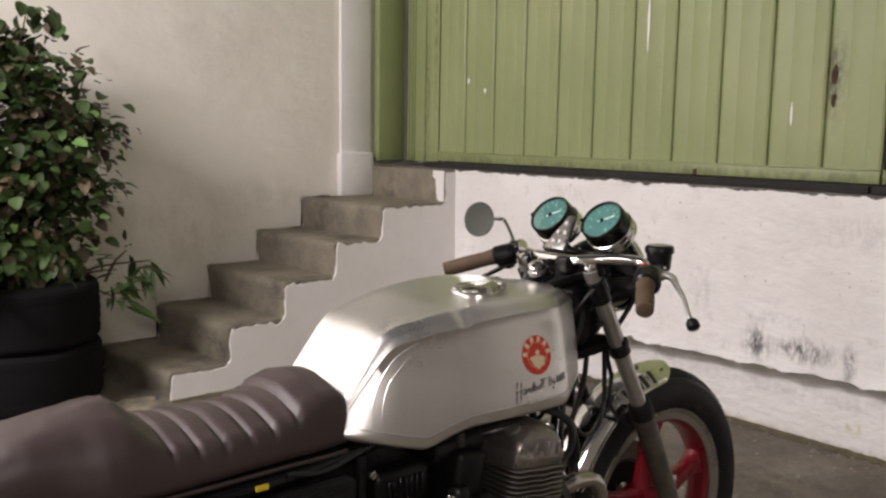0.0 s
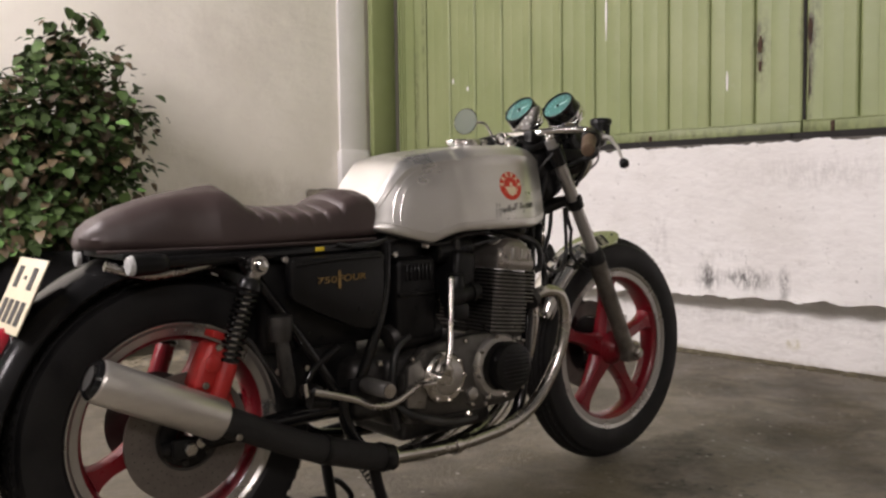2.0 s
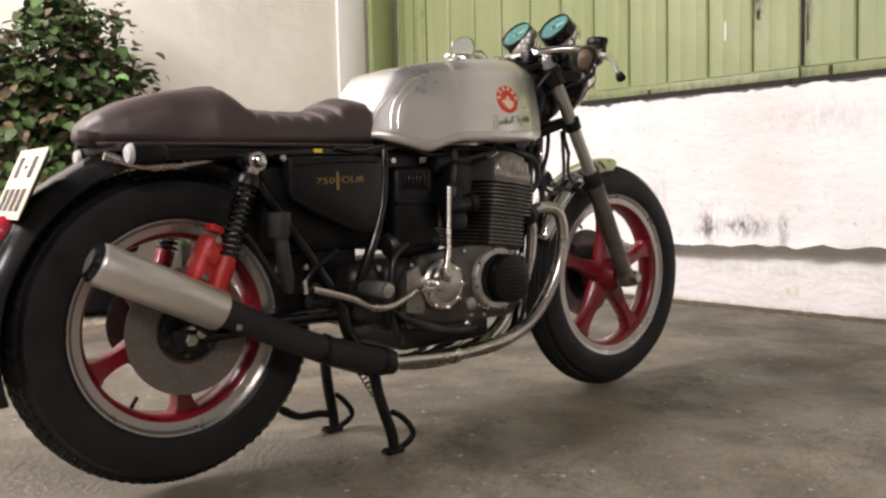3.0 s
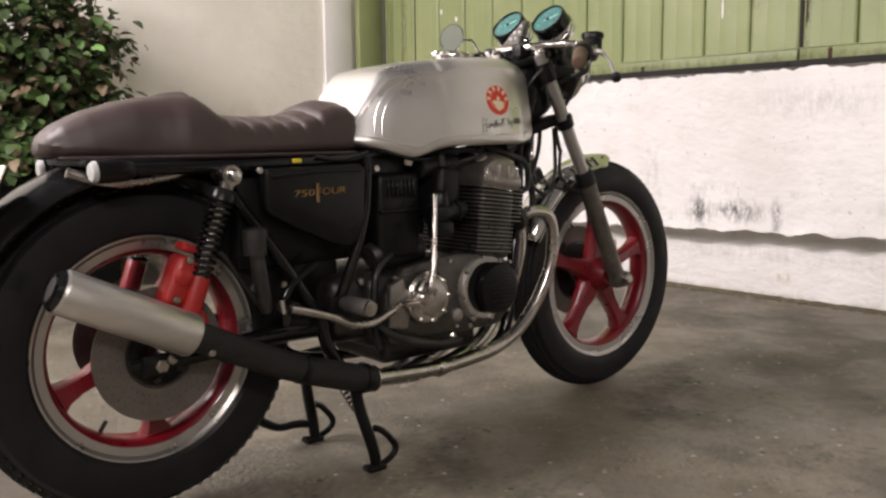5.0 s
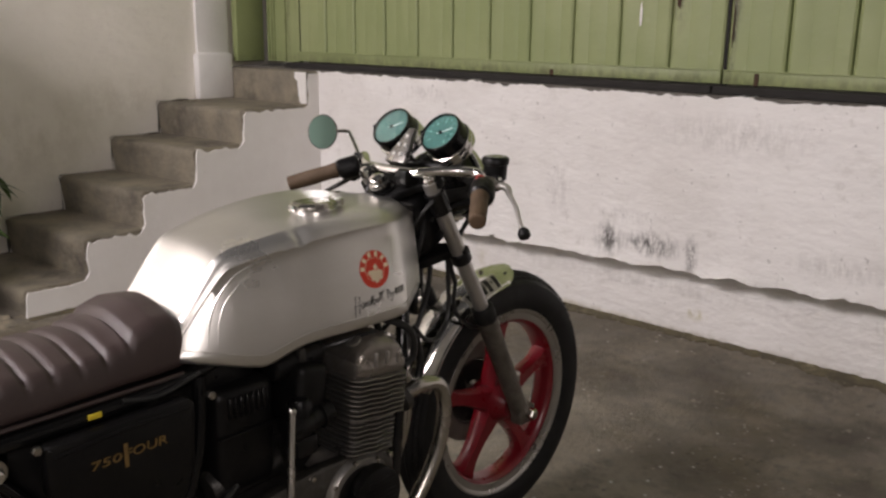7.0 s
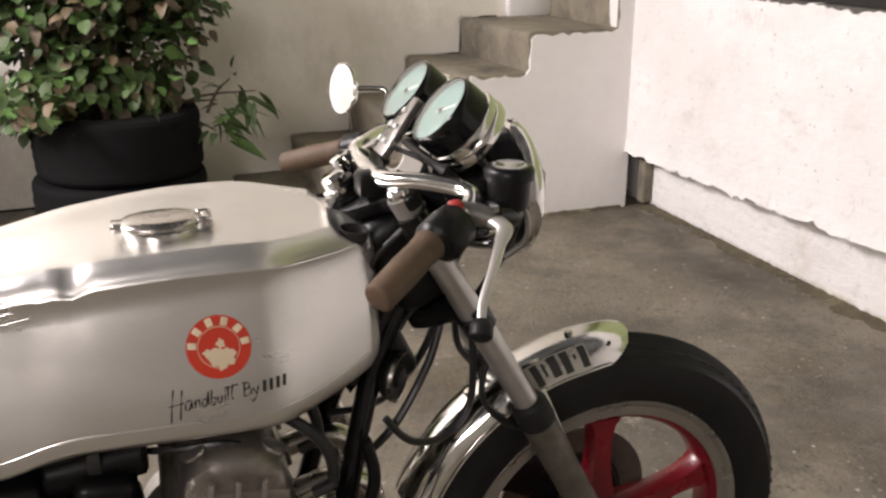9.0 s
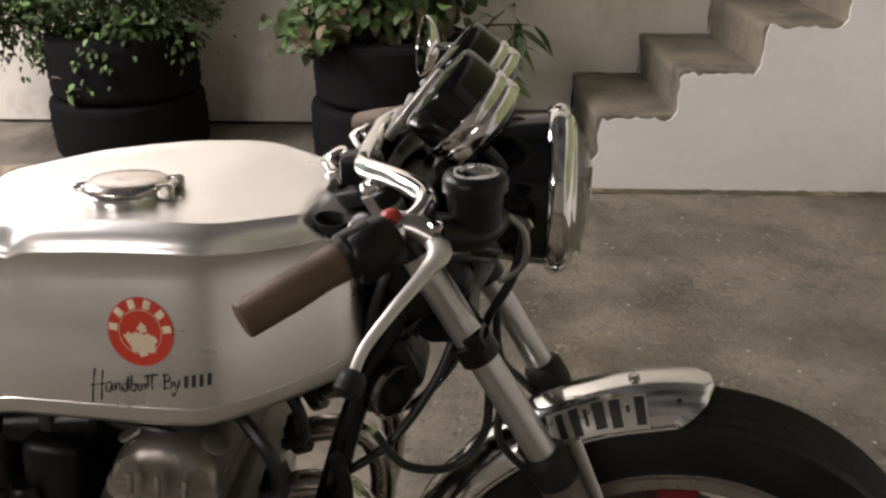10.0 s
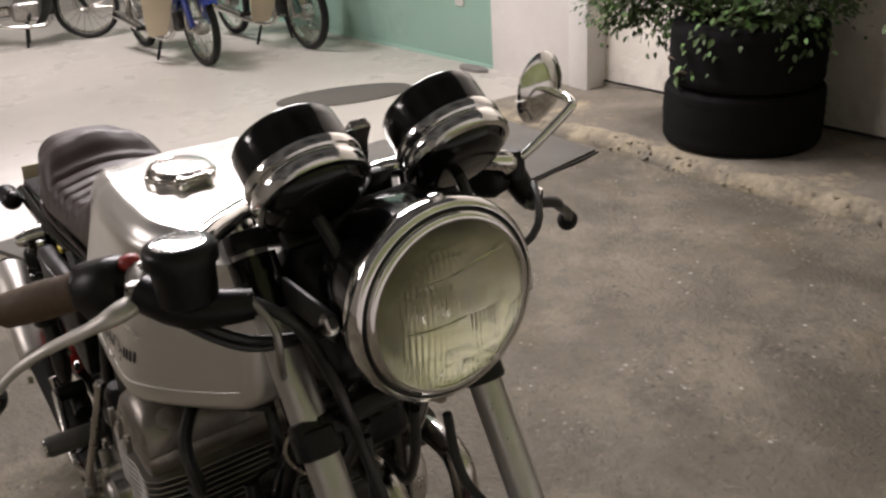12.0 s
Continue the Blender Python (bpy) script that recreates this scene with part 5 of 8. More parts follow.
def build_fender():
    """Chrome front mudguard, a curved channel round the tyre."""
    secs = []
    n = 40
    for i in range(n + 1):
        a = radians(85.5 + (158 - 85.5) * i / n)
        rc = 0.351
        half = 0.058
        end = (0.30 + 0.70 * math.sqrt(1 - (1 - min(1, i / 5)) ** 2)) * (0.89 + 0.11 * min(1, (n - i) / 2.5))
        row = []
        for k in range(13):
            u = (-1 + 2 * k / 12) * end
            rr = rc + 0.016 * (1 - u * u) - 0.020 * abs(u) ** 5
            row.append(FRONT + Vector((math.cos(a) * rr, u * half, math.sin(a) * rr)))
        for k in range(13):
            u = (1 - 2 * k / 12) * end
            rr = rc + 0.016 * (1 - u * u) - 0.020 * abs(u) ** 5 - 0.003
            row.append(FRONT + Vector((math.cos(a) * rr, u * half * 0.985, math.sin(a) * rr)))
        secs.append(row)
    fender = part("front_fender", loft(secs), "chrome", bike, "short chrome front mudguard", angle=50)
    for s in (-1, 1):
        pts = [FRONT + Vector((math.cos(radians(a)) * 0.332, s * 0.058 * (0.9 if a == 158 else 1), math.sin(radians(a)) * 0.332)) for a in (93.5, 95, 110, 125, 140, 155, 158)]
        part("rolled_edge", sweep(pts, 0.0028, 8, 5), "chrome", fender)
        for a0 in (114,):
            p = FRONT + Vector((math.cos(radians(a0)) * 0.338, s * 0.059, math.sin(radians(a0)) * 0.338))
            part("stay", sweep([p, (1.432, s * 0.092, 0.455)], 0.009, 10, smooth=False, flat=0.35, up=(0, 1, 0)), "lever_alloy", fender)
    for a in (100, 128):
        bolt(FRONT + Vector((math.cos(radians(a)) * 0.367, 0.0, math.sin(radians(a)) * 0.367)), 0.007, 0.006, fender, (math.cos(radians(a)), 0, math.sin(radians(a))))
    hole = FRONT + Vector((math.cos(radians(92.5)) * 0.3585, -0.040, math.sin(radians(92.5)) * 0.3585))
    part("rivet_hole", lathe([(0, -0.002), (0.0032, -0.002), (0.0032, 0.0012), (0, 0.0012)], 12, hole, (0.0, -0.45, 0.9)), "ink", fender)
    # the painted number on the side, as plain bars

    def on_fender(deg, u, lift):
        r = 0.351 + 0.016 * (1 - u * u) - 0.020 * abs(u) ** 5 + lift
        return FRONT + Vector((math.cos(radians(deg)) * r, -(u * 0.058 + (lift if u > 0.9 else 0)), math.sin(radians(deg)) * r))

    def painted(d0, d1, u0, u1, lift, steps):
        rows = []
        for i in range(steps + 1):
            deg = d0 + (d1 - d0) * i / steps
            us = [u0 + (u1 - u0) * k / 6 for k in range(7)]
            rows.append([on_fender(deg, u, lift) for u in us] + [on_fender(deg, u, lift - 0.0008) for u in us[::-1]])
        return loft(rows)

    strip = part("number_strip", painted(98.5, 118, 0.99, 0.50, 0.0010, 10), "strip_paint", fender, "pale painted strip with dark bars")
    for at, wide, low, high in ((99.9, 0.95, 0.95, 0.56), (102.2, 0.35, 0.80, 0.70), (104.6, 1.05, 0.95, 0.56), (107.8, 1.15, 0.93, 0.54), (110.4, 0.35, 0.88, 0.62), (112.6, 0.95, 0.95, 0.56), (115.6, 0.75, 0.93, 0.58)):
        part("number_bar", painted(at - wide, at + wide, low, high, 0.0018, 2), "ink", strip)


def build_headlamp():
    c = Vector((1.326, 0.000, 0.952))
    lamp_ob = part("headlamp", lathe([(0, -0.135), (0.030, -0.132), (0.055, -0.118), (0.074, -0.090), (0.083, -0.050), (0.086, -0.010), (0.086, 0.0), (0.080, 0.0), (0.070, -0.06), (0, -0.10)], 48, c, (1, 0, 0)), "black_paint", bike, "round chrome-rimmed headlamp with a ribbed lens")
    part("rim", lathe([(0.084, -0.017), (0.0905, -0.0165), (0.0925, -0.0145), (0.0940, -0.010), (0.0942, -0.002), (0.0930, 0.0035), (0.0900, 0.0070), (0.0872, 0.0075), (0.0858, 0.005), (0.0845, -0.004)], 64, c, (1, 0, 0), closed=True), "chrome", lamp_ob, "chrome rim")
    part("gasket", lathe([(0.0845, -0.002), (0.0862, 0.0055), (0.0835, 0.0075), (0.0825, -0.002)], 64, c, (1, 0, 0), closed=True), "black_satin", lamp_ob, "black rubber ring")
    part("inner_ring", lathe([(0.0832, 0.000), (0.0836, 0.0085), (0.0820, 0.0115), (0.0790, 0.0130), (0.0765, 0.0125), (0.0770, 0.002)], 64, c, (1, 0, 0), closed=True), "chrome", lamp_ob, "thin inner chrome ring")
    # black disc added to put a dark reflected spot in the bowl
    part("bulb_shade", lathe([(0.0, 0), (0.011, 0.0), (0.0105, 0.004), (0.007, 0.006), (0, 0.006)], 20, c + Vector((-0.049, -0.004, -0.006)), (1, 0, 0)), "ink", lamp_ob)
    refl = part("reflector", lathe([(0.079, 0.004), (0.072, -0.014), (0.055, -0.034), (0.035, -0.048), (0.012, -0.055), (0, -0.056)], 48, c, (1, 0, 0)), "reflector", lamp_ob, "silvered bowl with a painted-in yellow-green reflection")
    part("bulb", lathe([(0.006, -0.055), (0.008, -0.03), (0.008, -0.012), (0.005, -0.006), (0, -0.004)], 16, c, (1, 0, 0)), "lamp_white", refl)
    lens = part("lens", lathe([(0.0775, 0.002), (0.0768, 0.0125), (0.060, 0.0230), (0.035, 0.0305), (0, 0.034), (0, 0.030), (0.035, 0.0265), (0.060, 0.019), (0.0745, 0.008)], 48, c, (1, 0, 0), closed=False), "lens_glass", lamp_ob, "clear ribbed glass")
    lens.visible_shadow = False
    # cast ribs on the glass: fans of thin bars
    bands = ((-0.034, 0.018, 10, 0.030, 0.0), (0.020, -0.018, 8, 0.034, 0.0), (0.0, -0.054, 18, 0.020, 0.35), (0.030, 0.046, 8, 0.007, 0.0), (0.056, -0.022, 5, 0.026, -0.3), (-0.010, 0.052, 9, 0.006, 0.0))
    for y0, z, n, h, slant in bands:
        for k in range(n):
            y = y0 + (k - (n - 1) / 2) * 0.0043
            r = math.hypot(y, z)
            if r < 0.069:
                x = 0.0336 - 0.0031 * (r / 0.0285) ** 1.75
                rib = part("rib", box((0.0022, 0.0022, h), c + Vector((x, y, z)), 0.0007, Matrix.Rotation(slant * (1 if y > 0 else -1) + radians(4), 3, "X"), seg=1), "lens_glass", lens)
                rib.visible_shadow = False
    for y0, z, w in ((0.0, 0.040, 0.080), (-0.030, 0.001, 0.055)):
        rib = part("lens_step", sweep([(c.x + 0.0334 - 0.0031 * (math.hypot(y, z) / 0.0285) ** 1.75, c.y + y, c.z + z + 0.004 * math.sin(y * 40)) for y in [y0 - w / 2 + w * k / 8 for k in range(9)]], 0.0010, 6, 2), "chrome_dull", lens)
        rib.visible_shadow = False
    part("rim_screw", lathe([(0, 0), (0.006, 0), (0.006, 0.008), (0, 0.010)], 10, c + Vector((-0.004, 0, 0.089)), (0, 0, 1)), "chrome", lamp_ob)
    part("rim_screw", lathe([(0, 0), (0.006, 0), (0.006, 0.008), (0, 0.010)], 10, c + Vector((-0.004, -0.01, -0.09)), (0, 0, -1)), "chrome_dull", lamp_ob)
    for s in (-1, 1):
        part("bracket", box((0.10, 0.006, 0.030), c + Vector((-0.085, s * 0.088, -0.01)), 0.003), "black_satin", lamp_ob)
        bolt(c + Vector((-0.04, s * 0.088, -0.005)), 0.010, 0.010, lamp_ob, (0, s, 0), "chrome_dull")
    part("side_reflector", lathe([(0, 0), (0.018, 0), (0.018, 0.006), (0.014, 0.012), (0, 0.014)], 24, c + Vector((-0.030, 0.104, -0.022)), (0.5, 1, 0.0)), "lamp_grey", lamp_ob)


def build_gauges():
    n = Vector((-0.76, 0, 0.65)).normalized()
    for y, label in ((-0.069, "round gauge with a teal dial in a black cup"), (0.083, "round gauge with a teal dial in a black cup")):
        f = Vector((1.196, y, 1.083))
        g = part("gauge", lathe([(0, -0.074), (0.030, -0.074), (0.040, -0.071), (0.046, -0.065), (0.048, -0.060)], 40, f, n), "black_paint", bike, label)
        part("chrome_band", lathe([(0.048, -0.063), (0.0530, -0.062), (0.0545, -0.057), (0.0535, -0.048), (0.0522, -0.0465), (0.0522, -0.0445), (0.0540, -0.043), (0.0545, -0.038), (0.0530, -0.034), (0.050, -0.033)], 48, f, n, closed=True), "chrome", g, "chrome band")
        part("cup", lathe([(0.0505, -0.040), (0.0505, -0.010), (0.0495, 0.000), (0.0475, 0.0025), (0.0455, 0.002), (0.0450, -0.004), (0.0450, -0.040)], 48, f, n, closed=True), "black_paint", g, "glossy black cup")
        dial = part("dial", lathe([(0, -0.0045), (0.0452, -0.0045), (0.0452, -0.006), (0, -0.006)], 40, f, n), "dial_teal", g, "teal dial")
        right = Vector((0, -1, 0))
        upv = n.cross(right)
        for k in range(13):
            a = radians(225 - 22.5 * k)
            d = right * math.cos(a) + upv * math.sin(a)
            m = facing(f + n * -0.0040 + d * 0.036, d, n)
            bm = box((0.0045, 0.0008, 0.0006))
            bm.transform(m)
            part("tick", bm, "dial_mark", dial)
            if k % 2 == 0:
                bm = box((0.0022, 0.0036, 0.0006))
                bm.transform(facing(f + n * -0.0040 + d * 0.0285, right, n))
                part("figure_bar", bm, "dial_mark", dial)
        a = radians(28)
        d = right * math.cos(a) + upv * math.sin(a)
        bm = box((0.040, 0.0018, 0.0008), (0.010, 0, 0))
        bm.transform(facing(f + n * -0.0030, d, n))
        part("needle", bm, "lamp_white", dial)
        part("needle_cap", lathe([(0, 0), (0.005, 0), (0.004, 0.002), (0, 0.002)], 16, f + n * -0.0035, n), "black_paint", dial)
        gl = part("glass", lathe([(0, 0.001), (0.0455, 0.0005), (0.0455, 0.002), (0, 0.003)], 40, f, n), "clear_glass", g)
        gl.visible_shadow = False
        part("knob", lathe([(0, 0), (0.004, 0), (0.004, 0.012), (0, 0.012)], 10, f - n * 0.01 + Vector((0.0, 0.052, 0.0)), (0, 1, 0)), "black_paint", g)
    # warning-light plate between the gauges
    m = facing((1.158, 0.008, 1.040), (0, -1, 0), n)
    bm = prism([(-0.030, -0.035), (0.030, -0.035), (0.024, 0.0), (0.014, 0.03), (0.010, 0.055), (-0.010, 0.055), (-0.014, 0.03), (-0.024, 0.0)], 0.012, m, 0.003)
    plate = part("lamp_plate", bm, "fin_alloy", bike, "grey plate with small warning lamps between the gauges")
    for k in range(3):
        for j in (-1, 1):
            if k < 2 or j < 0:
                p = m @ Vector((j * 0.010 if k < 2 else 0.0, -0.016 + 0.024 * k, 0.006))
                part("warning_lamp", lathe([(0, 0), (0.0045, 0), (0.0038, 0.004), (0, 0.005)], 14, p, n), "lamp_white", plate)
    part("gauge_bracket", box((0.03, 0.19, 0.012), (1.205, 0.005, 1.000), 0.004, Matrix.Rotation(radians(40), 3, "Y")), "black_satin", bike)
    for y in (-0.069, 0.083):
        part("gauge_cable", sweep([(1.240, y, 1.025), (1.265, y * 0.9, 0.99), (1.255, y * 0.6, 0.93), (1.225, y * 0.5, 0.86)], 0.006, 8), "cable", bike)


def build_bars():
    bars = part("handlebar", sweep([(1.115, -0.06, 1.000), (1.115, 0.06, 1.000)], 0.0112, 16, smooth=False), "chrome", bike, "low chrome handlebar swept forward and back to brown grips")
    part("bar_clamp", box((0.045, 0.035, 0.034), (1.112, -0.052, 0.992), 0.008), "black_satin", bars)
    part("bar_clamp", box((0.045, 0.035, 0.034), (1.112, 0.058, 0.992), 0.008), "black_satin", bars)
    for s in (-1, 1):
        part("bar_tube", sweep([(1.115, s * 0.055, 1.000), (1.122, s * 0.085, 1.003), (1.160, s * 0.130, 1.008), (1.192, s * 0.170, 1.006), (1.190, s * (0.200 if s < 0 else 0.180), 0.998), (1.160, s * (0.222 if s < 0 else 0.186), 0.984), (1.128, s * (0.246 if s < 0 else 0.206), 0.973), (1.055, s * (0.296 if s < 0 else 0.270), 0.947)],
                               0.0112, 16, 6), "chrome", bars)
        e = Vector((1.050, s * (0.304 if s < 0 else 0.278), 0.942))
        i0 = Vector((1.124, -0.2465, 0.9725)) if s < 0 else Vector((1.132, 0.200, 0.975))
        d = (e - i0).normalized()
        part("grip", sweep([i0 - d * 0.004, i0, i0 + d * 0.02, i0 + (e - i0) * 0.5, e - d * 0.012, e - d * 0.002, e], [0.0165, 0.0190, 0.0172, 0.0182, 0.0172, 0.0168, 0.012], 24, 3), "grip_brown", bars, "worn brown rubber grip")
        sw = i0 - d * 0.022
        housing = part("switch_housing", sweep([sw - d * 0.022, sw - d * 0.016, sw + d * 0.014, sw + d * 0.020], [0.016, 0.022, 0.023, 0.018], 20, smooth=False), "black_satin", bars, "black switch housing")
        part("switch_body", sweep([sw - d * 0.030 + Vector((0.006, 0, -0.003)), sw - d * 0.024 + Vector((0.006, 0, -0.003)), sw + d * 0.012 + Vector((0.006, 0, -0.003)), sw + d * 0.018 + Vector((0.006, 0, -0.003))], [0.020, 0.0265, 0.0270, 0.022], 10, smooth=False), "black_satin", housing, angle=50)
        # lever: perch, pivot, blade and ball
        piv = Vector((1.208, -0.222, 0.985)) if s < 0 else Vector((1.200, 0.212, 0.950))
        blade = ((1.200, -0.262, 0.970), (1.177, -0.298, 0.952), (1.157, -0.323, 0.931), (1.149, -0.340, 0.912)) if s < 0 else ((1.196, 0.248, 0.934), (1.176, 0.278, 0.914), (1.156, 0.299, 0.896), (1.142, 0.311, 0.884))
        perch = part("lever_perch", sweep([(1.166, s * 0.205, 0.988 if s < 0 else 0.978), (1.186, s * 0.210, piv.z + 0.006), piv], [0.016, 0.014, 0.011], 14, 3), "fin_alloy" if s < 0 else "black_satin", bars)
        bolt(piv + Vector((0, 0, 0.010)), 0.008, 0.006, perch, (0, 0, 1), "chrome")
        part("lever", sweep([piv + Vector((-0.006, s * -0.012, 0.0)), piv + Vector((0.004, s * 0.020, -0.004)), *blade], [0.0120, 0.0110, 0.0070, 0.0056, 0.0052, 0.0050] if s < 0 else [0.009, 0.009, 0.0080, 0.0072, 0.0066, 0.0062], 14, 5, flat=0.7, up=(0, 0, 1)), "lever_alloy" if s < 0 else "alloy_dark", bars, "bare alloy lever")
        tip, way = Vector(blade[-1]), (Vector(blade[-1]) - Vector(blade[-2])).normalized()
        part("lever_ball", sweep([tip - way * 0.008, tip, tip + way * 0.010, tip + way * 0.015], [0.008, 0.0125, 0.0125, 0.006], 14, 3), "rubber", bars, "black rubber lever end")
    part("kill_switch", lathe([(0, 0), (0.010, 0), (0.0105, 0.004), (0.008, 0.008), (0.004, 0.010), (0, 0.010)], 12, (1.166, -0.212, 0.999), (-0.2, -0.1, 1)), "red_switch", bars, "red kill switch")
    # front brake reservoir
    c = Vector((1.240, -0.190, 0.985))
    res = part("brake_reservoir", lathe([(0, 0), (0.020, 0), (0.024, 0.004), (0.026, 0.034), (0.026, 0.038)], 32, c), "black_satin", bike, "round black brake fluid reservoir")
    part("lid", lathe([(0.026, 0.036), (0.0295, 0.037), (0.0300, 0.047), (0.0275, 0.0515), (0.0230, 0.0535), (0.0215, 0.0525), (0, 0.0525)], 36, c), "black_satin", res, "black screw lid with a polished top and printed ring")
    part("lid_disc", lathe([(0, 0.0525), (0.0218, 0.0525), (0.0218, 0.0532), (0.0205, 0.0536), (0, 0.0536)], 36, c), "lid_steel", res, "polished dark metal disc")
    for k in range(26):
        a = 2 * math.pi * k / 26
        if k % 9:
            part("print_bar", box((0.0024, 0.0026, 0.0006), c + Vector((0.0186 * math.cos(a), 0.0186 * math.sin(a), 0.0538)), turn=Matrix.Rotation(a, 3, "Z")), "lamp_grey", res)
    part("master_cylinder", sweep([c + Vector((-0.034, -0.026, 0.004)), c + Vector((0.0, 0.0, -0.006)), c + Vector((0.020, 0.045, -0.010))], [0.016, 0.018, 0.013], 16, 3), "black_satin", res)
    part("brake_hose", sweep([c + Vector((0.022, 0.045, -0.008)), c + Vector((0.045, 0.07, -0.03)), c + Vector((0.035, 0.10, -0.10)), (1.245, -0.06, 0.80), (1.275, -0.05, 0.72)], 0.0055, 10), "cable", res)
    part("hose_loop", sweep([(1.262, -0.150, 0.985), (1.285, -0.140, 0.960), (1.286, -0.140, 0.925), (1.262, -0.130, 0.900)], 0.0036, 10), "fin_alloy", res, "bare metal brake line")
    for s, a in ((-1, (1.205, -0.205, 0.975)), (-1, (1.200, -0.205, 0.965)), (1, (1.205, 0.205, 0.975))):
        part("control_cable", sweep([a, (a[0] + 0.055, a[1] * 0.75, a[2] - 0.03), (1.235, a[1] * 0.25, 0.90), (1.17, s * 0.03, 0.80), (1.05, s * 0.05, 0.70)], 0.0042, 8), "cable", bars)
    part("cable_adjuster", sweep([(1.205, -0.205, 0.966), (1.232, -0.180, 0.957)], 0.006, 10, smooth=False), "chrome_dull", bars)


def build_mirror():
    stem = part("mirror", sweep([(1.190, 0.190, 1.000), (1.200, 0.202, 1.010), (1.214, 0.243, 1.046), (1.210, 0.255, 1.055), (1.180, 0.263, 1.057), (1.163, 0.265, 1.057)], 0.0048, 10, 5), "chrome", bike, "round bar mirror on a bent chrome stem")
    n = Vector((-0.94, -0.28, 0.15)).normalized()
    c = Vector((1.147, 0.265, 1.057))
    part("mirror_shell", lathe([(0, -0.020), (0.012, -0.019), (0.030, -0.011), (0.040, -0.002), (0.0415, 0.002), (0.040, 0.004), (0.039, 0.001)], 40, c, n), "chrome", stem, "chrome shell")
    part("mirror_glass", lathe([(0, 0.0015), (0.039, 0.0015), (0.039, 0.003), (0, 0.003)], 40, c, n), "mirror_glass", stem, "silvered glass")
    part("stem_base", lathe([(0, -0.02), (0.012, -0.02), (0.012, 0.0), (0.008, 0.01), (0, 0.01)], 16, (1.190, 0.190, 1.002)), "black_satin", stem)




def build_engine():
    eng = part("engine", box((0.40, 0.30, 0.17), (0.72, 0, 0.375), 0.03, seg=3), "alloy_dark", bike, "four-cylinder air-cooled engine of dull cast alloy")
    part("sump", box((0.30, 0.22, 0.07), (0.74, 0, 0.270), 0.02, seg=3), "alloy_dark", eng)
    part("gearbox", box((0.20, 0.26, 0.15), (0.535, 0, 0.385), 0.03, seg=3), "alloy_dark", eng)
    lean = Matrix.Rotation(radians(7), 4, "Y")
    base = Matrix.Translation((0.876, 0, 0.470)) @ lean
    bm = box((0.112, 0.37, 0.17), (0, 0, 0.085), 0.01)
    bm.transform(base)
    part("cylinder_block", bm, "alloy_dark", eng)
    # cooling fins, each a thin plate with rounded corners and a scalloped edge
    for k in range(17):
        z = 0.018 + 0.0097 * k
        hx, hy = (0.066, 0.196) if k < 8 else (0.078, 0.208)
        pts = []
        for j in range(64):
            a = 2 * math.pi * j / 64
            ca, sa = math.cos(a), math.sin(a)
            q = (abs(ca) ** 8 + abs(sa) ** 8) ** (-1 / 8)
            pts.append((hx * q * ca, hy * q * sa * (1 + 0.012 * math.cos(8 * a))))
        part("cooling_fin", prism(pts, 0.0030, base @ Matrix.Translation((0, 0, z)), 0.0010), "fin_alloy", eng, angle=50)
    head = box((0.132, 0.40, 0.035), (0, 0, 0.190), 0.012)
    head.transform(base)
    head = part("cylinder_head", head, "head_alloy", eng, "dull alloy cylinder head cover")
    rows = []
    for y, k in ((-0.196, 0.55), (-0.192, 0.80), (-0.180, 0.95), (-0.15, 1.0), (-0.05, 1.0), (0.05, 1.0), (0.15, 1.0), (0.180, 0.95), (0.192, 0.80), (0.196, 0.55)):
        rows.append([base @ Vector((0.062 * (0.86 + 0.14 * k) * math.cos(a), y, 0.192 + 0.064 * k * math.sin(a) ** 0.75)) for a in [math.pi * j / 14 for j in range(15)]])
    bm = loft(rows)
    part("rocker_cover", bm, "head_alloy", head)
    for y in (-0.16, -0.055, 0.055, 0.16):
        for x in (-0.058, 0.058):
            p = base @ Vector((x * 0.8, y, 0.240))
            part("tappet_cap", lathe([(0, 0), (0.016, 0), (0.016, 0.004), (0.010, 0.006), (0, 0.006)], 18, p, (x * 9, 0, 1)), "alloy", head)
        part("spark_plug", sweep([base @ Vector((0.10, y, 0.17)), base @ Vector((0.125, y, 0.19)), base @ Vector((0.10, y, 0.25)), (0.93, y * 0.6, 0.742)], 0.008, 8), "cable", head)
    for x in (-0.03, 0.0, 0.03):
        bm = box((0.006, 0.008, 0.028), (x, -0.209, 0.214), 0.002)
        bm.transform(base)
        part("cover_rib", bm, "alloy", head)
    # right-hand covers
    clutch = part("clutch_cover", lathe([(0, 0.0), (0.056, 0.0), (0.062, 0.006), (0.063, 0.030), (0.070, 0.050)][::-1], 48, (0.655, -0.205, 0.402), (0, 1, 0)), "chrome_dull", eng, "round polished alloy clutch cover")
    part("cover_face", lathe([(0, -0.006), (0.038, -0.006), (0.044, -0.002), (0.046, 0.002)], 40, (0.660, -0.205, 0.405), (0, 1, 0)), "alloy", clutch)
    part("cover_groove", lathe([(0.0640, 0.030), (0.0720, 0.030), (0.0735, 0.046), (0.0640, 0.046)], 48, (0.655, -0.205, 0.402), (0, 1, 0), closed=True), "black_satin", clutch, "dark greasy joint")
    for k in range(9):
        a = 2 * math.pi * k / 9
        bolt((0.655 + 0.055 * math.cos(a), -0.204, 0.402 + 0.055 * math.sin(a)), 0.0050, 0.006, clutch)
    pc = part("points_cover", lathe([(0, 0.0), (0.050, 0.0), (0.060, 0.004), (0.0625, 0.012), (0.0625, 0.030)][::-1], 48, (0.868, -0.222, 0.400), (0, 1, 0)), "black_satin", eng, "black ribbed ignition cover")
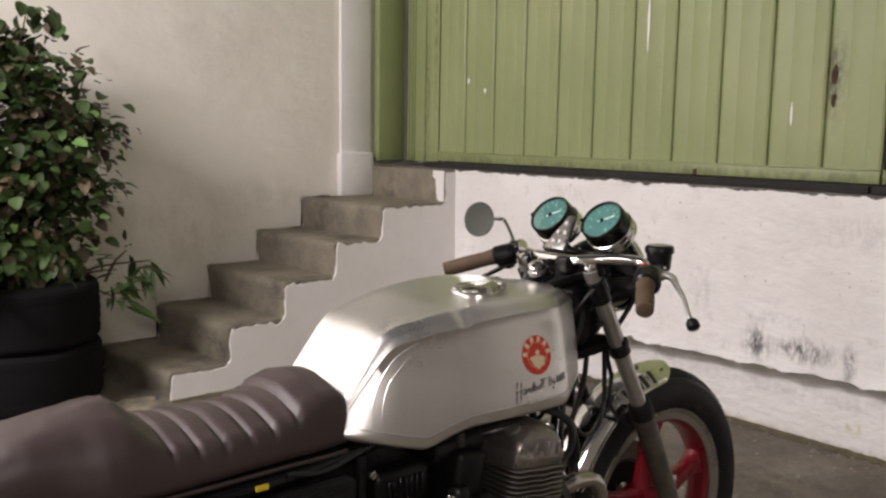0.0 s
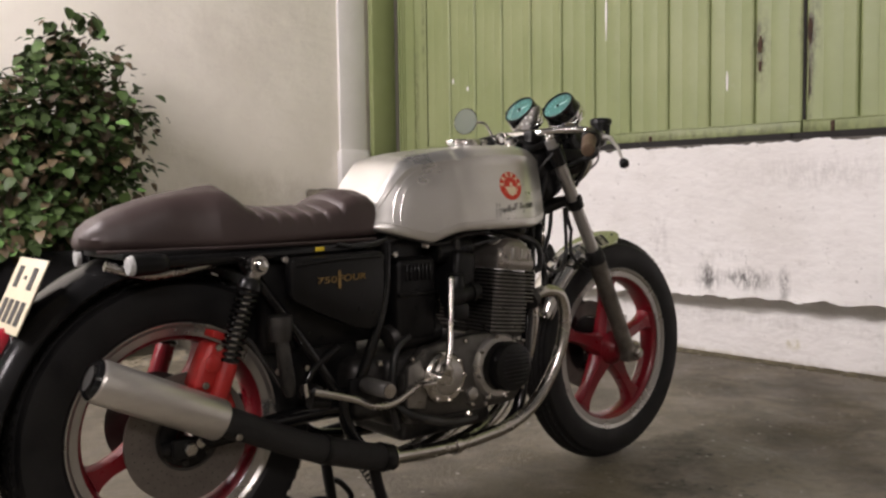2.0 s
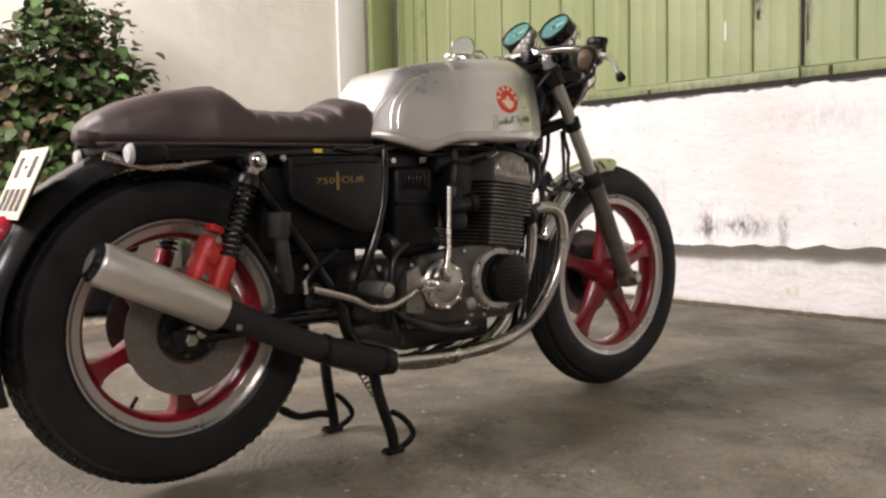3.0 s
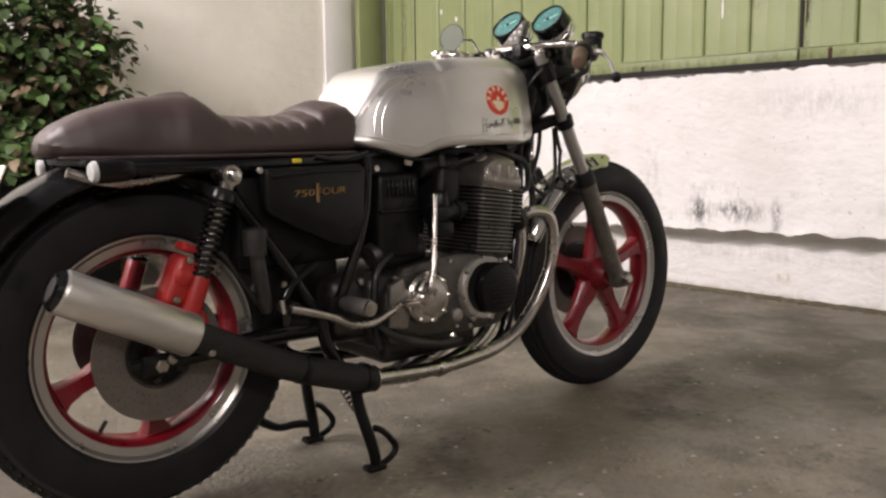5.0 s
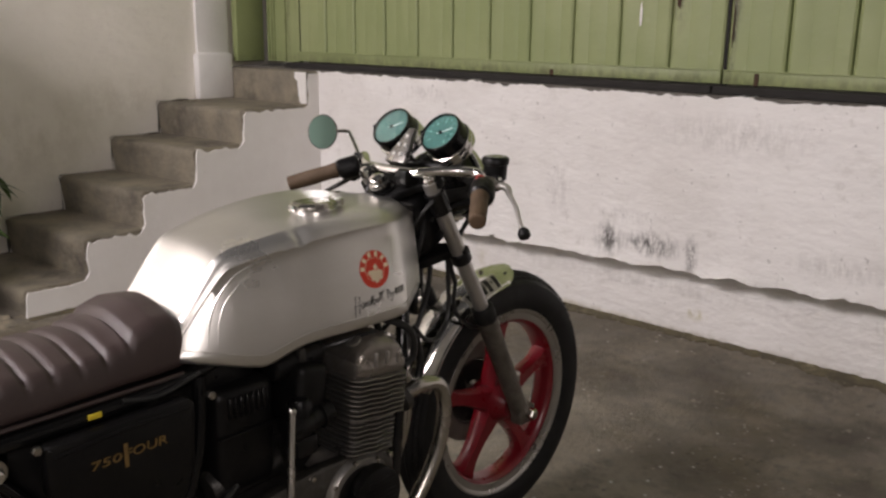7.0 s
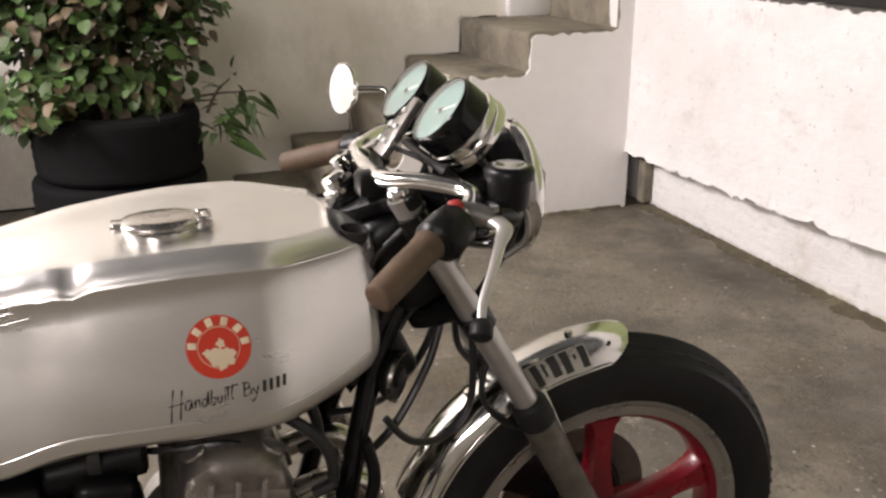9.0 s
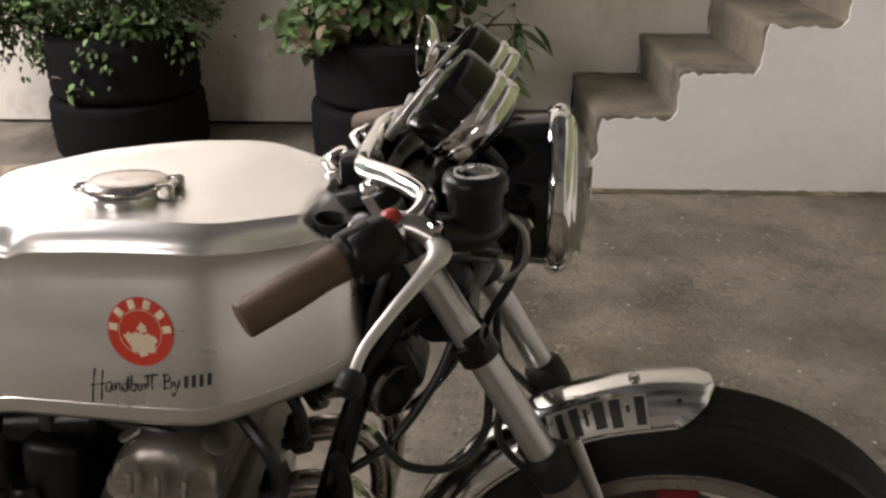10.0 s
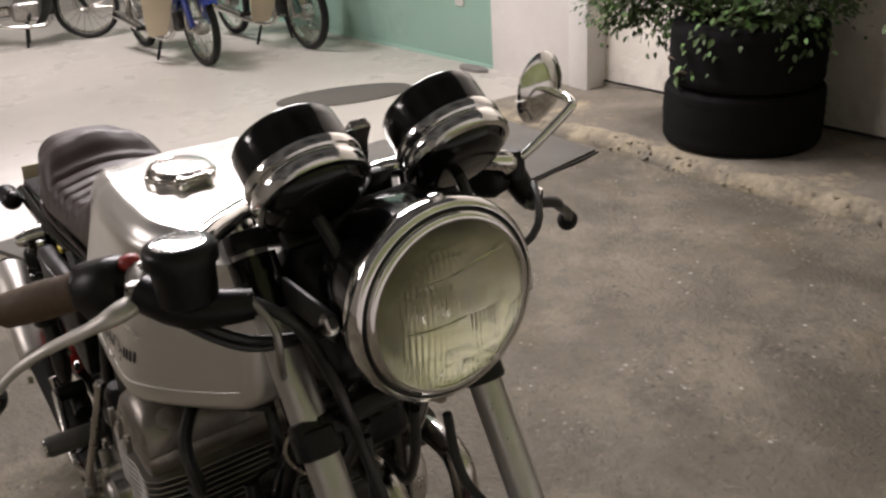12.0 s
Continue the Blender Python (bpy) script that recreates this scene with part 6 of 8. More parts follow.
    for k in range(9):
        z = -0.040 + 0.010 * k
        half = math.sqrt(max(0.0, 0.050 ** 2 - z * z)) * 0.9
        part("cover_rib", box((2 * half, 0.004, 0.0035), (0.868, -0.2225, 0.400 + z), 0.001, seg=1), "black_satin", pc)
    ring = part("case_ring", lathe([(0.0625, -0.192), (0.076, -0.192), (0.084, -0.182), (0.088, -0.15), (0.088, -0.10), (0.0625, -0.10)], 48, (0.845, 0, 0.402), (0, 1, 0), closed=True), "alloy", eng, "polished alloy crankcase end")
    for k in range(8):
        a = 2 * math.pi * k / 8 + 0.2
        bolt((0.845 + 0.078 * math.cos(a), -0.190, 0.402 + 0.078 * math.sin(a)), 0.005, 0.008, ring)
    bm = prism([(0.56, 0.30), (0.90, 0.30), (0.945, 0.34), (0.95, 0.44), (0.90, 0.485), (0.76, 0.492), (0.70, 0.488), (0.60, 0.475), (0.545, 0.42), (0.54, 0.34)], 0.03, side_plate(0, 0, -0.165), 0.010)
    part("side_case", bm, "case_alloy", eng, "alloy engine side case with dirt in the corners")
    for x, z in ((0.575, 0.32), (0.57, 0.455), (0.735, 0.478), (0.755, 0.318), (0.80, 0.312), (0.93, 0.335), (0.935, 0.455)):
        bolt((x, -0.178, z), 0.006, 0.008, eng)
    part("small_cap", lathe([(0, 0), (0.016, 0), (0.016, 0.010), (0.010, 0.014), (0, 0.014)], 20, (0.755, -0.178, 0.345), (0, -1, 0)), "alloy", eng)
    bm = lathe([(0, 0.0), (0.07, 0.0), (0.08, 0.01), (0.08, 0.05)], 40, (0.85, 0.215, 0.402), (0, -1, 0))
    part("generator_cover", bm, "alloy", eng)
    part("sprocket_cover", box((0.16, 0.03, 0.13), (0.58, 0.165, 0.39), 0.02), "alloy", eng)
    # small fittings round the crankcase
    part("starter_motor", sweep([(0.56, -0.10, 0.495), (0.57, -0.10, 0.497), (0.70, -0.10, 0.505), (0.71, -0.10, 0.506)], [0.026, 0.034, 0.034, 0.026], 20, smooth=False), "alloy_dark", eng)
    part("breather_hose", sweep([(0.60, -0.13, 0.50), (0.545, -0.15, 0.47), (0.53, -0.155, 0.38), (0.545, -0.15, 0.29)], 0.009, 10), "cable", eng)
    part("oil_hose", sweep([(0.56, -0.17, 0.335), (0.60, -0.188, 0.310), (0.68, -0.190, 0.288), (0.76, -0.186, 0.284)], 0.011, 10), "alloy_dark", eng)
    part("oil_hose", sweep([(0.53, -0.16, 0.355), (0.565, -0.185, 0.325), (0.64, -0.19, 0.300)], 0.010, 10), "cable", eng)
    part("oil_filter", lathe([(0, 0), (0.030, 0), (0.036, 0.006), (0.036, 0.05), (0, 0.05)], 24, (0.985, -0.03, 0.32), (-1, 0, 0)), "alloy_dark", eng)
    part("gear_cover", prism([(0.545, 0.345), (0.60, 0.335), (0.61, 0.40), (0.585, 0.455), (0.55, 0.44)], 0.018, side_plate(0, 0, -0.184), 0.005), "fin_alloy", eng)
    part("union", lathe([(0, 0), (0.010, 0), (0.010, 0.012), (0.006, 0.016), (0, 0.016)], 6, (0.735, -0.182, 0.300), (0, -1, 0)), "chrome_dull", eng)
    part("union", lathe([(0, 0), (0.008, 0), (0.008, 0.012), (0.005, 0.016), (0, 0.016)], 6, (0.80, -0.182, 0.330), (0, -1, 0)), "chrome_dull", eng)
    # kick starter
    kick = part("kick_starter", sweep([(0.625, -0.212, 0.415), (0.634, -0.226, 0.430), (0.650, -0.222, 0.475), (0.668, -0.205, 0.545), (0.688, -0.186, 0.628)], [0.010, 0.009, 0.0075, 0.0068, 0.0065], 12, 5), "chrome_dull", eng, "folded steel kick-start lever")
    part("kick_boss", lathe([(0, 0), (0.016, 0), (0.016, 0.028), (0.012, 0.032), (0, 0.032)], 20, (0.622, -0.200, 0.408), (0, -1, 0)), "chrome_dull", kick)
    part("kick_joint", box((0.030, 0.022, 0.026), (0.636, -0.228, 0.428), 0.005, Matrix.Rotation(radians(20), 3, "Y")), "chrome_dull", kick)
    part("kick_tip", lathe([(0, 0), (0.008, 0), (0.009, 0.004), (0.006, 0.010), (0, 0.010)], 14, (0.688, -0.186, 0.628), (0.2, 0.2, 1)), "chrome_dull", kick)
    # ignition coils, brackets and leads under the tank
    for y in (-0.118, 0.118):
        coil = part("ignition_coil", sweep([(0.690, y, 0.692), (0.696, y, 0.692), (0.800, y, 0.702), (0.806, y, 0.702)], [0.020, 0.026, 0.026, 0.020], 18, smooth=False), "black_satin", eng)
        part("coil_bracket", box((0.016, 0.060, 0.058), (0.748, y * 0.98, 0.697), 0.004), "alloy_dark", coil)
        part("coil_lead", sweep([(0.806, y, 0.702), (0.84, y * 1.25, 0.715), (0.90, y * 1.4, 0.722), (0.955, y * 1.3, 0.690)], 0.0045, 8), "cable", coil)
    # added black block filling the shaded space under the tank
    part("intake_shroud", box((0.070, 0.34, 0.120), (0.752, 0, 0.638), 0.016, Matrix.Rotation(radians(7), 3, "Y"), seg=3), "black_satin", eng)
    # carburettors
    for y in (-0.165, -0.055, 0.055, 0.165):
        carb = part("carburettor", sweep([(0.690, y, 0.585), (0.725, y, 0.590), (0.745, y, 0.592), (0.790, y, 0.597)], [0.026, 0.028, 0.022, 0.022], 18, 2), "black_satin", eng)
        part("float_bowl", box((0.050, 0.046, 0.040), (0.722, y, 0.552), 0.008), "black_satin", carb)
        part("carb_top", lathe([(0, 0), (0.022, 0), (0.022, 0.026), (0.016, 0.034), (0, 0.036)], 18, (0.722, y, 0.608)), "black_satin", carb)
        part("intake_clamp", sweep([(0.765, y, 0.594), (0.773, y, 0.595)], 0.026, 18, smooth=False), "black_satin", carb)
    air = part("airbox", box((0.125, 0.27, 0.205), (0.628, 0, 0.585), 0.018, seg=3), "black_satin", bike, "black ribbed plastic airbox")
    for k in range(7):
        part("airbox_rib", box((0.006, 0.012, 0.040), (0.592 + 0.012 * k, -0.134, 0.652), 0.002, seg=1), "black_satin", air)
    part("airbox_lip", box((0.120, 0.012, 0.008), (0.628, -0.135, 0.600), 0.003), "black_satin", air)


def build_frame():
    fr = part("frame", sweep([(1.085, 0, 0.90), (1.02, 0, 0.87), (0.80, 0, 0.83), (0.55, 0, 0.78), (0.45, 0, 0.72)], 0.022, 14, 5), "black_paint", bike, "black tubular steel frame")
    part("head_tube", sweep([(1.085, 0, 0.965), (1.180, 0, 0.790)], 0.030, 20, smooth=False), "black_paint", fr)
    for s in (-1, 1):
        part("down_tube", sweep([(1.150, s * 0.030, 0.815), (1.105, s * 0.050, 0.730), (1.062, s * 0.085, 0.600), (1.020, s * 0.110, 0.44), (0.985, s * 0.125, 0.300), (0.94, s * 0.13, 0.235), (0.85, s * 0.13, 0.212), (0.65, s * 0.13, 0.212), (0.50, s * 0.13, 0.230), (0.43, s * 0.125, 0.300), (0.41, s * 0.12, 0.40)],
                                0.0155, 14, 5), "black_paint", fr)
        part("seat_rail", sweep([(0.62, s * 0.10, 0.745), (0.50, s * 0.115, 0.722), (0.30, s * 0.122, 0.716), (0.10, s * 0.122, 0.714), (-0.06, s * 0.118, 0.714)], 0.0130, 12, 5), "black_paint", fr)
        part("rear_stay", sweep([(0.17, s * 0.122, 0.708), (0.27, s * 0.122, 0.58), (0.36, s * 0.125, 0.45), (0.42, s * 0.125, 0.36)], 0.0120, 12, 4), "black_paint", fr)
        part("centre_post", sweep([(0.545, s * 0.120, 0.725), (0.525, s * 0.135, 0.60), (0.475, s * 0.14, 0.47), (0.43, s * 0.13, 0.37)], 0.0125, 12, 4), "black_paint", fr)
        part("upper_brace", sweep([(1.08, s * 0.03, 0.78), (0.90, s * 0.085, 0.735), (0.70, s * 0.105, 0.728), (0.58, s * 0.11, 0.738)], 0.012, 12, 4), "black_paint", fr)
        part("gusset", prism([(1.02, 0.80), (1.12, 0.82), (1.115, 0.75), (1.07, 0.70)], 0.006, side_plate(0, 0, s * 0.055), 0.001), "black_paint", fr)
        sa = part("swingarm", sweep([(0.43, s * 0.105, 0.355), (0.30, s * 0.108, 0.355), (0.12, s * 0.118, 0.347), (0.035, s * 0.120, 0.345), (-0.015, s * 0.120, 0.345)], [0.022, 0.020, 0.018, 0.018, 0.014], 14, 4), "black_paint", bike, "black swinging arm")
        bolt((0.035, s * 0.138, 0.345), 0.014, 0.016, sa, (0, s, 0))
        part("chain_adjuster", box((0.055, 0.012, 0.040), (0.030, s * 0.140, 0.345), 0.004), "black_satin", sa)
        bolt((0.035, s * 0.146, 0.345), 0.014, 0.014, sa, (0, s, 0))
        peg = part("footpeg", sweep([(0.448, s * 0.160, 0.410), (0.448, s * 0.175, 0.412), (0.446, s * 0.250, 0.413), (0.446, s * 0.258, 0.413)], [0.015, 0.0185, 0.0185, 0.014], 18, smooth=False), "peg_rubber", bike, "grey worn rubber footpeg")
        part("peg_end", lathe([(0, 0), (0.0160, 0), (0.0160, 0.004), (0, 0.005)], 18, (0.446, s * 0.256, 0.413), (0, s, 0)), "chrome_dull" if s < 0 else "rubber", peg)
        part("peg_bracket", box((0.060, 0.014, 0.055), (0.440, s * 0.152, 0.400), 0.006), "black_satin", peg)
    part("backing_panel", box((0.30, 0.20, 0.21), (0.38, 0, 0.60), 0.02), "black_satin", fr)
    part("inner_panel", box((0.20, 0.14, 0.15), (0.40, 0, 0.46), 0.02), "black_satin", fr)
    part("electric_tray", box((0.20, 0.20, 0.085), (0.575, 0, 0.690), 0.012), "black_satin", fr)
    part("seat_base", box((0.60, 0.22, 0.014), (0.23, 0, 0.728), 0.004), "black_satin", fr)
    part("cross_brace", sweep([(0.40, -0.128, 0.50), (0.33, -0.13, 0.455), (0.30, -0.13, 0.40)], 0.010, 10), "black_paint", fr)
    part("yellow_tag", box((0.022, 0.004, 0.009), (0.352, -0.139, 0.722), 0.001, seg=1), "yellow_tag", fr, "small yellow tag under the seat")
    # loose wires and bolts under the tank
    for a in (((0.60, -0.12, 0.735), (0.70, -0.13, 0.715), (0.80, -0.12, 0.735), (0.93, -0.10, 0.728)), ((0.92, -0.10, 0.745), (1.00, -0.10, 0.725), (1.06, -0.07, 0.735)), ((0.40, -0.135, 0.73), (0.46, -0.14, 0.722), (0.54, -0.13, 0.735))):
        part("wire", sweep(a, 0.0045, 8), "cable", fr)
    for x, z in ((0.255, 0.705), (0.545, 0.700), (0.495, 0.452), (0.30, 0.470), (0.235, 0.47)):
        bolt((x, -0.150, z), 0.008, 0.010, fr)


def build_side_cover():
    pts = [(0.262, 0.700), (0.270, 0.708), (0.500, 0.712), (0.512, 0.702), (0.506, 0.600), (0.488, 0.545), (0.470, 0.530), (0.420, 0.545), (0.330, 0.585), (0.272, 0.615), (0.262, 0.628)]
    for s in (-1, 1):
        c = part("side_cover", prism(pts, 0.03, side_plate(0, 0, s * 0.150), 0.009), "black_satin", bike, "black side cover with a gold model badge" if s < 0 else "plain black side cover")
        part("cover_ridge", sweep([(0.275, s * 0.166, 0.690), (0.38, s * 0.167, 0.698), (0.495, s * 0.166, 0.698)], 0.003, 6, 3), "black_satin", c)
        if s < 0:
            line = facing((0.350, -0.167, 0.655), (1, 0, 0.02), (0, -1, 0.0))
            text_mesh("750", 0.030, "gold", c, line @ Matrix.Diagonal((1.15, 0.66, 1, 1)), "badge_lettering", 0.1, 0.0012)
            text_mesh("FOUR", 0.030, "gold", c, facing((0.416, -0.167, 0.657), (1, 0, 0.02), (0, -1, 0)) @ Matrix.Diagonal((0.95, 0.70, 1, 1)), "badge_lettering", 0.1, 0.0012)
            part("badge_bar", box((0.007, 0.002, 0.040), (0.383, -0.1672, 0.655), 0.0005, seg=1), "gold", c)


def build_rear():
    # black rear mudguard
    secs = []
    for i in range(41):
        a = radians(52 + (196 - 52) * i / 40)
        lift = 0.0 if a < radians(150) else 0.012 * (a - radians(150))
        rr = 0.372 + lift
        row = []
        for k in range(11):
            u = -1 + 2 * k / 10
            row.append(REAR + Vector((math.cos(a) * (rr + 0.014 * (1 - u * u) - 0.022 * abs(u) ** 4), u * 0.088, math.sin(a) * (rr + 0.014 * (1 - u * u) - 0.022 * abs(u) ** 4))))
        for k in range(11):
            u = 1 - 2 * k / 10
            row.append(REAR + Vector((math.cos(a) * (rr - 0.004 + 0.014 * (1 - u * u) - 0.022 * abs(u) ** 4), u * 0.086, math.sin(a) * (rr - 0.004 + 0.014 * (1 - u * u) - 0.022 * abs(u) ** 4))))
        secs.append(row)
    fender = part("rear_fender", loft(secs), "fender_black", bike, "glossy black rear mudguard", angle=50)
    part("fender_strut", sweep([(-0.10, -0.10, 0.712), (-0.02, -0.105, 0.690), (0.08, -0.105, 0.698), (0.14, -0.11, 0.712)], 0.010, 10), "chrome_dull", fender)
    # number plate with its bracket: marks as plain bars
    up, right, nrm = Vector((0.062, 0, 0.133)).normalized(), Vector((0, -1, 0)), None
    nrm = right.cross(up).normalized()
    c = Vector((-0.226, 0.0, 0.661))
    m = Matrix((right, up, nrm)).transposed().to_4x4()
    place = Matrix.Translation(c) @ m
    plate = part("number_plate", prism([(-0.09, -0.073), (0.09, -0.073), (0.09, 0.073), (-0.09, 0.073)], 0.003, place, 0.0012), "plate_cream", bike, "cream metal plate with dark bars")
    for x, y, w, h in ((-0.045, 0.034, 0.026, 0.044), (0.0, 0.034, 0.016, 0.007), (0.045, 0.034, 0.026, 0.044), (-0.057, -0.034, 0.024, 0.046), (-0.020, -0.034, 0.024, 0.046), (0.018, -0.034, 0.024, 0.046), (0.056, -0.034, 0.024, 0.046)):
        part("plate_bar", prism([(x - w / 2, y - h / 2), (x + w / 2, y - h / 2), (x + w / 2, y + h / 2), (x - w / 2, y + h / 2)], 0.001, place @ Matrix.Translation((0, 0, 0.0022))), "ink", plate)
    part("plate_bracket", box((0.012, 0.07, 0.14), c + Vector((0.016, 0, 0)), 0.004, Matrix.Rotation(radians(25), 3, "Y")), "black_satin", plate)
    tail = part("tail_lamp", lathe([(0, 0), (0.034, 0), (0.036, 0.012), (0.030, 0.030), (0.018, 0.038), (0, 0.040)], 28, (-0.255, 0, 0.565), (-1, 0, 0.25)), "tail_red", bike, "small round red tail lamp")
    part("lamp_base", lathe([(0, -0.03), (0.025, -0.03), (0.036, -0.004), (0.036, 0.002), (0, 0.002)], 28, (-0.255, 0, 0.565), (-1, 0, 0.25)), "black_satin", tail)
    for s in (-1, 1):
        ind = part("indicator", sweep([(0.006, s * 0.146, 0.714), (0.001, s * 0.146, 0.714), (-0.014, s * 0.147, 0.714), (-0.066, s * 0.148, 0.713)], [0.008, 0.015, 0.0205, 0.0215], 20, 4), "black_satin", bike, "small black rear indicator with a clear lens")
        part("indicator_lens", lathe([(0.0200, 0), (0.0200, 0.003), (0.016, 0.009), (0, 0.011)], 24, (-0.066, s * 0.148, 0.713), (-1, s * 0.04, -0.02)), "lamp_grey", ind)
        part("indicator_stalk", sweep([(-0.045, s * 0.147, 0.714), (-0.040, s * 0.118, 0.714), (-0.030, s * 0.100, 0.716)], 0.0065, 10, 3), "chrome_dull", ind)
        # rear shock absorber
        top, low = Vector((0.189, s * 0.152, 0.698)), Vector((0.070, s * 0.150, 0.370))
        d = (low - top).normalized()
        sh = part("shock_absorber", sweep([top + d * 0.02, low - d * 0.02], 0.011, 14, smooth=False), "chrome_dull", bike, "rear shock absorber with a black coil spring and red foot")
        pts = []
        n1 = Vector((0, 1, 0))
        n2 = d.cross(n1)
        for k in range(12 * 14 + 1):
            a = 2 * math.pi * k / 14
            pts.append(top + d * (0.055 + 0.150 * k / 168) + 0.0200 * (math.cos(a) * n1 + math.sin(a) * n2))
        part("coil_spring", sweep(pts, 0.0044, 7, smooth=False), "black_paint", sh)
        part("upper_cup", sweep([top + d * 0.028, top + d * 0.036, top + d * 0.052, top + d * 0.056], [0.018, 0.025, 0.026, 0.022], 22, smooth=False), "black_satin", sh)
        part("red_foot", sweep([top + d * 0.205, top + d * 0.212, top + d * 0.290, top + d * 0.335], [0.021, 0.022, 0.021, 0.016], 22, smooth=False), "red_caliper" if s < 0 else "red_paint", sh, "red painted shock foot")
        part("top_eye", lathe([(0.006, -0.016), (0.020, -0.016), (0.020, 0.016), (0.006, 0.016)], 24, top, (0, 1, 0), closed=True), "chrome_dull", sh)
        part("top_shank", box((0.026, 0.026, 0.05), top + d * 0.018, 0.006, d.to_track_quat("Z", "Y").to_matrix()), "chrome_dull", sh)
        part("cap_nut", lathe([(0, 0), (0.014, 0), (0.014, 0.006), (0.010, 0.016), (0, 0.020)], 12, top + Vector((0, s * 0.016, 0)), (0, s, 0)), "chrome", sh)
        part("low_eye", lathe([(0.006, -0.016), (0.019, -0.016), (0.019, 0.016), (0.006, 0.016)], 20, low, (0, 1, 0), closed=True), "black_satin", sh)
    # brake caliper over the rear disc
    cal = part("rear_caliper", box((0.044, 0.060, 0.100), (0.082, -0.130, 0.500), 0.012, Matrix.Rotation(radians(24), 3, "Y"), seg=3), "red_caliper", bike, "red painted rear brake caliper")
    part("caliper_cap", lathe([(0, 0), (0.017, 0), (0.017, 0.006), (0.010, 0.010), (0, 0.010)], 20, (0.082, -0.161, 0.510), (0, -1, 0)), "red_caliper", cal)
    for dz in (-0.036, 0.036):
        bolt((0.080 + dz * 0.42, -0.161, 0.505 + dz), 0.008, 0.008, cal)
    part("caliper_top", box((0.030, 0.040, 0.016), (0.104, -0.130, 0.562), 0.004, Matrix.Rotation(radians(24), 3, "Y")), "red_caliper", cal)
    part("caliper_arm", sweep([(0.10, -0.125, 0.46), (0.13, -0.128, 0.41), (0.11, -0.125, 0.365)], [0.018, 0.014, 0.014], 12, 3), "red_caliper", cal)
    part("rear_brake_hose", sweep([(0.115, -0.14, 0.545), (0.16, -0.15, 0.55), (0.20, -0.15, 0.50), (0.235, -0.16, 0.44)], 0.005, 8), "cable", cal)
    # rear master cylinder with a grey cup, chrome brake pedal
    mc = part("rear_master_cylinder", sweep([(0.232, -0.172, 0.545), (0.238, -0.172, 0.500), (0.246, -0.172, 0.445), (0.250, -0.172, 0.420)], [0.014, 0.016, 0.016, 0.010], 16, 3), "alloy_dark", bike, "rear brake cylinder with a dull cup")
    part("fluid_cup", lathe([(0, 0), (0.022, 0), (0.024, 0.004), (0.024, 0.040), (0.026, 0.041), (0.026, 0.050), (0.022, 0.053), (0, 0.053)], 28, (0.228, -0.175, 0.540)), "alloy_dark", mc)
    part("cup_lid", lathe([(0, 0.052), (0.0255, 0.050), (0.0265, 0.040), (0.0262, 0.030), (0.024, 0.030)], 28, (0.228, -0.175, 0.541)), "alloy_dark", mc)
    ped = part("brake_pedal", sweep([(0.290, -0.200, 0.425), (0.330, -0.205, 0.414), (0.385, -0.212, 0.396), (0.430, -0.218, 0.375), (0.480, -0.216, 0.370), (0.530, -0.210, 0.384), (0.575, -0.200, 0.398)], [0.0085, 0.0085, 0.0085, 0.0085, 0.0085, 0.008, 0.008], 12, 4), "chrome_dull", bike, "bent chrome rear brake pedal")
    part("pedal_pad", box((0.050, 0.040, 0.012), (0.590, -0.208, 0.400), 0.004), "chrome_dull", ped)
    part("pedal_boss", lathe([(0, 0), (0.015, 0), (0.015, 0.05), (0.010, 0.055), (0, 0.055)], 18, (0.300, -0.150, 0.424), (0, -1, 0)), "black_satin", ped)
    part("pedal_screw", sweep([(0.276, -0.196, 0.418), (0.270, -0.198, 0.448)], 0.006, 10, smooth=False), "chrome", ped)
    part("pedal_switch", sweep([(0.30, -0.165, 0.40), (0.345, -0.168, 0.392)], 0.018, 16, smooth=False), "black_satin", ped)


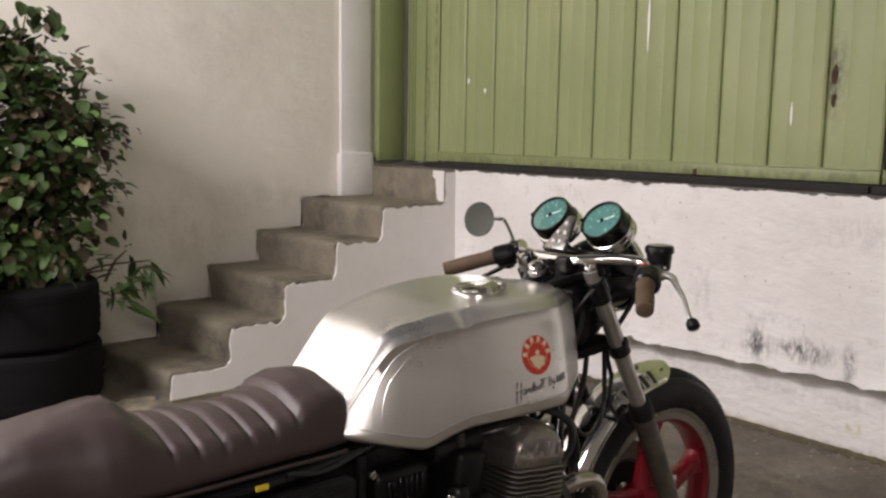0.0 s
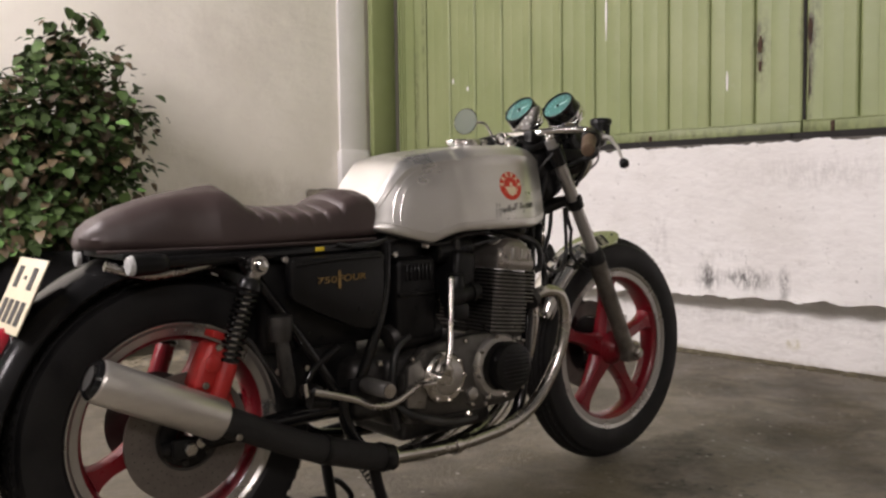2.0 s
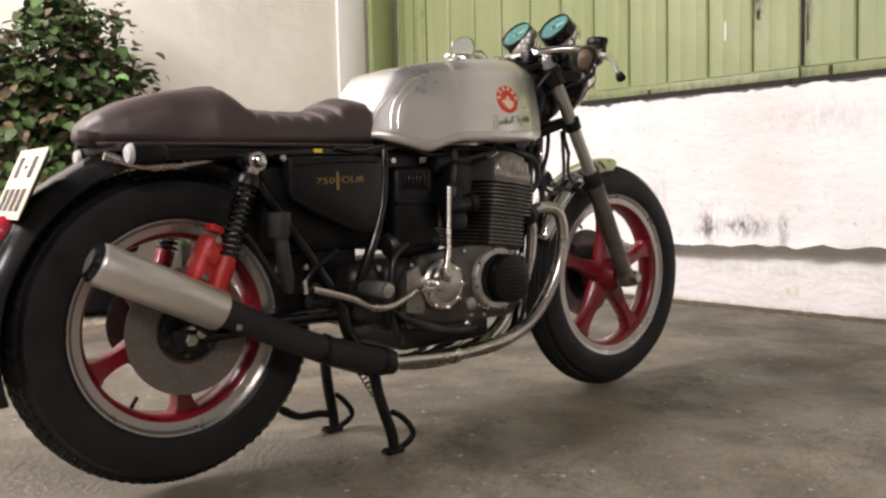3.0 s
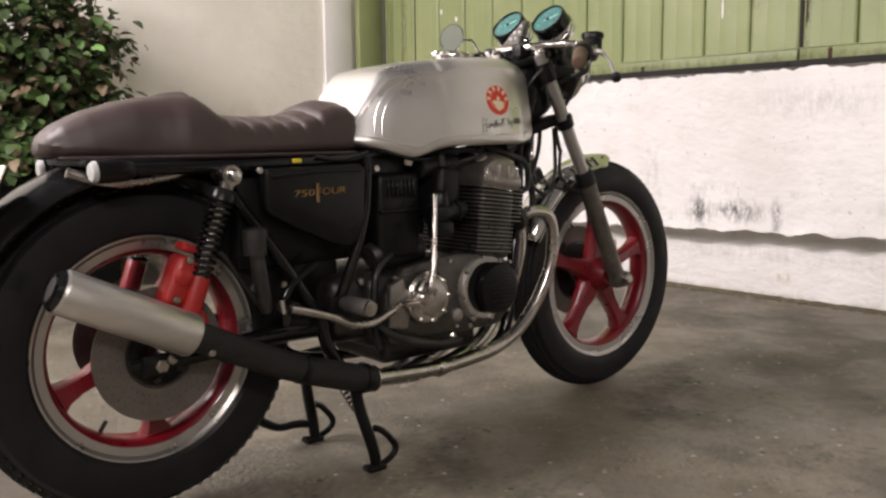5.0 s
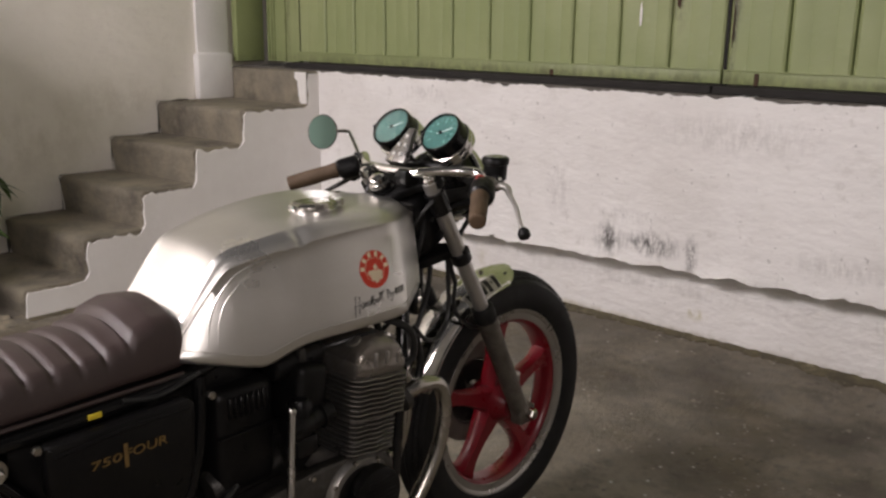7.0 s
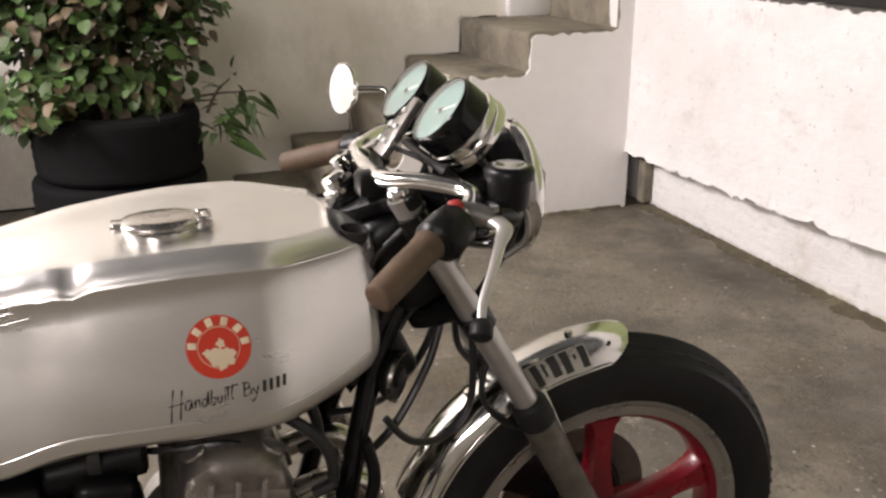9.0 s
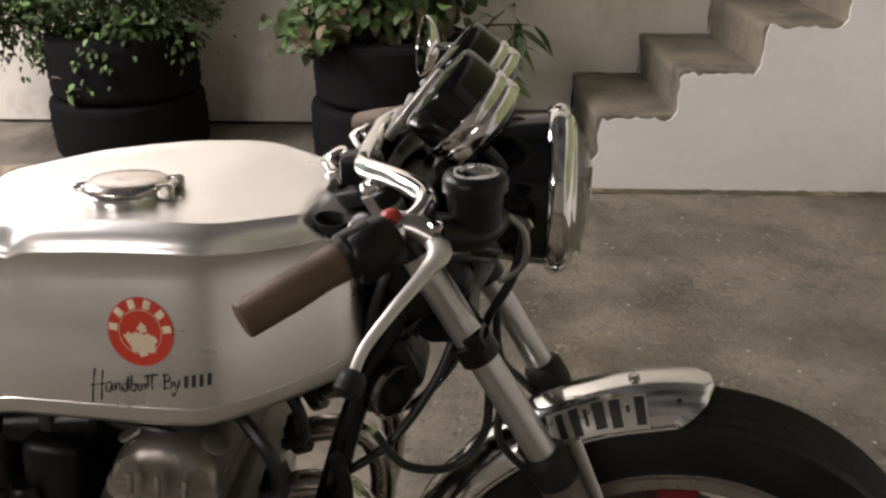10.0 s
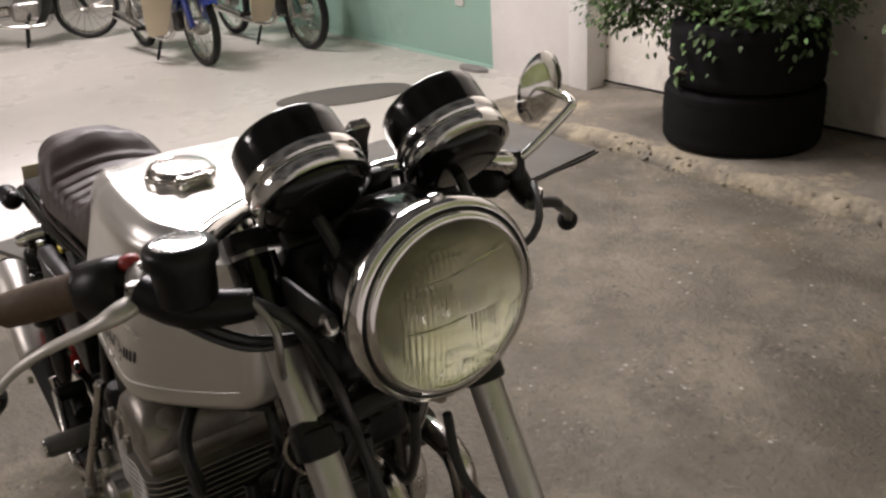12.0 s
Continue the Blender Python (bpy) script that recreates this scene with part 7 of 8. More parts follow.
def build_exhaust():
    ex = part("exhaust_pipe", sweep([(0.980, -0.165, 0.560), (1.030, -0.172, 0.575), (1.085, -0.174, 0.560), (1.108, -0.172, 0.500), (1.095, -0.170, 0.420), (1.050, -0.168, 0.340), (0.985, -0.168, 0.275), (0.90, -0.168, 0.238), (0.80, -0.170, 0.226), (0.70, -0.172, 0.222), (0.52, -0.172, 0.232)],
                                0.0165, 20, 6), "chrome_dull", bike, "chrome exhaust header joining a short silver muffler")
    for y in (-0.06, 0.06, 0.165):
        part("header", sweep([(0.980, y, 0.560), (1.035, y, 0.572), (1.085, y, 0.555), (1.098, y, 0.48), (1.075, y * 0.95, 0.38), (1.01, y * 0.85, 0.285), (0.93, y * 0.8 - 0.02, 0.232), (0.80, y * 0.6 - 0.06, 0.205), (0.66, y * 0.25 - 0.11, 0.205), (0.54, -0.150, 0.225)],
                             0.0185, 16, 5), "chrome_dull", ex)
    for y in (-0.165, -0.06, 0.06, 0.165):
        part("exhaust_flange", sweep([(0.975, y, 0.557), (0.990, y, 0.563)], 0.030, 20, smooth=False), "alloy_dark", ex)
    part("collector", sweep([(0.512, -0.169, 0.233), (0.490, -0.171, 0.238), (0.42, -0.175, 0.258), (0.30, -0.178, 0.300), (0.20, -0.180, 0.345), (0.12, -0.182, 0.384), (0.075, -0.184, 0.404)],
                            [0.026, 0.030, 0.031, 0.030, 0.029, 0.030, 0.031], 24, 5), "heat_wrap", ex, "matt black wrapped collector pipe")
    for p, q, r in (((0.49, -0.170, 0.238), (0.478, -0.171, 0.241), 0.034), ((0.33, -0.177, 0.289), (0.32, -0.177, 0.293), 0.033), ((0.715, -0.172, 0.222), (0.700, -0.172, 0.222), 0.022), ((0.514, -0.168, 0.232), (0.508, -0.169, 0.233), 0.030)):
        part("pipe_clamp", sweep([p, q], r, 24, smooth=False), "black_satin" if r > 0.03 else "chrome_dull", ex)
    a, b = Vector((0.085, -0.185, 0.400)), Vector((-0.150, -0.176, 0.514))
    d = (b - a).normalized()
    muf = part("muffler", sweep([a - d * 0.004, a, a + d * 0.006, b - d * 0.006, b, b + d * 0.004], [0.030, 0.0385, 0.0410, 0.0410, 0.0385, 0.034], 40, smooth=False), "muffler_shell", ex, "short straight brushed silver muffler")
    part("end_cone", sweep([b, b + d * 0.003, b + d * 0.010, b + d * 0.012], [0.036, 0.0385, 0.034, 0.026], 36, smooth=False), "black_paint", muf, "black end cap")
    part("outlet", lathe([(0.024, 0.010), (0.028, 0.010), (0.028, 0.016), (0.024, 0.016)], 30, b, d, closed=True), "black_paint", muf)
    part("baffle", lathe([(0, 0.011), (0.024, 0.011), (0.024, 0.013), (0, 0.013)], 24, b, d), "gap_shade", muf)
    bolt(a + Vector((0.02, -0.03, -0.03)), 0.008, 0.010, muf)


def build_stand():
    st = part("centre_stand", sweep([(0.505, -0.11, 0.215), (0.505, 0.11, 0.215)], 0.012, 12, smooth=False), "black_satin", bike, "worn black steel centre stand")
    for s in (-1, 1):
        leg = part("stand_leg", sweep([(0.505, s * 0.105, 0.225), (0.515, s * 0.112, 0.15), (0.540, s * 0.128, 0.05), (0.545, s * 0.130, 0.012)], [0.014, 0.014, 0.014, 0.013], 12, 4), "black_satin", st)
        part("stand_foot", sweep([(0.515, s * 0.132, 0.012), (0.550, s * 0.132, 0.008), (0.590, s * 0.132, 0.022), (0.602, s * 0.132, 0.045), (0.570, s * 0.130, 0.085), (0.545, s * 0.127, 0.10)], 0.008, 10, 4), "black_satin", leg)
        part("foot_pad", box((0.050, 0.034, 0.012), (0.540, s * 0.132, 0.007), 0.004), "black_satin", leg)
    part("stand_cross", sweep([(0.510, -0.110, 0.195), (0.510, 0.110, 0.195)], 0.010, 10, smooth=False), "black_satin", st)
    part("stand_lever", sweep([(0.545, 0.130, 0.045), (0.500, 0.135, 0.055), (0.450, 0.142, 0.055), (0.410, 0.148, 0.075), (0.395, 0.150, 0.085)], [0.010, 0.010, 0.010, 0.012, 0.009], 10, 4), "black_satin", st)
    pts = []
    for k in range(73):
        a = 2 * math.pi * k / 8
        p = Vector((0.470, -0.07, 0.235)).lerp(Vector((0.525, -0.085, 0.135)), k / 72)
        pts.append(p + 0.008 * Vector((math.cos(a) * 0.8, math.sin(a), math.cos(a) * 0.5)))
    part("stand_spring", sweep(pts, 0.002, 5, smooth=False), "black_satin", st)
    part("side_stand", sweep([(0.60, 0.14, 0.235), (0.52, 0.155, 0.225), (0.42, 0.165, 0.222)], 0.010, 10), "black_satin", bike)


def build_horns():
    for c, ax in (((1.135, -0.055, 0.715), (0.75, -0.6, -0.1)), ((1.135, 0.075, 0.715), (0.75, 0.6, -0.1))):
        h = part("horn", lathe([(0, -0.03), (0.016, -0.03), (0.022, -0.018), (0.034, -0.008), (0.036, 0.0), (0.034, 0.006), (0.018, 0.004), (0.014, 0.010), (0, 0.011)], 28, c, ax), "black_satin", bike, "round black horn with a bright rim")
        part("horn_rim", lathe([(0.032, 0.002), (0.0365, 0.002), (0.0365, 0.008), (0.032, 0.008)], 28, c, ax, closed=True), "chrome_dull", h)
    # hoses and cables that hang under the yokes
    for pts, r in ((((1.115, -0.07, 0.660), (1.15, -0.075, 0.620), (1.205, -0.065, 0.612), (1.245, -0.055, 0.655), (1.250, -0.05, 0.735), (1.245, -0.05, 0.79)), 0.0055),
                   (((1.275, -0.05, 0.73), (1.262, -0.06, 0.66), (1.30, -0.07, 0.615), (1.345, -0.065, 0.60)), 0.005),
                   (((1.255, 0.04, 0.78), (1.262, 0.05, 0.70), (1.30, 0.075, 0.640), (1.36, 0.085, 0.56), (1.40, 0.082, 0.46)), 0.0055),
                   (((1.21, -0.03, 0.78), (1.185, -0.045, 0.72), (1.130, -0.06, 0.640), (1.07, -0.075, 0.60)), 0.006),
                   (((1.225, 0.02, 0.78), (1.20, 0.03, 0.70), (1.14, 0.05, 0.62), (1.06, 0.07, 0.60)), 0.006)):
        part("hose", sweep(pts, r, 9), "cable", bike)
    part("oil_cooler_pipe", sweep([(1.075, -0.115, 0.66), (1.085, -0.12, 0.60), (1.06, -0.13, 0.53)], 0.009, 10), "black_satin", bike)
    part("front_caliper", box((0.085, 0.055, 0.075), (1.380, 0.082, 0.425), 0.012, Matrix.Rotation(radians(28), 3, "Y"), seg=3), "black_satin", bike, "black front brake caliper")



build_engine()
build_frame()
build_side_cover()
build_rear()
build_exhaust()
build_stand()
build_horns()
bike.matrix_world = Matrix.Translation((0, 0.04, 0)) @ Matrix.Rotation(radians(-1.0), 4, "Z")
the_tank = next(o for o in bike.children if o.name.startswith("fuel_tank"))
build_badge(the_tank)
build_fork()
build_fender()
build_headlamp()
build_gauges()
build_bars()
build_mirror()

# ---- planters, plants and what stands in the garage ----
M.update({
    "leaf_green": material("leaf_green", (0.078, 0.130, 0.036), 0.55, second=(0.046, 0.078, 0.024), scale=20, amount=0.6, random_tint=0.55, rough_spread=0.1, spec=0.3),
    "leaf_light": material("leaf_light", (0.14, 0.25, 0.075), 0.55, second=(0.07, 0.15, 0.04), scale=20, amount=0.5, random_tint=0.4, spec=0.3),
    "leaf_dry": material("leaf_dry", (0.120, 0.088, 0.046), 0.6, second=(0.060, 0.042, 0.022), scale=25, amount=0.6, random_tint=0.5),
    "leaf_dark": material("leaf_dark", (0.038, 0.062, 0.021), 0.55, second=(0.055, 0.080, 0.028), scale=25, amount=0.5, random_tint=0.5, spec=0.25),
    "bark": material("bark", (0.085, 0.062, 0.040), 0.85, second=(0.13, 0.10, 0.07), scale=30, amount=0.7, bump=0.003, bump_scale=60),
    "moped_cream": material("moped_cream", (0.62, 0.53, 0.38), 0.35, second=(0.54, 0.46, 0.32), scale=8, amount=0.4, coat=0.3),
    "moped_blue": material("moped_blue", (0.020, 0.035, 0.20), 0.3, second=(0.015, 0.025, 0.13), scale=10, amount=0.4, coat=0.3),
    "moped_green": material("moped_green", (0.03, 0.07, 0.05), 0.35, second=(0.02, 0.05, 0.035), scale=10, amount=0.4, coat=0.3),
    "stain_dark": material("stain_dark", (0.14, 0.13, 0.12), 0.9, second=(0.30, 0.28, 0.26), scale=30, amount=0.7),
    "grit": material("grit", (0.26, 0.235, 0.185), 0.9, second=(0.12, 0.105, 0.085), scale=6, amount=0.8, random_tint=0.85),
})


def stacked_planter(x, y, r, label):
    """Two old tyres on top of one another, filled with soil."""
    planter = thing("tyre_planter", Matrix.Translation((x, y, 0.052)), label, "planter", "tyre planters along the wall")
    h = 0.268
    for k in range(2):
        rr = r * (1.0 if k == 0 else 0.955)
        z0 = k * h
        prof = [(rr * 0.62, z0 + 0.02), (rr * 0.66, z0 + 0.006), (rr * 0.84, z0 + 0.002), (rr * 0.955, z0 + 0.010), (rr * 0.985, z0 + 0.026), (rr * 0.992, z0 + 0.045)]
        for j in range(9):
            u = j / 8
            prof.append((rr * (0.992 + 0.010 * math.sin(math.pi * u)) - (0.004 if j % 2 else 0), z0 + 0.055 + (h - 0.11) * u))
        prof += [(rr * 0.992, z0 + h - 0.045), (rr * 0.985, z0 + h - 0.026), (rr * 0.955, z0 + h - 0.010), (rr * 0.84, z0 + h - 0.002), (rr * 0.66, z0 + h - 0.006), (rr * 0.62, z0 + h - 0.02), (rr * 0.60, z0 + h / 2)]
        tyre = lathe(prof, 72, (0.01 * k, -0.008 * k, 0), closed=True)
        for v in tyre.verts:
            v.co.z += 0.004 * wob(v.co.x, v.co.y, k, 5)
        part("old_tyre", tyre, "rubber_old", planter, "worn black car tyre", angle=25)
    part("soil", lathe([(0, 0.48), (r * 0.4, 0.475), (r * 0.64, 0.455), (r * 0.64, 0.40), (0, 0.40)], 32), "soil", planter)
    return planter


def leaf_mesh(name, length, wide, fold, mats, pointed=0.5):
    """A leaf along +x, folded on its midrib and curled at the tip."""
    bm = bmesh.new()
    rows = []
    n = 5
    for i in range(n + 1):
        u = i / n
        w = wide / 2 * (math.sin(math.pi * min(1, u ** 0.75)) ** (0.6 + pointed * 0.5)) if 0 < i < n else 0.0
        z = -fold * length * u * u
        if w < 1e-5:
            rows.append([bm.verts.new((u * length, 0, z))])
        else:
            rows.append([bm.verts.new((u * length, -w, z + w * 0.28)), bm.verts.new((u * length, 0, z)), bm.verts.new((u * length, w, z + w * 0.28))])
    for a, b in zip(rows, rows[1:]):
        if len(a) == 1:
            bm.faces.new((a[0], b[0], b[1]))
            bm.faces.new((a[0], b[1], b[2]))
        elif len(b) == 1:
            bm.faces.new((a[0], b[0], a[1]))
            bm.faces.new((a[1], b[0], a[2]))
        else:
            bm.faces.new((a[0], b[0], b[1], a[1]))
            bm.faces.new((a[1], b[1], b[2], a[2]))
    me = bpy.data.meshes.new(name)
    bm.to_mesh(me)
    bm.free()
    for p in me.polygons:
        p.use_smooth = True
    me.materials.append(M[mats])
    return me


def scatter_leaves(plant, spots, meshes, singles, rng):
    """Leaves at the given spots; the nearest to the yard as single parts, the rest joined by kind."""
    spots = sorted(spots, key=lambda s: s[0].y - 0.25 * abs(s[0].z - 1.0))
    joined = {}
    for i, (p, outward, size, kind) in enumerate(spots):
        d = (outward + Vector((rng.uniform(-0.8, 0.8), rng.uniform(-0.8, 0.8), rng.uniform(-0.9, 0.35)))).normalized()
        up = Vector((rng.uniform(-0.5, 0.5), rng.uniform(-0.9, 0.2), 1.0)).normalized()
        yv = up.cross(d).normalized()
        zv = d.cross(yv)
        m = Matrix.Translation(p) @ Matrix((d, yv, zv)).transposed().to_4x4() @ Matrix.Scale(size, 4)
        me = meshes[kind]
        if i < singles:
            ob = new("leaf", me)
            ob.parent = plant
            ob.matrix_basis = m
        else:
            verts, faces = joined.setdefault(kind, ([], []))
            o = len(verts)
            verts.extend((m @ v.co)[:] for v in me.vertices)
            faces.extend([o + k for k in f.vertices] for f in me.polygons)
    for kind, (verts, faces) in joined.items():
        me = bpy.data.meshes.new("foliage")
        me.from_pydata(verts, [], faces)
        for f in me.polygons:
            f.use_smooth = True
        me.materials.append(meshes[kind].materials[0])
        ob = new("foliage", me)
        ob.parent = plant
        tagged(ob, kind="stuff")


def bush(name, at, label, stems, lumps, count, meshes, shares, size, singles, seed, group, twig=0.12):
    """A plant of bent stems; leaves in clumps round the lumps: (x, y, z, radius)."""
    rng = random.Random(seed)
    plant = thing(name, Matrix.Translation(at), label, "plant", group)
    for k in range(stems):
        x, y, z, r = lumps[k % len(lumps)]
        a = rng.uniform(0, 6.28)
        tip = Vector((x + rng.uniform(-r, r) * 0.6, y + rng.uniform(-r, r) * 0.6, z + rng.uniform(0, r) * 0.7))
        foot = Vector((0.10 * math.cos(a), 0.10 * math.sin(a), 0.0))
        mid = foot.lerp(tip, 0.5) + Vector((rng.uniform(-1, 1), rng.uniform(-1, 1), 0.4)) * 0.05
        part("stem", sweep([foot, mid, tip], [0.008, 0.006, 0.0025], 6, 3), "bark", plant)
    spots = []
    total = sum(l[3] ** 2 for l in lumps)
    for x, y, z, r in lumps:
        clumps = max(3, int(9 * (r / 0.2) ** 1.5))
        centres = []
        for _ in range(clumps):
            v = Vector((rng.gauss(0, 1), rng.gauss(0, 1), rng.gauss(0, 0.9))).normalized() * r * rng.uniform(0.55, 1.08)
            centres.append((Vector((x, y, z)) + v, v.normalized()))
        for j in range(int(count * r * r / total)):
            c, o = centres[j % clumps]
            p = c + Vector((rng.gauss(0, 1), rng.gauss(0, 1), rng.gauss(0, 0.8))) * twig * 0.5
            u, kind = rng.random(), 0
            while kind < len(shares) - 1 and u > shares[kind]:
                u -= shares[kind]
                kind += 1
            spots.append((p, o, size * rng.uniform(0.6, 1.25), kind))
    scatter_leaves(plant, spots, meshes, singles, rng)
    return plant


round_leaves = [leaf_mesh("round_leaf", 1.0, 0.82, 0.16, "leaf_green", 0.1), leaf_mesh("round_leaf", 1.0, 0.78, 0.24, "leaf_dark", 0.1), leaf_mesh("round_leaf", 1.0, 0.80, 0.12, "leaf_light", 0.1), leaf_mesh("dry_leaf", 1.0, 0.70, 0.4, "leaf_dry", 0.3)]
small_leaves = [leaf_mesh("small_leaf", 1.0, 0.55, 0.2, "leaf_dark", 0.6), leaf_mesh("small_leaf", 1.0, 0.6, 0.15, "leaf_green", 0.6), leaf_mesh("small_leaf", 1.0, 0.6, 0.1, "leaf_light", 0.6)]
lance_leaves = [leaf_mesh("lance_leaf", 1.0, 0.20, 0.25, "leaf_dark", 0.9), leaf_mesh("lance_leaf", 1.0, 0.22, 0.2, "leaf_green", 0.9)]

POT1, POT2 = (0.765, 2.875), (-0.462, 2.940)
stacked_planter(*POT1, 0.362, "planter of two stacked old black tyres holding a leafy shrub")
stacked_planter(*POT2, 0.345, "planter of two stacked old black tyres holding a dense bush")
bush("shrub", (POT1[0] - 0.015, POT1[1] + 0.02, 0.53), "tall uneven shrub with round green and dry brown leaves", 16,
     ((-0.01, -0.02, 0.28, 0.24), (-0.24, -0.08, 0.16, 0.17), (0.18, -0.02, 0.28, 0.20), (-0.06, -0.04, 0.45, 0.27), (0.15, -0.02, 0.46, 0.23), (0.25, 0.0, 0.50, 0.16), (-0.28, -0.02, 0.62, 0.20), (-0.02, 0.0, 0.74, 0.25), (0.16, 0.0, 0.78, 0.16), (-0.26, 0.0, 0.82, 0.15), (0.29, 0.0, 0.70, 0.16), (0.27, 0.0, 0.90, 0.13), (0.06, 0.02, 1.00, 0.14), (0.16, 0.02, 1.10, 0.11), (0.17, 0.02, 1.24, 0.06), (-0.04, 0.04, 0.20, 0.20)),
     5200, round_leaves, (0.28, 0.36, 0.09, 0.27), 0.062, 300, 3, "potted plants")
bush("leafy_shoot", (POT1[0] + 0.28, POT1[1] - 0.06, 0.55), "low shoot with long narrow green leaves", 4, ((0.10, 0.0, 0.02, 0.08), (0.23, 0.0, 0.12, 0.06), (0.10, -0.02, -0.08, 0.07), (0.29, 0.0, 0.08, 0.05), (0.19, 0.0, 0.06, 0.06)), 44, lance_leaves, (0.85, 0.15), 0.155, 44, 8, "potted plants", 0.04)
bush("dense_bush", (POT2[0], POT2[1], 0.50), "dense bush with small dark green leaves", 14,
     ((-0.02, -0.04, 0.16, 0.30), (-0.50, -0.06, 0.22, 0.22), (-0.32, -0.06, 0.20, 0.26), (0.24, -0.04, 0.20, 0.24), (-0.12, -0.04, 0.44, 0.30), (0.16, -0.02, 0.46, 0.30), (-0.32, 0.0, 0.42, 0.20), (0.0, 0.0, 0.70, 0.26), (0.02, -0.18, 0.10, 0.16), (-0.60, -0.08, 0.14, 0.20)),
     13000, small_leaves, (0.60, 0.30, 0.10), 0.034, 300, 5, "potted plants")
bush("hanging_twig", (POT2[0] - 0.10, POT2[1] - 0.26, 0.40), "pale twig hanging over the tyre", 2, ((0.0, -0.02, 0.0, 0.05), (0.0, -0.03, -0.08, 0.04)), 16, small_leaves, (0.1, 0.3, 0.6), 0.05, 30, 9, "potted plants", 0.04)


def build_moped(m, shield, body, label):
    """A step-through moped with a leg shield."""
    mo = thing("moped", m, label, "moped", "mopeds in the garage")
    for x, r in ((0.0, 0.275), (-1.18, 0.275)):
        c = Vector((x, 0, r))
        w = part("wheel", lathe([(r - 0.060, -0.016), (r - 0.046, -0.022), (r - 0.040, -0.020), (r - 0.048, 0), (r - 0.040, 0.020), (r - 0.046, 0.022), (r - 0.060, 0.016)], 48, c, (0, 1, 0), closed=True), "chrome_dull", mo)
        part("tyre", lathe([(r - 0.045, -0.020), (r - 0.025, -0.030), (r - 0.006, -0.022), (r, -0.008), (r, 0.008), (r - 0.006, 0.022), (r - 0.025, 0.030), (r - 0.045, 0.020)], 48, c, (0, 1, 0), closed=True), "rubber", w)
        part("hub", lathe([(0, -0.045), (0.05, -0.045), (0.055, -0.03), (0.055, 0.03), (0.05, 0.045), (0, 0.045)], 28, c, (0, 1, 0)), "alloy", w)
        for k in range(18):
            a = 2 * math.pi * k / 18
            d = Vector((math.cos(a), 0, math.sin(a)))
            s = 1 if k % 2 else -1
            part("spoke", sweep([c + d * 0.05 + Vector((0, s * 0.035, 0)), c + Vector((math.cos(a + 0.25), 0, math.sin(a + 0.25))) * (r - 0.055)], 0.0022, 5, smooth=False), "chrome_dull", w)
    secs = []
    for i in range(15):
        a = radians(35 + 125 * i / 14)
        secs.append([Vector((math.cos(a) * rr, y, 0.275 + math.sin(a) * rr)) for rr, y in ((0.285, -0.055), (0.315, -0.045), (0.325, 0), (0.315, 0.045), (0.285, 0.055), (0.281, 0.050), (0.318, 0), (0.281, -0.050))])
    part("front_fender", loft(secs), body, mo)
    for s in (-1, 1):
        part("fork_leg", sweep([(0.0, s * 0.055, 0.275), (-0.06, s * 0.055, 0.40), (-0.20, s * 0.05, 0.72)], [0.020, 0.024, 0.020], 12, 3), body, mo)
        part("fork_link", sweep([(0.02, s * 0.06, 0.27), (-0.07, s * 0.06, 0.25), (-0.09, s * 0.06, 0.33)], 0.014, 10, 3), "chrome_dull", mo)
        rows = []
        for z, x, y0, y1 in ((0.20, -0.34, 0.13, 0.24), (0.30, -0.27, 0.12, 0.27), (0.45, -0.24, 0.08, 0.28), (0.60, -0.25, 0.05, 0.27), (0.72, -0.27, 0.03, 0.22), (0.80, -0.29, 0.02, 0.12)):
            rows.append([Vector((x, s * y0, z)), Vector((x - 0.02, s * (y0 + y1) / 2, z)), Vector((x - 0.07, s * y1, z)), Vector((x - 0.082, s * y1, z)), Vector((x - 0.034, s * (y0 + y1) / 2, z)), Vector((x - 0.014, s * y0, z))])
        part("leg_shield", loft(rows), shield, mo, "cream plastic leg shield" if shield == "moped_cream" else "")
        part("footpeg", sweep([(-0.46, s * 0.12, 0.26), (-0.46, s * 0.30, 0.26)], 0.016, 12, smooth=False), "rubber", mo)
        part("rear_shock", sweep([(-1.15, s * 0.10, 0.32), (-1.02, s * 0.11, 0.62)], 0.024, 12, smooth=False), "chrome_dull", mo)
        part("handlebar", sweep([(-0.26, s * 0.02, 0.93), (-0.27, s * 0.15, 0.97), (-0.34, s * 0.33, 0.98)], 0.014, 10, 3), "chrome", mo)
        part("grip", sweep([(-0.31, s * 0.24, 0.978), (-0.345, s * 0.345, 0.98)], 0.019, 12, smooth=False), "rubber", mo)
    part("engine", box((0.26, 0.20, 0.17), (-0.47, 0, 0.29), 0.04, seg=3), "alloy", mo)
    part("cylinder", box((0.13, 0.13, 0.12), (-0.32, 0, 0.30), 0.02), "alloy_dark", mo)
    part("exhaust", sweep([(-0.28, -0.08, 0.24), (-0.36, -0.12, 0.17), (-0.60, -0.14, 0.18), (-0.85, -0.15, 0.22), (-1.25, -0.16, 0.27)], [0.016, 0.016, 0.018, 0.035, 0.038], 14, 4), "chrome", mo)
    part("frame_tube", sweep([(-0.20, 0, 0.82), (-0.30, 0, 0.55), (-0.50, 0, 0.44), (-0.75, 0, 0.52)], [0.05, 0.055, 0.06, 0.07], 16, 4), body, mo)
    part("rear_body", box((0.55, 0.20, 0.20), (-0.95, 0, 0.58), 0.06, seg=3), body, mo)
    part("seat", box((0.58, 0.24, 0.09), (-0.90, 0, 0.74), 0.035, seg=3), "vinyl", mo)
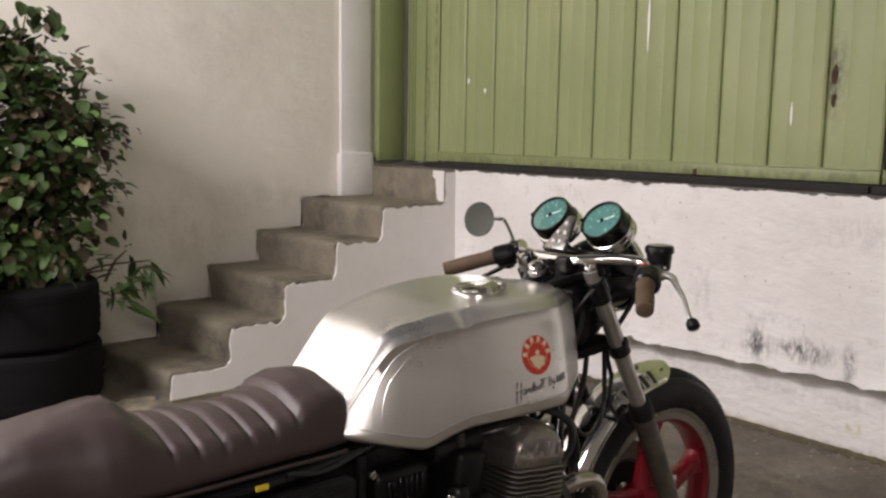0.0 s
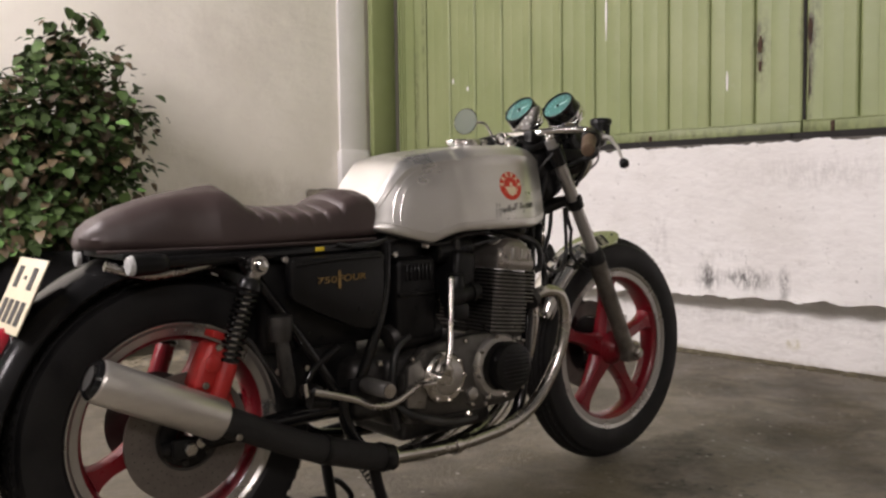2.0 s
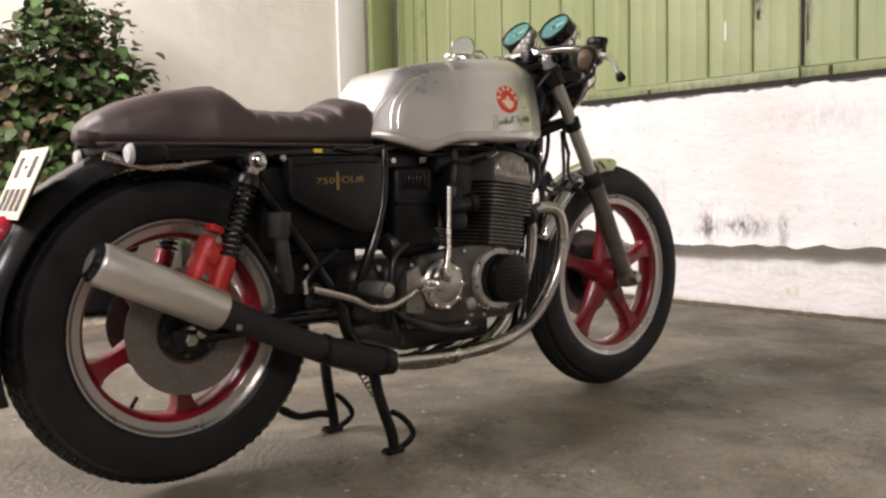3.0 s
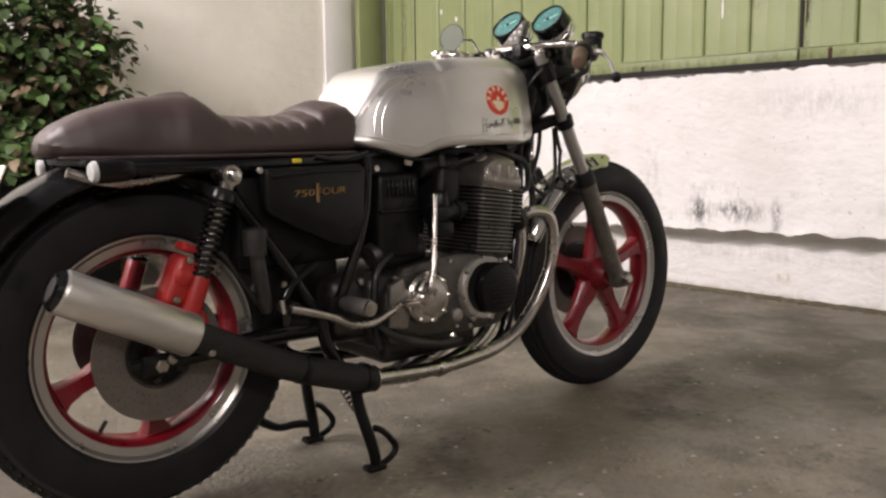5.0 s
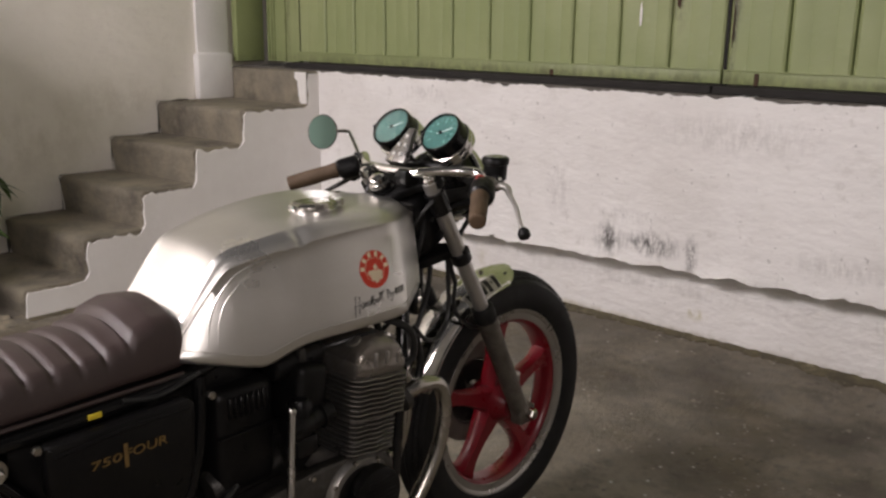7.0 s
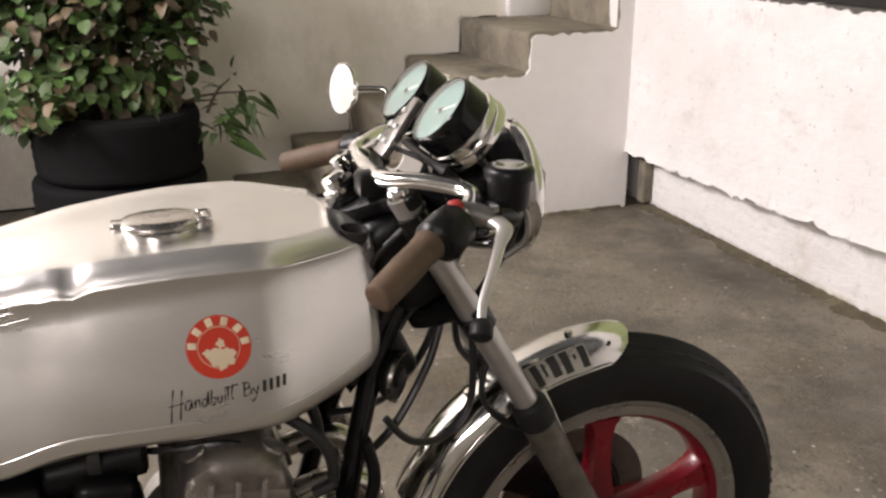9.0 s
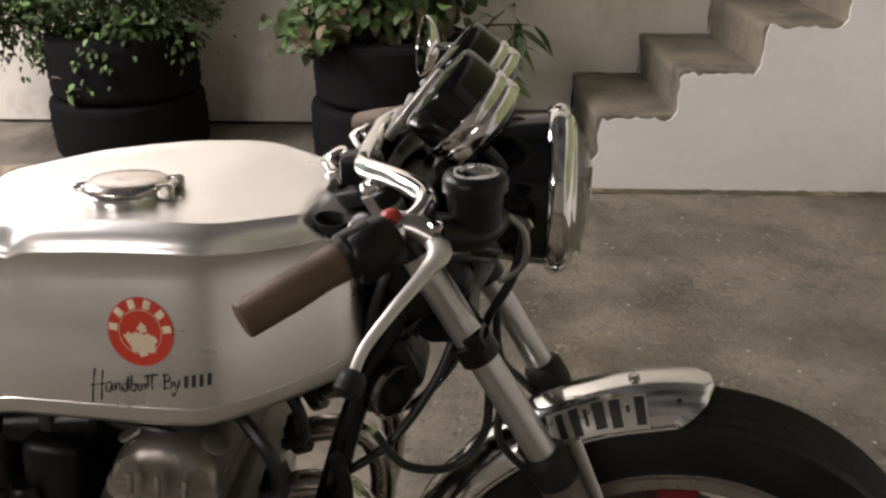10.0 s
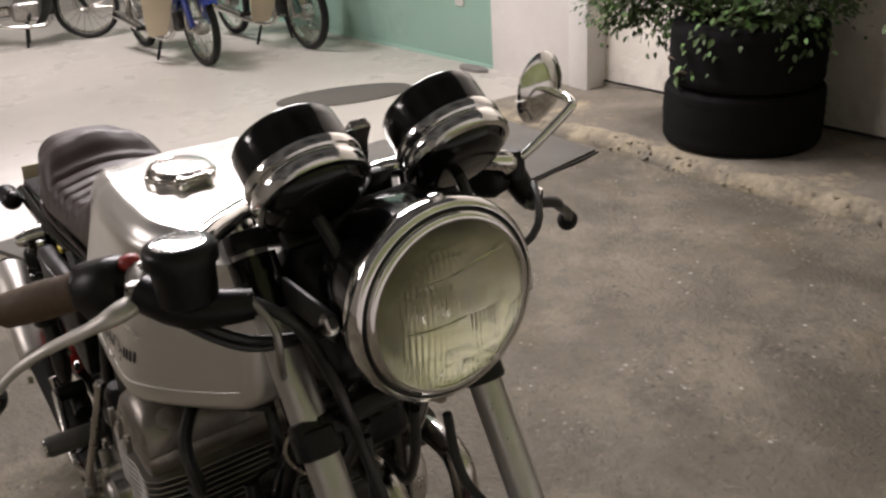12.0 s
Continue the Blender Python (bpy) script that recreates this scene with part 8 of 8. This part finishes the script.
    part("head_cover", box((0.14, 0.14, 0.16), (-0.22, 0, 0.93), 0.04, seg=3), body, mo)
    part("headlamp", lathe([(0.065, 0.0), (0.072, 0.01), (0.070, 0.025), (0.05, 0.035), (0, 0.04)], 28, (-0.155, 0, 0.94), (1, 0, 0)), "chrome", mo)
    part("chain_case", box((0.55, 0.04, 0.09), (-0.88, 0.09, 0.29), 0.03, seg=3), "chrome_dull", mo)
    part("stand_leg", sweep([(-0.50, 0.10, 0.20), (-0.53, 0.16, 0.004)], 0.012, 8, smooth=False), "black_satin", mo)
    part("stand_leg", sweep([(-0.50, -0.10, 0.20), (-0.53, -0.16, 0.004)], 0.012, 8, smooth=False), "black_satin", mo)
    return mo


FLOOR = 0.016
build_moped(Matrix.Translation((-4.30, 1.97, FLOOR)) @ Matrix.Rotation(radians(2), 4, "Z"), "moped_cream", "moped_blue", "blue step-through moped with a cream leg shield")
build_moped(Matrix.Translation((-4.19, 2.76, FLOOR)) @ Matrix.Rotation(radians(4), 4, "Z"), "moped_cream", "moped_green", "dark green step-through moped with a cream leg shield")
build_moped(Matrix.Translation((-6.35, 1.75, FLOOR)) @ Matrix.Rotation(radians(75), 4, "Z"), "black_satin", "black_paint", "black motorcycle parked at the back of the garage")


def patch(points, thick, mat, name, label, category):
    ob = part(name, prism(points, thick, Matrix(), 0.002), mat)
    return tagged(ob, label, category)


def build_small():
    # thin dark oval on the garage floor
    pts = [(-2.72 + 0.205 * math.cos(a) * (1.12 if math.cos(a) > 0 else 1.0) + 0.22 * math.sin(a) * 0.42, 2.19 + 0.40 * math.sin(a)) for a in [2 * math.pi * k / 48 for k in range(48)]]
    oval_ob = patch(pts, 0.008, "oval_dark", "floor_mat", "oval dark patch on the pale floor", "mat")
    oval_ob.location.z = FLOOR + 0.004
    pts = [(-2.62 + 0.13 * math.cos(a) * (1 + 0.2 * wob(math.cos(a), math.sin(a), 1, 2)), 3.10 + 0.05 * math.sin(a)) for a in [2 * math.pi * k / 24 for k in range(24)]]
    rag = patch(pts, 0.022, "stain_dark", "floor_rag", "crumpled dark rag at the foot of the wall", "rag")
    rag.location.z = FLOOR + 0.011
    sw = thing("wall_socket", Matrix.Translation((-2.87, 3.209, 0.43)), "white plastic wall socket on the turquoise wall", "wall socket")
    part("cover_plate", box((0.085, 0.012, 0.085), (0, -0.004, 0), 0.004), "plastic_white", sw)
    for dx in (-0.018, 0.018):
        part("socket_hole", box((0.018, 0.004, 0.030), (dx, -0.0115, 0), 0.001, seg=1), "plaster_base", sw)


build_small()


def build_debris():
    """Dry bits and grit along the foot of the walls."""
    rng = random.Random(11)
    verts, faces = [], []
    for k in range(2600):
        if k % 6 == 0:
            p = Vector((3.19 - abs(rng.gauss(0, 0.07)), rng.uniform(-0.8, 2.5), 0))
        elif k % 6 == 1:
            p = Vector((rng.uniform(-1.0, 1.4), 2.50 - abs(rng.gauss(0, 0.06)), 0))
        else:
            p = Vector((rng.uniform(-0.9, 3.1), rng.uniform(-1.9, 2.5), 0))
        s = rng.uniform(0.003, 0.010) if k % 6 < 2 else rng.uniform(0.0015, 0.0050)
        turn = Matrix.Rotation(rng.uniform(0, 6.28), 3, "Z")
        o = len(verts)
        for dx, dy, dz in ((1, 0, 0), (0.2, 0.8, 0), (-0.9, 0.3, 0), (-0.3, -0.8, 0), (0.0, 0.0, 0.8)):
            verts.append(p + turn @ Vector((dx * s * rng.uniform(0.6, 1.2), dy * s * rng.uniform(0.5, 1.1), dz * s * 0.6)))
        faces += [(o, o + 1, o + 4), (o + 1, o + 2, o + 4), (o + 2, o + 3, o + 4), (o + 3, o, o + 4), (o + 3, o + 2, o + 1, o)]
    me = bpy.data.meshes.new("grit")
    me.from_pydata(verts, [], faces)
    ob = new("grit", me)
    me.materials.append(M["grit"])
    tagged(ob, "scattered grit and dry bits on the floor", "debris", kind="stuff")




def build_wall_dirt():
    """Uneven mossy dirt where the floor meets the walls."""
    rows = []
    for i in range(360):
        y = 2.545 - 5.2 * i / 359
        wide = 0.040 + 0.075 * max(0.0, wob(y, 3, 0, 2.1) + 0.25) + 0.050 * wob(y, 3, 5, 9) + 0.026 * wob(y, 6, 5, 33) + 0.014 * wob(y, 2, 5, 80)
        wide = max(0.006, wide)
        rows.append([Vector((3.212 - wide * u, y, 0.0015 + 0.012 * (1 - u) ** 1.5 * (1 + 0.6 * wob(y, u, 2, 26)))) for u in (0, 0.2, 0.4, 0.6, 0.8, 1.0)] + [Vector((3.212 - wide, y, -0.006)), Vector((3.212, y, -0.006))])
    foot = part("foot_dirt", loft(rows), "moss_dirt", bpy.data.objects["ground"], "mossy dirt along the foot of the wall", angle=60)
    tagged(foot, kind="stuff")
    rows = []
    for i in range(120):
        x = 1.34 + 1.72 * i / 119
        wide = max(0.005, 0.020 + 0.022 * wob(x, 3, 0, 4) + 0.012 * wob(x, 3, 5, 22))
        rows.append([Vector((x, 2.553 - wide * u, 0.0015 + 0.009 * (1 - u) ** 1.5 * (1 + 0.6 * wob(x, u, 2, 26)))) for u in (0, 0.25, 0.5, 0.75, 1.0)] + [Vector((x, 2.553 - wide, -0.006)), Vector((x, 2.553, -0.006))])
    tagged(part("foot_dirt", loft(rows), "moss_dirt", bpy.data.objects["ground"], angle=60), kind="stuff")


build_debris()
build_wall_dirt()
